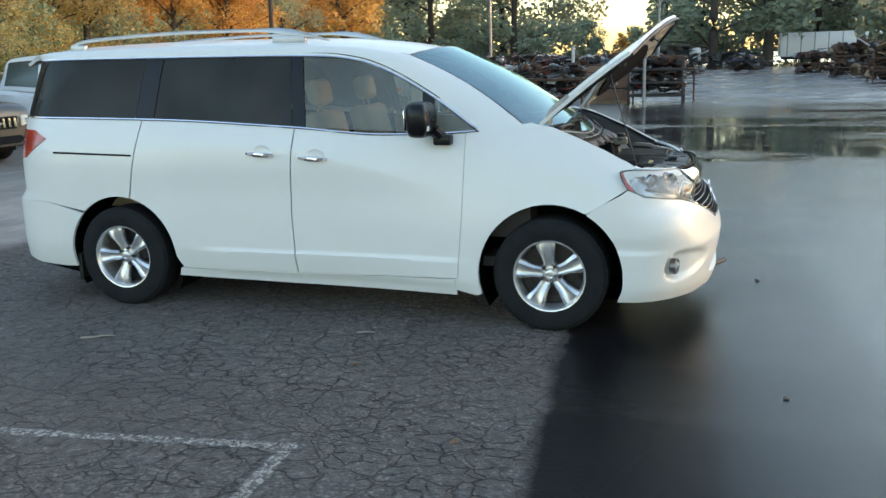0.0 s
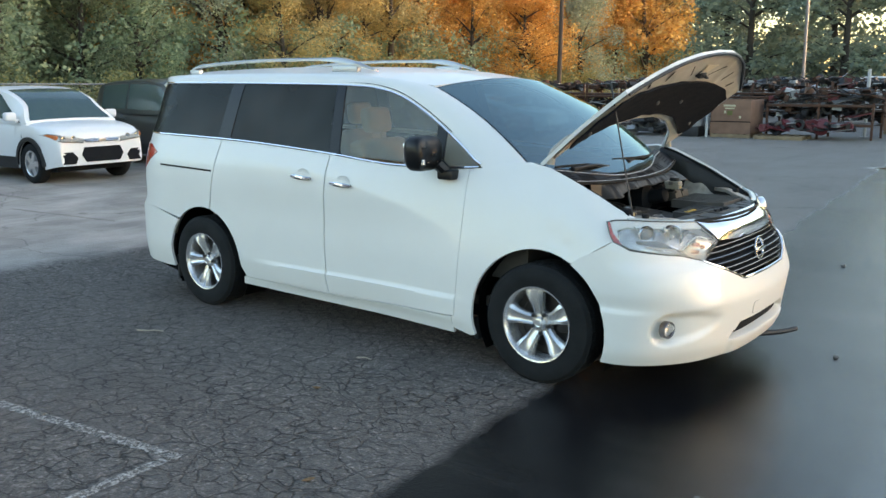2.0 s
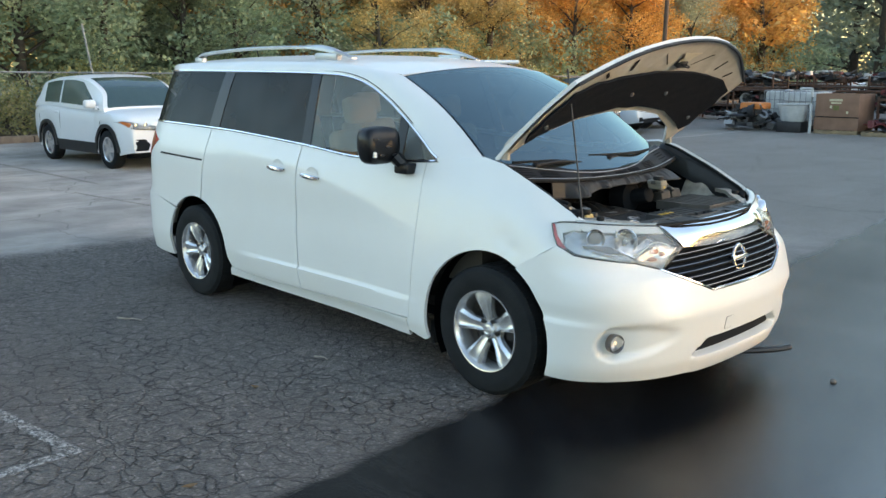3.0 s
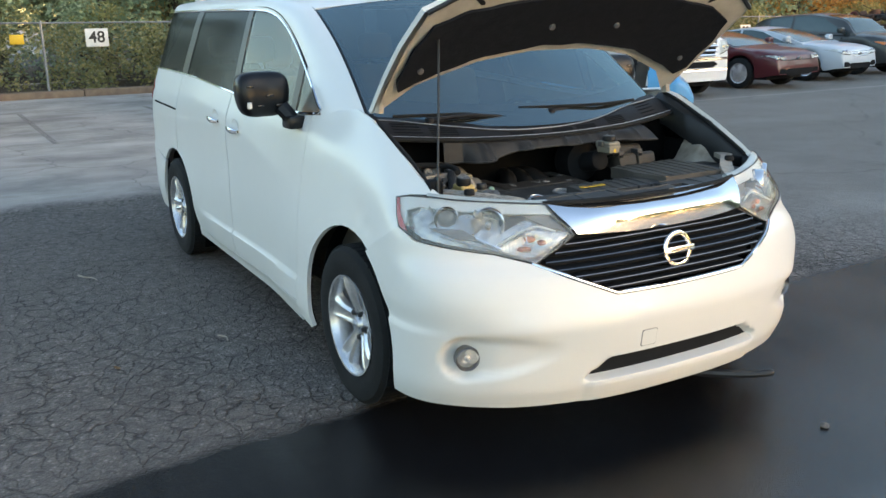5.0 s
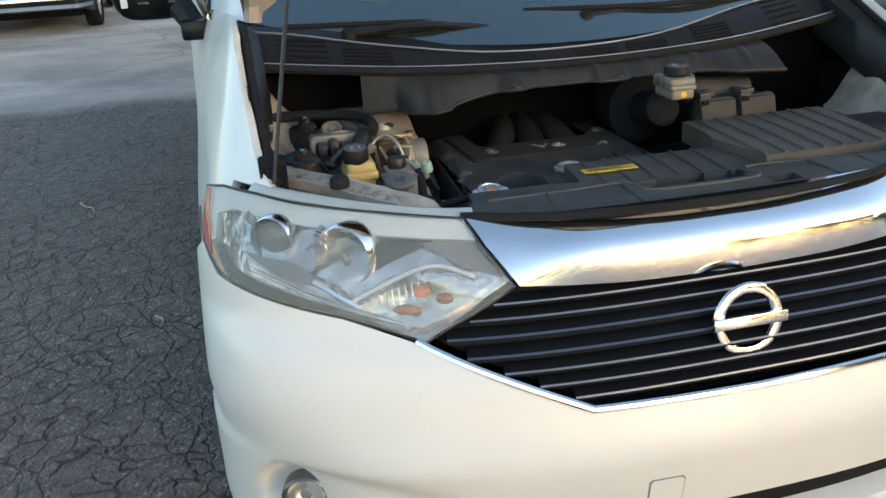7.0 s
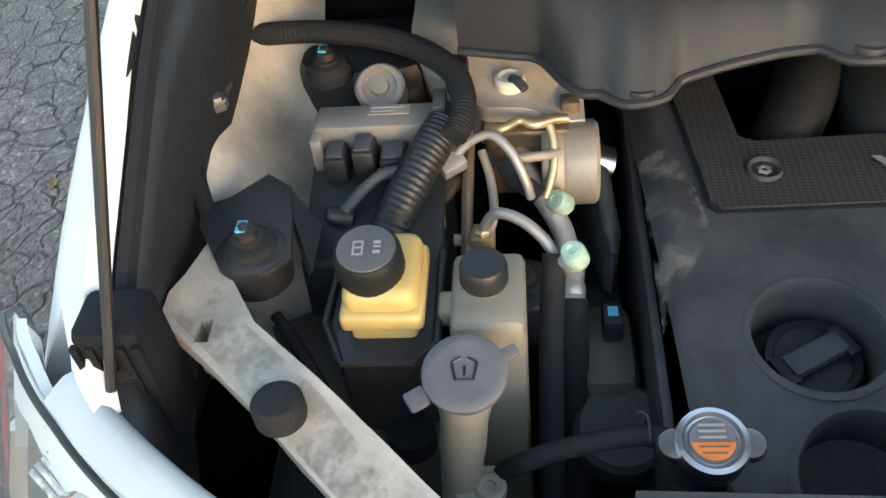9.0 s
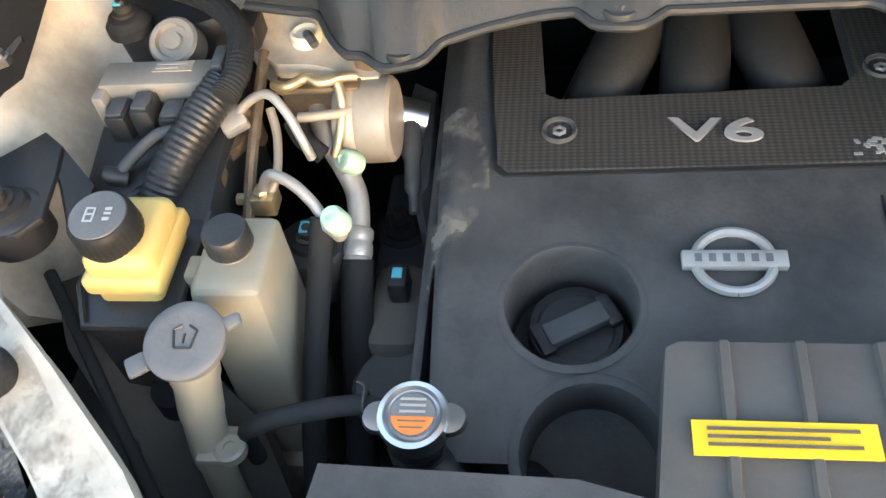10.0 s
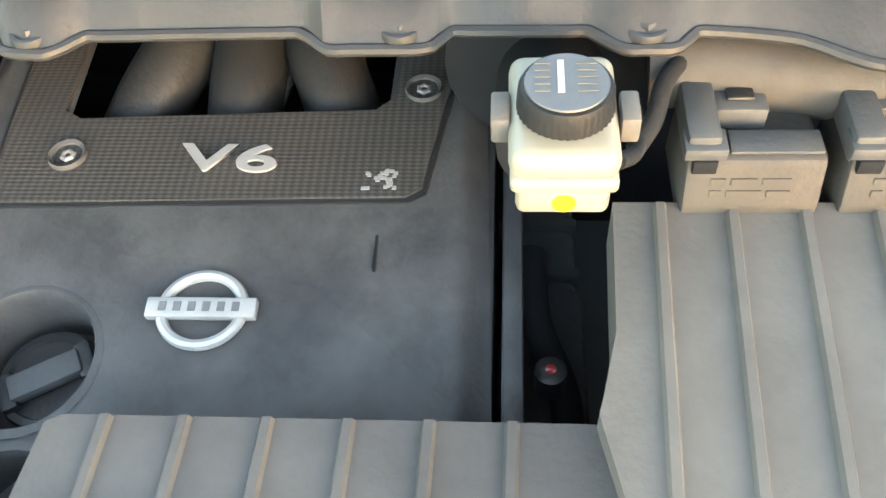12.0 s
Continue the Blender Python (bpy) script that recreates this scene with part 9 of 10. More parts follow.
def sedan(m, mt, label, W=1.85, L=4.9, H=1.46, face=PLAIN, far=False):
    af, wb = L * 0.28, L * 0.58
    low = [(af - L * 0.80, 0.70), (af - L * 0.79, 0.90), (af - L * 0.62, 0.94), (af - L * 0.30, 0.90), (af - L * 0.05, 0.88), (af + L * 0.06, 0.845), (af + L * 0.14, 0.79), (af + L * 0.185, 0.71), (af + L * 0.20, 0.46)]
    roof = [(af - L * 0.72, 0.90), (af - L * 0.62, 1.10), (af - L * 0.51, H - 0.05), (af - L * 0.38, H), (af - L * 0.28, H - 0.05), (af - L * 0.16, 1.07), (af - L * 0.03, 0.88)]
    return parked_car("sedan", label, m, mt, W, wb, af, 0.335, low, roof, (af - L * 0.71, af - L * 0.54, af - L * 0.29, af - L * 0.03), face, far=far)


def pickup(m, mt, label):
    W, L, H = 2.0, 5.8, 1.93
    af, wb = 1.62, 3.65
    low = [(-3.95, 0.80), (-3.93, 1.24), (-2.4, 1.26), (-1.95, 1.26), (-1.0, 1.20), (0.6, 1.20), (1.3, 1.21), (2.2, 1.17), (2.40, 1.12), (2.45, 1.02), (2.46, 0.55)]
    roof = [(-2.05, 1.22), (-1.95, 1.70), (-1.80, H - 0.05), (-1.0, H), (-0.2, H - 0.02), (0.2, H - 0.14), (0.95, 1.20)]
    return parked_car("pickup_truck", label, m, mt, W, wb, af, 0.40, low, roof, (-2.05, -1.90, -0.05, 0.95), TRUCK)


suv(pose(-10.45, 3.3, 0, 0, 0, 1), M_WHITEPAINT, "white compact crossover with black cladding parked by the fence", 1.76, 4.25, 1.62)
suv(pose(-10.3, 6.5, 0), M_DARKGREY, "dark grey boxy suv with slotted grille parked by the fence", 1.88, 4.65, 1.74, True, BOXY, 0.36, 1.0)
suv(pose(-8.6 - 1.39, -3.3, 0), M_BLACKPAINT, "black suv with chrome grille parked by the fence", 1.9, 4.8, 1.72, False, CHROMED, 0.37, 0.6)
pickup(pose(-8.9, 10.6, 0), M_WHITEPAINT, "white pickup with broad chrome grille parked by the fence")
sedan(pose(-8.88, 13.67, 0, 0, 0, 8), M_DARKRED, "dark red muscle sedan parked by the fence", 1.80, 4.6, 1.24, MUSCLE)
sedan(pose(-9.40, 16.53, 0, 0, 0, 8), M_SILVERBLUE, "silver-blue sedan parked by the fence", 1.76, 4.5, 1.24)
suv(pose(-9.9, 19.2, 0, 0, 0, 6), M_DARKGREY, "dark grey crossover parked by the fence", 1.76, 4.2, 1.55)

# golf cart
M_CARTSEAT = material("beige_vinyl", (0.45, 0.38, 0.28), 0.5, 0, 5, (0.38, 0.32, 0.24))
M_CARTWHEEL = material("cream_steel_wheel", (0.42, 0.40, 0.34), 0.5, 0.2, 8, (0.32, 0.30, 0.26))
cart = thing("golf_cart", "light blue golf cart with beige seat and black canopy posts", "golf cart", pose(-3.995, 6.47, 0, 0, 0, 47))
bm = bmesh.new()
prism(bm, [(-1.12, 0.40), (-1.16, 0.62), (-1.0, 0.70), (-0.30, 0.69), (-0.26, 0.34), (0.46, 0.34), (0.60, 0.60), (0.56, 0.25), (-0.42, 0.25), (-0.55, 0.38), (-0.70, 0.47), (-0.92, 0.47), (-1.04, 0.40)], -0.58, 0.58, pose(0, 0, 0, 90, 0, 0))
bmesh.ops.bevel(bm, geom=[e for e in bm.edges if len(e.link_faces) == 2 and e.calc_face_angle(0) > 0.6], offset=0.02, segments=2, affect="EDGES")
part("body", bm, M_BLUECART, cart, "", 50)
# rounded front cowl that rises over the wheels
cowl_top = curve_of([(0.50, 0.92), (0.62, 0.90), (0.78, 0.82), (0.95, 0.72), (1.08, 0.60), (1.15, 0.46)])
bm = bmesh.new()
rows = []
for i in range(19):
    x = lerp(0.50, 1.15, i / 18)
    w = 0.59 * (1 - 0.30 * smooth(0.85, 1.15, x) ** 1.5)
    zt = cowl_top(x)
    zb = max(0.30 if x < 0.62 else 0.38, 0.23 + math.sqrt(max(0.0, 0.29 ** 2 - (x - 0.85) ** 2)) if abs(x - 0.85) < 0.29 else 0.0)
    zb = min(zb, zt - 0.03)
    side = [(w, zb), (w, lerp(zb, zt, 0.55)), (w * 0.97, lerp(zb, zt, 0.85)), (w * 0.86, zt), (w * 0.5, zt + 0.015), (0, zt + 0.02)]
    rows.append([bm.verts.new((x, -y, z)) for y, z in side] + [bm.verts.new((x, y, z)) for y, z in side[:-1][::-1]])
for a, b in zip(rows, rows[1:]):
    for i in range(len(a) - 1):
        bm.faces.new((a[i], b[i], b[i + 1], a[i + 1]))
bm.faces.new(rows[0]), bm.faces.new(rows[-1][::-1])
bmesh.ops.recalc_face_normals(bm, faces=bm.faces[:])
part("front_cowl", bm, M_BLUECART, cart, "rounded light blue front cowl", 50)
for sg in (-1, 1):
    bm = bmesh.new()
    yy = sg * 0.50
    rows = [[bm.verts.new((x, yy + dy, z)) for x, z in arc(0.85, 0.23, 0.285, 5, 175, 14)] for dy in (-0.095, 0.095)]
    for k in range(14):
        bm.faces.new((rows[0][k], rows[0][k + 1], rows[1][k + 1], rows[1][k]))
    g = bmesh.ops.extrude_face_region(bm, geom=bm.faces[:])
    for v in g["geom"]:
        if isinstance(v, bmesh.types.BMVert):
            v.co.z += 0.02
    bmesh.ops.recalc_face_normals(bm, faces=bm.faces[:])
    part("fender_flare", bm, M_BLACK, cart, "black fender flare")
bm = bmesh.new()
prism(bm, [(0.28, 0.35), (0.44, 0.35), (0.50, 0.88), (0.46, 1.00), (0.34, 0.96)], -0.52, 0.52, pose(0, 0, 0, 90, 0, 0))
part("dash_cowl", bm, M_BLACK, cart)
bm = bmesh.new()
box(bm, -0.24, 0.42, -0.54, 0.54, 0.345, 0.37, 0.008)
part("floor_mat", bm, M_BLACK, cart)
bm = bmesh.new()
box(bm, -0.85, -0.26, -0.54, 0.54, 0.70, 0.82, 0.045, None, 3)
part("seat_cushion", bm, M_CARTSEAT, cart, "beige vinyl seat")
bm = bmesh.new()
box(bm, -1.0, -0.88, -0.54, 0.54, 0.80, 1.18, 0.045, None, 3)
part("seat_back", bm, M_CARTSEAT, cart, "beige vinyl backrest")
for x in (-0.80, 0.85):
    for sg in (-1, 1):
        bm = bmesh.new()
        lathe(bm, [(0.12, -0.09), (0.20, -0.10), (0.23, -0.07), (0.23, 0.07), (0.20, 0.10), (0.12, 0.09)], 28)
        w = part("wheel", bm, M_RUBBER, cart)
        w.matrix_basis = pose(x, sg * 0.50, 0.23, 90 if sg < 0 else -90)
        bm = bmesh.new()
        lathe(bm, [(0.125, 0.088), (0.115, 0.075), (0.11, 0.03), (0.06, 0.035), (0.055, 0.06), (0.0, 0.062)], 24)
        part("hub_plate", bm, M_CARTWHEEL, w, "cream steel wheel centre")
for x, xt in ((-1.02, -0.95), (0.52, 0.42)):
    for sg in (-1, 1):
        bm = bmesh.new()
        rod(bm, [(x, sg * 0.54, 0.66), (xt, sg * 0.54, 1.82)], 0.018, 6)
        part("post", bm, M_BLACK, cart)
bm = bmesh.new()
box(bm, -1.10, 0.60, -0.6, 0.6, 1.80, 1.86, 0.03)
part("canopy", bm, M_WHITEPAINT, cart)
bm = bmesh.new()
rod(bm, [(0.16 + 0.08 * math.cos(a), 0.24 + 0.17 * math.sin(a), 1.02 + 0.13 * math.cos(a)) for a in [2 * math.pi * k / 20 for k in range(21)]], 0.012, 6, False)
rod(bm, [(0.16, 0.24, 1.02), (0.40, 0.24, 0.78)], 0.02, 6)
part("steering_wheel", bm, M_BLACK, cart)
bm = bmesh.new()
box(bm, -0.55, -0.42, -0.588, -0.58, 0.52, 0.60, 0.002)
part("side_mark", bm, M_WHITEPAINT, cart, "small white mark")

# ---- kerb, fence, hedge ----
M_KERB = material("dirty_kerb_concrete", (0.26, 0.19, 0.13), 0.85, 0, 5, (0.16, 0.11, 0.08), 0.4, 40)
M_SOIL = material("leafy_soil", (0.06, 0.045, 0.03), 0.95, 0, 3, (0.035, 0.03, 0.02), 0.6, 20)
M_GALV = material("galvanised_steel", (0.32, 0.33, 0.34), 0.5, 0.6, 12, (0.24, 0.25, 0.26))
M_WOODPOLE = material("weathered_pole", (0.10, 0.075, 0.055), 0.85, 0, 4, (0.065, 0.05, 0.04), 0.3, 60)
for k in range(20):
    bm = bmesh.new()
    box(bm, -16.75, -16.35, -14.5 + 3.05 * k, -14.5 + 3.05 * k + 3.03, -0.05, 0.16, 0.03)
    ob = part("kerb", bm, M_KERB)
    tagged(ob, "dirty brown concrete kerb along the fence", "kerb", "kerbs", "structure")
bm = bmesh.new()
rows = []
for i in range(13):
    x = -16.75 - 3.0 * i
    rows.append([bm.verts.new((x, -40 + 10 * j, 0.10 + (0.25 * noise.noise(Vector((x * 0.2, j * 0.7, 0))) if i else 0))) for j in range(13)])
for a, b in zip(rows, rows[1:]):
    for j in range(12):
        bm.faces.new((a[j], a[j + 1], b[j + 1], b[j]))
bmesh.ops.recalc_face_normals(bm, faces=bm.faces[:])
ob = part("wood_floor", bm, M_SOIL)
tagged(ob, "leaf-strewn soil under the trees", "soil", kind="structure")


def chain_fence(name, p0, p1, h, step=0.11, posts=3.0):
    f = thing(name, "galvanised chain-link fence with top rail", "fence")
    a, b = Vector(p0), Vector(p1)
    d = (b - a).normalized()
    n = Vector((-d.y, d.x, 0))
    ln = (b - a).length
    for k in range(int(ln / posts) + 1):
        bm = bmesh.new()
        q = a + d * posts * k
        rod(bm, [q, q + Vector((0, 0, h + 0.05))], 0.03, 8)
        part("post", bm, M_GALV, f)
    bm = bmesh.new()
    rod(bm, [a + Vector((0, 0, h)), b + Vector((0, 0, h))], 0.022, 6)
    part("top_rail", bm, M_GALV, f)
    verts, faces = [], []
    k = -h
    while k < ln:
        for sg in (1, -1):
            u0, u1 = (k, k + h) if sg > 0 else (k + h, k)
            z0, z1 = 0.05, h
            c0, c1 = max(0, min(ln, u0)), max(0, min(ln, u1))
            if abs(c0 - c1) > 0.02:
                zz0, zz1 = lerp(z0, z1, (c0 - u0) / (u1 - u0)), lerp(z0, z1, (c1 - u0) / (u1 - u0))
                q0, q1 = a + d * c0 + Vector((0, 0, zz0)), a + d * c1 + Vector((0, 0, zz1))
                i = len(verts)
                w = 0.0013
                verts += [q0 + n * w, q0 - n * w + Vector((0, 0, w)), q0 - n * w - Vector((0, 0, w)), q1 + n * w, q1 - n * w + Vector((0, 0, w)), q1 - n * w - Vector((0, 0, w))]
                faces += [(i, i + 1, i + 4, i + 3), (i + 1, i + 2, i + 5, i + 4), (i + 2, i, i + 3, i + 5)]
        k += step
    me = bpy.data.meshes.new("wire_mesh")
    me.from_pydata(verts, [], faces)
    me.materials.append(M_GALV)
    o = new("wire_mesh", me)
    o.parent = f
    return f


chain_fence("chain_link_fence", (-16.6, -12, 0.16), (-16.6, 42, -0.38), 1.68)


# number plates of the stalls, wired to the fence
M_PLATE = material("white_sign_plate", (0.72, 0.72, 0.70), 0.5, 0, 6, (0.62, 0.62, 0.60))
M_INK = material("black_ink", (0.012, 0.012, 0.012), 0.6, 0, 10, (0.02, 0.02, 0.02))


def stall_sign(y, z, text, w=0.52, h=0.42, mt=None):
    sg = thing("stall_sign", "white plate with the black number %s wired to the fence" % text if text else "small yellow plate wired to the fence", "sign", pose(-16.56, y, z), "stall signs")
    bm = bmesh.new()
    box(bm, -0.006, 0.006, -w / 2, w / 2, -h / 2, h / 2, 0.004)
    part("plate", bm, mt or M_PLATE, sg)
    for sy in (-1, 1):
        bm = bmesh.new()
        rod(bm, [(-0.004, sy * w * 0.4, h * 0.4), (-0.044, sy * w * 0.4, h * 0.4 + 0.02)], 0.003, 5)
        part("wire_tie", bm, M_GALV, sg)
    if text:
        lettering("number", text, 0.37, 0.002, M_INK, pose(0.009, 0, 0, 90, 0, 90), sg, 0.007)


stall_sign(1.2, 1.36, "48")
stall_sign(16.1, 1.28, "51")
stall_sign(21.2, 1.05, "52")
stall_sign(23.3, 1.0, "53")
stall_sign(-0.55, 1.36, "", 0.30, 0.22, M_LABEL_YELLOW)

# ---- trees ----
def leaf_material(name, c1, c2, c3):
    mt = bpy.data.materials.new(name)
    mt.use_nodes = True
    nt = mt.node_tree
    b = nt.nodes["Principled BSDF"]
    geo = nt.nodes.new("ShaderNodeNewGeometry")
    oi = nt.nodes.new("ShaderNodeObjectInfo")
    ramp = nt.nodes.new("ShaderNodeValToRGB")
    e = ramp.color_ramp.elements
    e[0].color, e[1].color = (*c1, 1), (*c3, 1)
    mid = e.new(0.5)
    mid.color = (*c2, 1)
    nt.links.new(geo.outputs["Random Per Island"], ramp.inputs["Fac"])
    hs = nt.nodes.new("ShaderNodeHueSaturation")
    mr = nt.nodes.new("ShaderNodeMapRange")
    mr.inputs["To Min"].default_value, mr.inputs["To Max"].default_value = 0.7, 1.25
    nt.links.new(oi.outputs["Random"], mr.inputs["Value"])
    nt.links.new(mr.outputs[0], hs.inputs["Value"])
    nt.links.new(ramp.outputs["Color"], hs.inputs["Color"])
    nt.links.new(hs.outputs["Color"], b.inputs["Base Color"])
    b.inputs["Roughness"].default_value = 0.6
    tr = nt.nodes.new("ShaderNodeBsdfTranslucent")
    nt.links.new(hs.outputs["Color"], tr.inputs["Color"])
    mix = nt.nodes.new("ShaderNodeMixShader")
    mix.inputs[0].default_value = 0.45
    nt.links.new(b.outputs[0], mix.inputs[1])
    nt.links.new(tr.outputs[0], mix.inputs[2])
    nt.links.new(mix.outputs[0], nt.nodes["Material Output"].inputs["Surface"])
    return mt


LEAF = {"green": leaf_material("green_leaves", (0.19, 0.28, 0.19), (0.27, 0.36, 0.225), (0.37, 0.44, 0.275)),
        "olive": leaf_material("olive_leaves", (0.3, 0.276, 0.132), (0.48, 0.396, 0.18), (0.648, 0.468, 0.192)),
        "orange": leaf_material("orange_leaves", (0.48, 0.25, 0.08), (0.76, 0.43, 0.12), (0.86, 0.60, 0.20)),
        "dark": leaf_material("dark_leaves", (0.213, 0.263, 0.206), (0.3, 0.356, 0.256), (0.388, 0.425, 0.281)),
        "ivy": leaf_material("ivy_leaves", (0.158, 0.189, 0.084), (0.294, 0.304, 0.126), (0.483, 0.43, 0.2))}
M_BARK = material("grey_bark", (0.075, 0.062, 0.05), 0.9, 0, 6, (0.04, 0.034, 0.028), 0.5, 30)
CROWN, TRUNK = {}, {}


def leaf_cloud(rnd, clumps, leaves, size):
    """Vertices and faces of many small leaves round clump centres (place, radius)."""
    v, f = [], []
    for c, r in clumps:
        for _ in range(leaves):
            d = Vector((rnd.gauss(0, 1), rnd.gauss(0, 1), rnd.gauss(0, 1)))
            d = d.normalized() * r * rnd.random() ** 0.45
            p = c + d
            a = Vector((rnd.gauss(0, 1), rnd.gauss(0, 1), rnd.gauss(0, 0.7))).normalized() * size * rnd.uniform(0.6, 1.4)
            b = a.cross(Vector((rnd.gauss(0, 1), rnd.gauss(0, 1), rnd.gauss(0, 1)))).normalized() * a.length * 0.55
            i = len(v)
            v += [p - a, p + b, p + a, p - b]
            f.append((i, i + 1, i + 2, i + 3))
    return v, f


def tree_shape(seed, kind):
    rnd = random.Random(seed)
    conifer = kind == "conifer"
    bm = bmesh.new()
    H = 10.0
    top = Vector((rnd.uniform(-0.4, 0.4), rnd.uniform(-0.4, 0.4), H * (0.95 if conifer else 0.72)))
    trunk = bend([(0, 0, -0.2), (0.05, 0, H * 0.25), (top.x * 0.6, top.y * 0.6, H * 0.5), top], 4)
    rod(bm, trunk, [lerp(0.22, 0.05, k / (len(trunk) - 1)) for k in range(len(trunk))], 8)
    clumps = []
    for k in range(16 if not conifer else 26):
        h = rnd.uniform(0.18, 0.92) if not conifer else lerp(0.10, 0.96, k / 25)
        p0 = trunk[min(len(trunk) - 1, int(h * len(trunk)))]
        a = rnd.uniform(0, 2 * math.pi)
        reach = (2.6 * math.sin(math.pi * min(1, h * 0.9 + 0.15)) ** 0.7 * rnd.uniform(0.6, 1.15)) if not conifer else 1.7 * (1.02 - h)
        p1 = Vector((p0.x + math.cos(a) * reach, p0.y + math.sin(a) * reach, p0.z + (rnd.uniform(0.3, 1.8) if not conifer else -0.2)))
        rod(bm, bend([p0, p0.lerp(p1, 0.5) + Vector((0, 0, 0.15)), p1], 3), [0.07, 0.06, 0.05, 0.04, 0.03, 0.02, 0.012], 5)
        clumps.append((p1, rnd.uniform(0.65, 1.15) * (1 if not conifer else 0.55)))
        clumps.append((p0.lerp(p1, 0.6) + Vector((rnd.uniform(-0.4, 0.4), rnd.uniform(-0.4, 0.4), rnd.uniform(-0.2, 0.6))), rnd.uniform(0.5, 0.9) * (1 if not conifer else 0.5)))
    for _ in range(10 if not conifer else 2):
        clumps.append((top + Vector((rnd.uniform(-1.2, 1.2), rnd.uniform(-1.2, 1.2), rnd.uniform(-0.6, 1.8))), rnd.uniform(0.5, 0.9) * (1 if not conifer else 0.3)))
    me = bpy.data.meshes.new("trunk")
    bm.to_mesh(me), bm.free(), me.shade_smooth(), me.materials.append(M_BARK)
    v, f = leaf_cloud(rnd, clumps, {"broad": 430, "mid": 270, "far": 130, "back": 60}.get(kind, 80), {"broad": 0.060, "mid": 0.082, "far": 0.14, "back": 0.22}.get(kind, 0.15))
    return me, v, f


def tree_thing(x, y, h, kind, colour, seed, spread=1.0):
    key = (kind, seed)
    if key not in TRUNK:
        TRUNK[key] = tree_shape(seed * 7 + 3, kind)
    if (key, colour) not in CROWN:
        me = bpy.data.meshes.new("crown")
        me.from_pydata(TRUNK[key][1], [], TRUNK[key][2])
        me.materials.append(LEAF[colour])
        CROWN[(key, colour)] = me
    words = {"green": "tall leafy green tree", "olive": "tree turning olive and brown", "orange": "autumn tree with orange-yellow leaves", "dark": "dark shaded tree"}[colour]
    rnd = random.Random(int(x * 31 + y * 17))
    t = thing("tree", words + (" beyond the fence" if kind in ("broad", "mid") else (" far across the yard" if kind in ("far", "back") else ", pointed conifer")), "tree", None, "trees")
    t.location, t.rotation_euler = (x, y, 0), (0, 0, rnd.uniform(0, 6.28))
    t.scale = (h / 10 * spread, h / 10 * spread, h / 10)
    a = new("trunk", TRUNK[key][0])
    a.parent = t
    b = new("crown", CROWN[(key, colour)])
    b.parent = t


def row_colour(y, steps):
    for end, c in steps:
        if y < end:
            return c


rnd = random.Random(11)
for k in range(26):           # first row behind the fence
    y = -16 + 2.6 * k + rnd.uniform(-0.7, 0.7)
    c = row_colour(y, ((14.4, "green"), (16.4, "dark"), (25.0, "olive"), (30.0, "dark"), (36.5, "orange"), (40.5, "dark"), (99, "orange")))
    tree_thing(-20.5 + rnd.uniform(-1.2, 1.5), y, rnd.uniform(3, 4.5) if y < -8 else (rnd.uniform(4.2, 5.6) if 25 < y < 30 else rnd.uniform(6.5, 9.0)), "broad", c, rnd.randrange(4), 1.15)
for k in range(26):           # taller ones behind, orange towards the far corner
    y = -18 + 3.0 * k + rnd.uniform(-0.9, 0.9)
    c = row_colour(y, ((7, "olive"), (18.5, "green"), (21.5, "orange"), (27, "olive"), (31, rnd.choice(["olive", "orange"])), (43.5, "orange"), (49, "dark"), (99, rnd.choice(["orange", "orange", "olive"]))))
    tree_thing(-26 + rnd.uniform(-2, 2), y, rnd.uniform(11, 15) if y > -6 else rnd.uniform(4, 5.5), "mid", c, rnd.randrange(4), 1.0)
for k in range(24):           # far wood across the yard
    x = -44 + 4.4 * k + rnd.uniform(-1.2, 1.2)
    y = 78 + rnd.uniform(-8, 10) + 0.5 * max(0, x)
    c = "orange" if x < -27 or (x < -22 and rnd.random() < 0.5) else "dark"
    if -10.5 < x < 2.8:
        continue
    tree_thing(x, y, rnd.uniform(15, 20) if x > -12 else rnd.uniform(13, 18), "far", c, rnd.randrange(4), 1.3)
for k in range(7):
    tree_thing(-40 + 3.4 * k + rnd.uniform(-1, 1), 52 + rnd.uniform(-4, 6) - 0.1 * k, rnd.uniform(10, 13), "far", "orange", rnd.randrange(4), 1.1)
tree_thing(-1.6, 95, 12.5, "conifer", "dark", 1, 1.4)
tree_thing(-3.9, 74, 3.6, "far", "orange", 2, 1.1)
tree_thing(-9.5, 92, 6.0, "far", "dark", 1, 1.3)
tree_thing(-5.0, 98, 5.0, "far", "dark", 0, 1.6)
tree_thing(2.0, 104, 10, "conifer", "dark", 2, 1.4)
for k in range(32):           # tall dark ones at the back of the green row, which close the sky
    tree_thing(-33 + rnd.uniform(-2, 2), -22 + 2.5 * k + rnd.uniform(-0.8, 0.8), rnd.uniform(13, 17) if k > 7 else rnd.uniform(4, 6), "far", rnd.choice(["dark", "green", "olive"]) if k < 19 else rnd.choice(["orange", "olive", "dark"]), rnd.randrange(4), 1.25)
for k in range(2, 15):        # belt of trees out of view, added to block the low sun
    a = radians(14 + 3.2 * k)
    tree_thing(62 * math.sin(a), 62 * math.cos(a), rnd.uniform(13, 16) if k > 5 else rnd.uniform(5, 7), "back", "dark", rnd.randrange(4), 1.3)
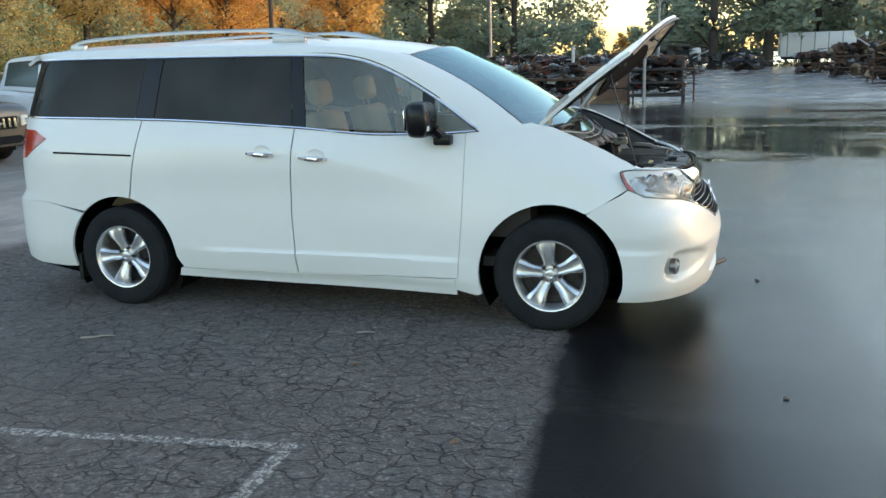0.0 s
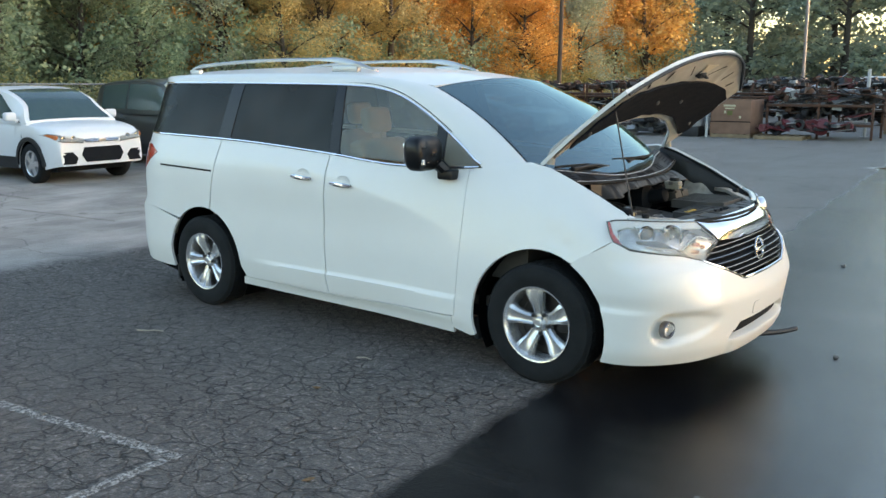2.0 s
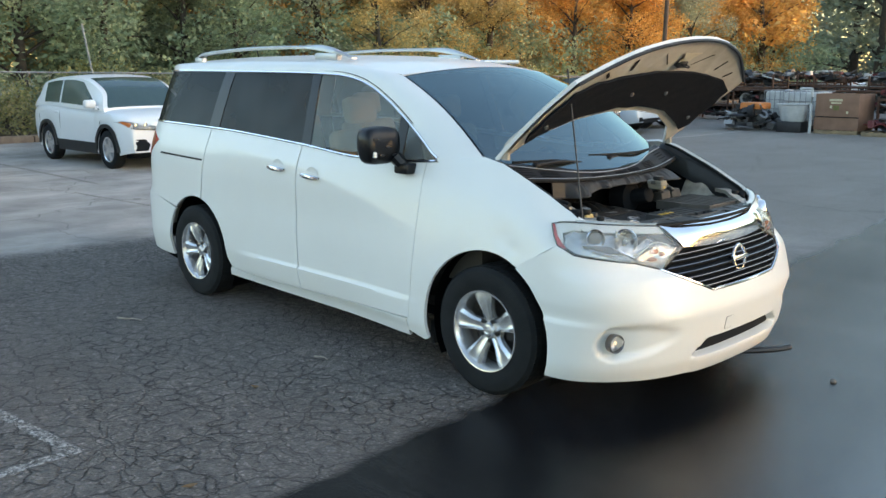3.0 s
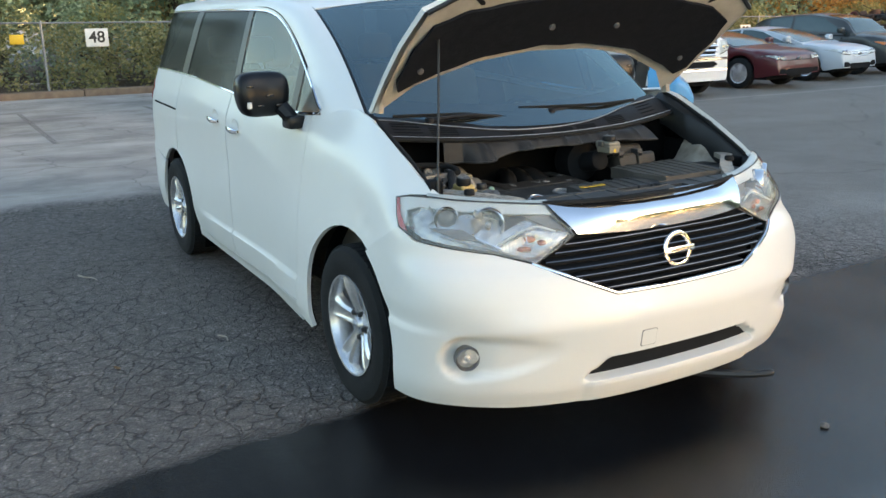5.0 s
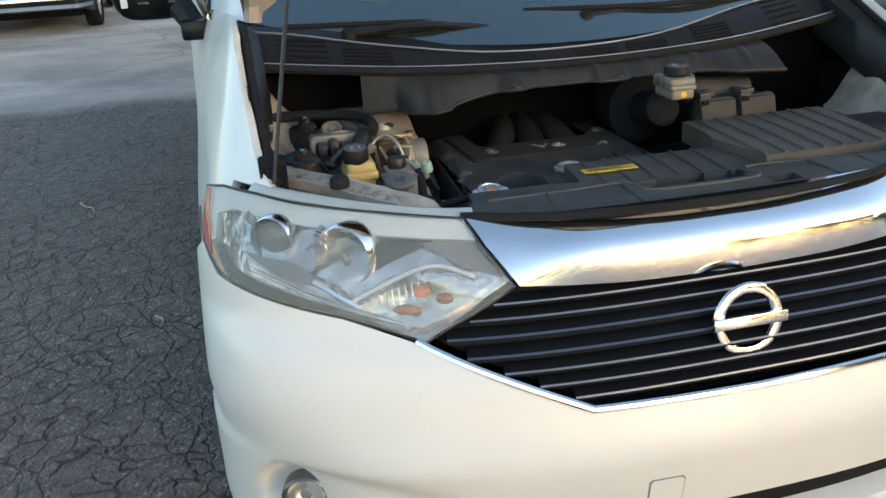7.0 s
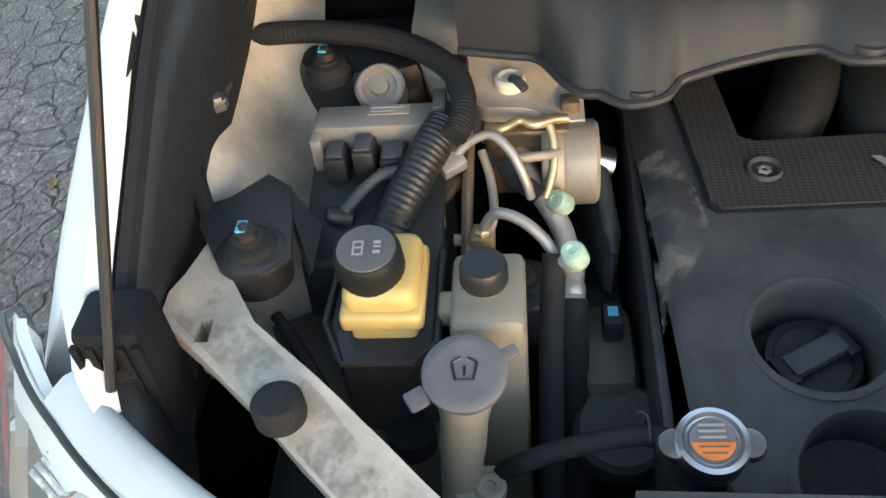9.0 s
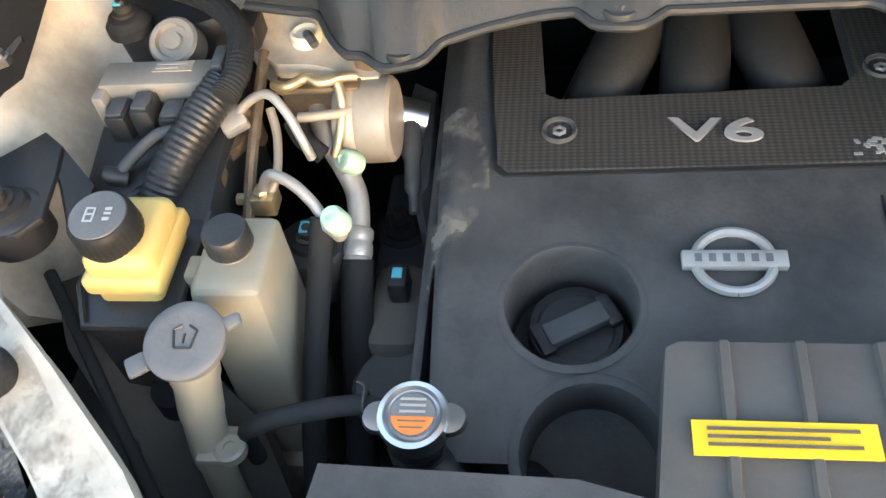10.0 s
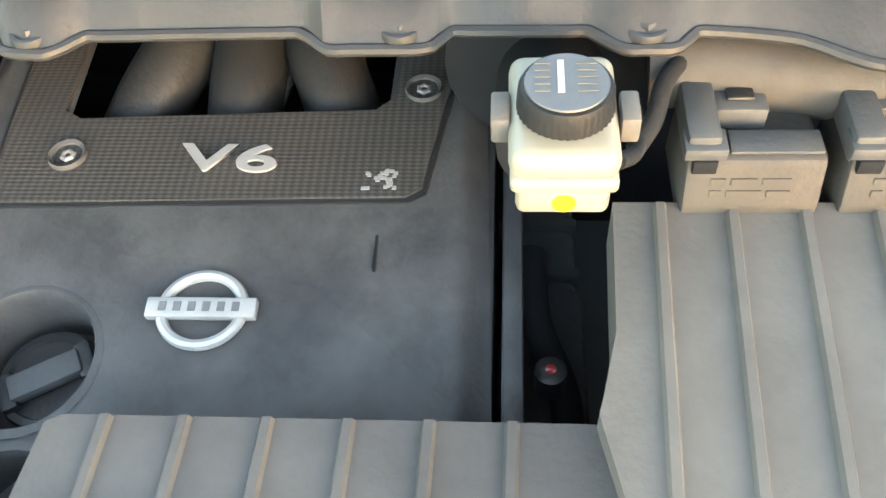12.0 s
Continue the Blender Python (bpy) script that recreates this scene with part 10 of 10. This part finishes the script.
for k in range(27):           # round the rest of the lot, behind the camera
    a = radians(-150 + 7.2 * k)
    tree_thing(52 * math.cos(a), 52 * math.sin(a), rnd.uniform(5.5, 7.5) if k > 18 else rnd.uniform(4.5, 6.5), "back", rnd.choice(["dark", "olive", "green"]), rnd.randrange(4), 1.5)

# hedge of creepers behind the fence
rnd = random.Random(5)
clumps = []
for k in range(760):
    y = rnd.uniform(-12, 40)
    hmax = 1.7 + 0.75 * noise.noise(Vector((y * 0.35, 0.3, 0))) + 0.5 * smooth(6, -4, y)
    clumps.append((Vector((-17.3 - rnd.random() * 1.3, y, rnd.uniform(0.15, max(0.4, hmax)))), rnd.uniform(0.3, 0.5)))
v, f = leaf_cloud(rnd, clumps, 95, 0.05)
me = bpy.data.meshes.new("hedge")
me.from_pydata(v, [], f)
me.materials.append(LEAF["ivy"])
tagged(new("hedge", me), "tangled yellow-green creepers behind the chain-link fence", "hedge", kind="stuff")
clumps = []
for k in range(1300):
    y = rnd.uniform(-18, 60)
    clumps.append((Vector((-18.8 - rnd.random() ** 1.5 * 9, y, rnd.uniform(0.2, 3.8))), rnd.uniform(0.5, 0.9)))
v, f = leaf_cloud(rnd, clumps, 60, 0.09)
me = bpy.data.meshes.new("undergrowth")
me.from_pydata(v, [], f)
me.materials.append(LEAF["green"])
tagged(new("undergrowth", me), "dense green undergrowth below the trees", "undergrowth", kind="stuff")

# dark brush under the far wood
clumps = []
for k in range(420):
    x = rnd.uniform(-70, 75)
    clumps.append((Vector((x, 88 + 0.45 * max(0, x) + rnd.uniform(-6, 10), rnd.uniform(0.3, 2.6 if -11 < x < 3 else 4.8))), rnd.uniform(0.9, 1.7)))
# unseen brush that closes the foot of the added sun-blocking belt
for k in range(260):
    a = radians(rnd.uniform(12, 62))
    clumps.append((Vector((64 * math.sin(a), 64 * math.cos(a), rnd.uniform(0.2, 4.5))), rnd.uniform(0.8, 1.5)))
for k in range(1500):
    x = rnd.uniform(-80, 85)
    if -10.5 < x < -3.5 or -37 < x < -35.6:
        continue
    hmax = (16.0 if -34 < x < -10 else 11.5) + 4.0 * noise.noise(Vector((x * 0.09, 3.0, 0))) + 2.5 * noise.noise(Vector((x * 0.4, 1.0, 0)))
    clumps.append((Vector((x, 102 + 0.45 * max(0, x) + rnd.uniform(-4, 8), rnd.uniform(1.0, max(4.0, hmax)))), rnd.uniform(1.2, 2.2)))
v, f = leaf_cloud(rnd, clumps, 55, 0.30)
me = bpy.data.meshes.new("brush")
me.from_pydata(v, [], f)
me.materials.append(LEAF["dark"])
tagged(new("brush", me), "dark brush below the far trees", "brush", kind="stuff")
# leaning pole in front of the green trees
bm = bmesh.new()
rod(bm, [(-17.0, 5.85, 0.1), (-17.0, 5.45, 2.9)], 0.03, 8)
tagged(part("leaning_pole", bm, M_GALV), "thin pale pole leaning over the fence", "pole")
bm = bmesh.new()
rod(bm, [(-14.5, 29.0, 0), (-14.3, 29.0, 8.5)], [0.11, 0.08], 10)
tagged(part("utility_pole", bm, M_WOODPOLE), "tall dark wooden utility pole", "pole")
bm = bmesh.new()
rod(bm, [(-9.0, 46.0, 0), (-9.0, 46.0, 11)], [0.10, 0.07], 10)
tagged(part("utility_pole", bm, M_GALV), "tall thin grey pole in the yard", "pole")


# ---- scrap yard across the lot ----
M_CARTON = material("brown_cardboard", (0.26, 0.148, 0.10), 0.85, 0, 3, (0.20, 0.112, 0.075), 0.1, 40)
M_PALLET = material("pallet_wood", (0.34, 0.25, 0.15), 0.85, 0, 6, (0.22, 0.16, 0.10), 0.2, 60)
M_RUST = material("rusty_scrap", (0.13, 0.06, 0.035), 0.75, 0.3, 4, (0.07, 0.04, 0.03), 0.3, 40)
M_DARKSTEEL = material("dark_scrap_steel", (0.045, 0.045, 0.048), 0.55, 0.5, 5, (0.03, 0.03, 0.032))
M_PALESCRAP = material("pale_scrap_plastic", (0.55, 0.56, 0.56), 0.6, 0, 5, (0.42, 0.43, 0.43))
M_ORANGE = material("orange_cover", (0.62, 0.20, 0.04), 0.6, 0, 6, (0.5, 0.15, 0.03))
M_MAROON = material("maroon_scrap", (0.16, 0.025, 0.03), 0.5, 0, 6, (0.11, 0.02, 0.025))
M_PRINT = material("pale_print", (0.62, 0.55, 0.36), 0.8, 0, 12, (0.5, 0.44, 0.3))
M_OLIVEPRINT = material("olive_print", (0.16, 0.16, 0.05), 0.8, 0, 12, (0.12, 0.12, 0.04))
SCRAP = [M_DARKSTEEL, M_RUST, M_GALV, M_PALESCRAP, M_MAROON, M_BLACK]


def pallet(x, y, w, d, label="worn wooden pallet on the wet asphalt"):
    p = thing("pallet", label, "pallet", pose(x, y, 0), "pallets")
    for k in range(3):
        bm = bmesh.new()
        yy = lerp(-d / 2, d / 2 - 0.09, k / 2)
        box(bm, -w / 2, w / 2, yy, yy + 0.09, 0.0, 0.09, 0.005)
        part("runner", bm, M_PALLET, p)
    for k in range(7):
        bm = bmesh.new()
        xx = lerp(-w / 2, w / 2 - 0.1, k / 6)
        box(bm, xx, xx + 0.1, -d / 2, d / 2, 0.09, 0.112, 0.004)
        part("board", bm, M_PALLET, p)


def pallet_box(x0, x1, y, d, h):
    """A pallet-sized carton with its flap seam and print."""
    pallet((x0 + x1) / 2, y + d / 2, x1 - x0, d)
    w = x1 - x0
    c = thing("pallet_box", "large brown cardboard pallet box with faded print", "cardboard box", pose(x0, y, 0.112), "pallet boxes")
    bm = bmesh.new()
    for a in ((0, w, 0, 0.02), (0, w, d - 0.02, d), (0, 0.02, 0.02, d - 0.02), (w - 0.02, w, 0.02, d - 0.02)):
        box(bm, *a, 0, h, 0.004)
    box(bm, 0.02, w - 0.02, 0.02, d - 0.02, h - 0.10, h - 0.08)
    part("carton", bm, M_CARTON, c)
    for nm, a, mt in (("lower_sleeve", (-0.012, w + 0.012, -0.012, -0.002, 0.0, h * 0.36), M_CARTON), ("strap", (-0.014, w + 0.014, -0.018, -0.013, h * 0.345, h * 0.372), M_DARK),
                      ("print_bar", (w * 0.32, w * 0.62, -0.004, -0.001, h * 0.80, h * 0.86), M_PRINT), ("print_bar", (w * 0.36, w * 0.60, -0.004, -0.001, h * 0.73, h * 0.77), M_PRINT),
                      ("print_mark", (w * 0.42, w * 0.55, -0.004, -0.001, h * 0.55, h * 0.68), M_OLIVEPRINT), ("print_mark", (w * 0.34, w * 0.39, -0.004, -0.001, h * 0.60, h * 0.68), M_PRINT), ("print_mark", (w * 0.72, w * 0.77, -0.004, -0.001, h * 0.46, h * 0.53), M_PRINT)):
        bm = bmesh.new()
        box(bm, *a)
        part(nm, bm, mt, c)


def ibc_tote(x, y):
    t = thing("caged_tank", "white plastic liquid tank in a steel cage", "tank", pose(x, y, 0), "caged tanks")
    bm = bmesh.new()
    box(bm, -0.47, 0.47, -0.57, 0.57, 0.16, 1.08, 0.06, None, 3)
    lathe(bm, [(0.11, 1.06), (0.11, 1.12), (0, 1.13)], 16)
    part("bottle", bm, M_PALESCRAP, t)
    bm = bmesh.new()
    box(bm, -0.5, 0.5, -0.6, 0.6, 0.0, 0.14, 0.01)
    part("base", bm, M_DARKSTEEL, t)
    for k in range(7):
        u = lerp(-0.49, 0.49, k / 6)
        for p, q in (((u, -0.59, 0.14), (u, -0.59, 1.1)), ((u, 0.59, 0.14), (u, 0.59, 1.1)), ((-0.49, u * 1.2, 0.14), (-0.49, u * 1.2, 1.1)), ((0.49, u * 1.2, 0.14), (0.49, u * 1.2, 1.1))):
            bm = bmesh.new()
            rod(bm, [p, q], 0.010, 5)
            part("cage_bar", bm, M_GALV, t)
    for z in (0.3, 0.56, 0.83, 1.1):
        bm = bmesh.new()
        rod(bm, [(-0.49, -0.59, z), (0.49, -0.59, z), (0.49, 0.59, z), (-0.49, 0.59, z), (-0.49, -0.59, z)], 0.010, 5)
        part("cage_ring", bm, M_GALV, t)


def scrap_heap(x0, x1, y0, y1, z0, h, seed, label, n=60, mats=None, size=1.0):
    """Sheets, bars, boxes and rims thrown on one another."""
    rnd = random.Random(seed)
    bm = bmesh.new()
    mats = mats or SCRAP
    for k in range(int(n * 1.7)):
        u, w = rnd.random(), rnd.random()
        top = h * (0.55 + 0.45 * math.sin(math.pi * min(1, max(0, u))) ** 0.5) * (0.75 + 0.4 * noise.noise(Vector((u * 4 + seed, w * 2, 0))))
        z = z0 + max(0.03, rnd.random() ** 0.8 * top)
        p = Vector((lerp(x0, x1, u), lerp(y0, y1, w), z))
        before = len(bm.faces)
        kind = rnd.random()
        m = Matrix.Translation(p) @ Euler((rnd.gauss(0, 0.22), rnd.gauss(0, 0.22), rnd.uniform(0, 3.1))).to_matrix().to_4x4() @ Matrix.Scale(size, 4)
        if kind < 0.30:
            a, b = rnd.uniform(0.12, 0.35), rnd.uniform(0.08, 0.2)
            box(bm, -a, a, -b, b, -0.012, 0.012, 0, m)
        elif kind < 0.62:
            a, b, c = rnd.uniform(0.05, 0.18), rnd.uniform(0.04, 0.13), rnd.uniform(0.03, 0.10)
            box(bm, -a, a, -b, b, -c, c, 0, m)
        elif kind < 0.88:
            a = rnd.uniform(0.2, 0.7)
            rod(bm, [m @ Vector((-a, 0, 0)), m @ Vector((a, 0, 0.02))], rnd.uniform(0.010, 0.025), 6)
        else:
            r = rnd.uniform(0.12, 0.22)
            lathe(bm, [(r * 0.55, -0.08), (r, -0.09), (r, 0.09), (r * 0.55, 0.08)], 14, m @ pose(0, 0, 0, rnd.choice((0, 80))))
        bm.faces.ensure_lookup_table()
        mi = rnd.choices(range(len(mats)), [6, 4, 1.6, 0.6, 0.6, 4][:len(mats)])[0]
        for f in bm.faces[before:]:
            f.material_index = mi
    low = min(v.co.z for v in bm.verts)
    for v in bm.verts:
        v.co.z += z0 - low
    tagged(part("scrap_heap", bm, mats), label, "scrap heap", "scrap heaps", "stuff")


def storage_rack(x0, x1, y0, y1, levels, h, label, mt=None):
    mt = mt or M_RUST
    r = thing("storage_rack", label, "rack", pose(x0, y0, 0), "storage racks")
    w, d = x1 - x0, y1 - y0
    n = max(2, int(w / 1.4) + 1)
    for k in range(n):
        for yy in (0.03, d - 0.03):
            bm = bmesh.new()
            u = lerp(0.03, w - 0.03, k / (n - 1))
            box(bm, u - 0.03, u + 0.03, yy - 0.03, yy + 0.03, 0, h, 0.004)
            part("upright", bm, mt, r)
    for z in levels:
        for yy in (0.03, d - 0.03):
            bm = bmesh.new()
            box(bm, 0, w, yy - 0.035, yy + 0.035, z - 0.07, z, 0.005)
            part("beam", bm, mt, r)
        bm = bmesh.new()
        box(bm, 0.01, w - 0.01, 0.07, d - 0.07, z - 0.03, z - 0.004)
        part("deck", bm, M_DARKSTEEL, r)


pallet_box(-4.10, -2.95, 20.0, 1.1, 0.96)
pallet_box(-0.26, 1.13, 23.8, 1.15, 1.12)
for x, y in ((-4.85, 21.3), (-5.85, 22.2)):
    ibc_tote(x, y)
# white bent pipe, tub and covered heap beside the carton
bm = bmesh.new()
rod(bm, bend([(-4.17, 19.9, 0), (-4.17, 19.9, 0.6), (-4.17, 19.9, 1.12), (-4.2, 19.9, 1.2), (-4.5, 19.9, 1.2)], 3), 0.04, 10)
tagged(part("white_pipe", bm, M_PALESCRAP), "white bent plastic pipe standing by the carton", "pipe")
bm = bmesh.new()
lathe(bm, [(0.30, 0.0), (0.34, 0.06), (0.42, 0.45), (0.46, 0.47), (0.46, 0.49), (0.40, 0.48), (0.32, 0.08), (0, 0.06)], 24, pose(-4.75, 20.1, 0.29) @ Matrix.Diagonal((1.0, 0.7, 1, 1)))
bmesh.ops.recalc_face_normals(bm, faces=bm.faces[:])
tub = thing("white_tub", "white plastic tub on a low stand", "tub")
part("tub_shell", bm, M_PALESCRAP, tub)
bm = bmesh.new()
box(bm, -5.1, -4.4, 19.85, 20.35, 0, 0.30, 0.02)
part("stand", bm, M_DARKSTEEL, tub)
scrap_heap(-6.7, -5.5, 19.6, 20.9, 0, 0.7, 3, "low heap of grey sheets and bars", 50, [M_DARKSTEEL, M_GALV, M_COVER])
bm = bmesh.new()
prism(bm, [(-6.15, 19.75), (-5.55, 19.7), (-5.45, 20.2), (-6.1, 20.3)], 0.62, 0.80, None, 0.05)
tagged(part("orange_cover", bm, M_ORANGE), "orange plastic cover lying on scrap", "cover")
# loaded racks
storage_rack(-2.75, 0.1, 20.7, 21.9, (0.42, 0.95), 1.0, "low rusty rack loaded with scrap parts")
scrap_heap(-2.7, 0.0, 20.8, 21.8, 0.95, 0.30, 7, "mixed metal parts stacked on the rack", 55)
scrap_heap(-2.65, 0.0, 20.8, 21.8, 0.42, 0.36, 8, "dark parts stacked on the lower shelf", 45)
pallet(-2.1, 20.2, 1.3, 0.9, "pale wooden pallet below the rack")
scrap_heap(-2.6, -0.4, 20.0, 20.6, 0.112, 0.34, 9, "maroon and grey parts with a wheel", 40, [M_MAROON, M_DARKSTEEL, M_GALV, M_BLACK])
storage_rack(1.25, 2.95, 22.5, 24.2, (0.35, 0.75, 1.15), 1.55, "dark rack stacked with flat metal sheets", M_DARKSTEEL)
for k, z in enumerate((0.35, 0.75, 1.15)):
    scrap_heap(1.3, 2.9, 22.6, 24.1, z, 0.34, 20 + k, "flat dark sheets and bars on the rack", 40)
for x, y, h, mt, lb in ((-0.42, 22.2, 1.9, M_PALESCRAP, "white upright post in the yard"), (1.80, 22.0, 2.2, M_GALV, "grey steel post in the yard"), (1.76, 29.1, 7.5, M_GALV, "tall grey lamp pole in the yard")):
    bm = bmesh.new()
    rod(bm, [(x, y, 0), (x, y, h)], 0.05, 10)
    bmesh.ops.create_circle(bm, cap_ends=True, radius=0.12, segments=12, matrix=pose(x, y, 0.012))
    tagged(part("post", bm, mt), lb, "post")
for k, (x0, x1, y) in enumerate(((-14.5, -11.0, 25.0), (-10.6, -7.4, 24.4), (-7.2, -3.4, 27.0), (-3.0, 0.6, 28.5), (-12.5, -8.0, 31.0), (-7.6, -2.6, 33.5), (-2.2, 1.6, 35.5), (-15.5, -10.5, 38.0), (-9.5, -3.0, 41.0))):
    storage_rack(x0, x1, y, y + 1.2, (0.55, 1.15), 1.5, "long rusty rack of salvaged car parts")
    for j, z in enumerate((0.0, 0.55, 1.15)):
        scrap_heap(x0 + 0.1, x1 - 0.1, y + 0.15, y + 1.05, z, 0.34 if z < 1 else 0.22, 40 + 5 * k + j, "salvaged parts stacked on the rack", 48)
# long pipe rail before the racks
rail = thing("pipe_rail", "rusty pipe rail along the yard", "rail")
bm = bmesh.new()
rod(bm, [(-14.5, 23.6, 1.05), (3.2, 24.9, 1.05)], 0.035, 8)
part("pipe", bm, M_RUST, rail)
for k in range(7):
    bm = bmesh.new()
    x = lerp(-14.5, 3.2, k / 6)
    y = lerp(23.6, 24.9, k / 6)
    rod(bm, [(x, y, 0), (x, y, 1.05)], 0.03, 8)
    part("post", bm, M_RUST, rail)
# taller racks and stacks towards the trailer
for k, (x0, x1, y, lv, h) in enumerate(((10.6, 14.6, 38.0, (0.6, 1.15), 1.3), (9.9, 13.2, 46.0, (0.6, 1.2), 1.4), (8.9, 12.4, 56.0, (0.7,), 1.2))):
    storage_rack(x0, x1, y, y + 1.6, lv, h, "rusty rack heaped with salvaged parts before a trailer")
    for j, z in enumerate((0.0,) + lv):
        scrap_heap(x0 + 0.1, x1 - 0.1, y + 0.15, y + 1.45, z, 0.42, 140 + 7 * k + j, "salvaged parts stacked on the far rack", 60, [M_RUST, M_DARKSTEEL, M_PALLET, M_GALV, M_PALESCRAP], 1.4)
for k, (x, y, w, h) in enumerate(((-1.4, 74.0, 4.2, 1.5), (3.6, 76.0, 3.4, 1.2), (5.2, 60.0, 1.6, 0.4), (-6.0, 70.0, 4.0, 1.5))):
    scrap_heap(x, x + w, y, y + 1.8, 0, h, 170 + k, "long dark heap of crushed car bodies", 90, [M_DARKSTEEL, M_BLACK, M_RUST, M_PALESCRAP], 2.4)
# heaps and wrecks farther off
for k, (x, y, w, h) in enumerate(((13.5, 29.0, 3.0, 1.0), (11.0, 50.0, 5.0, 1.4), (-1.0, 52.0, 4.0, 1.1), (-14.0, 50.0, 6.0, 1.2), (19.0, 55.0, 6.0, 1.5))):
    scrap_heap(x, x + w, y, y + w * 0.5, 0, h, 90 + k, "heap of dark scrap metal on the wet ground", 60)
wrecks = ((-19, 58, M_WHITEPAINT), (-13.5, 60, M_SILVERBLUE), (-8.5, 59, M_WHITEPAINT), (-3.5, 61, M_DARKRED))
for k, (x, y, mt) in enumerate(wrecks):
    words = {M_WHITEPAINT: "white", M_SILVERBLUE: "silver-blue", M_DARKRED: "dark red", M_DARKGREY: "dark grey"}[mt]
    (sedan if k % 2 else suv)(pose(x, y, 0, 0, 0, 180 if k % 3 else 0), mt, words + " wrecked car standing far off in the yard", far=True)
tr = thing("box_trailer", "long white box trailer far across the yard", "trailer", pose(9.5, 84, 0))
bm = bmesh.new()
box(bm, 0, 19, 0, 2.5, 0.9, 3.1, 0.05)
part("box_body", bm, M_WHITEPAINT, tr)
bm = bmesh.new()
box(bm, 0.3, 18.7, 0.3, 2.2, 0.65, 0.9, 0.02)
part("chassis", bm, M_DARKSTEEL, tr)
for k in range(16):
    bm = bmesh.new()
    box(bm, 0.6 + 1.19 * k, 0.68 + 1.19 * k, -0.04, 0.0, 0.95, 3.05)
    part("side_post", bm, M_GALV, tr)
for x in (14.6, 15.8):
    for y in (0.25, 2.25):
        bm = bmesh.new()
        lathe(bm, [(0.3, -0.12), (0.5, -0.12), (0.5, 0.12), (0.3, 0.12), (0, 0.08)], 24, pose(x, y, 0.5, 90))
        part("wheel", bm, M_RUBBER, tr)
bm = bmesh.new()
box(bm, 2.0, 2.15, 0.9, 1.6, 0.0, 0.7, 0.02)
part("landing_leg", bm, M_DARKSTEEL, tr)
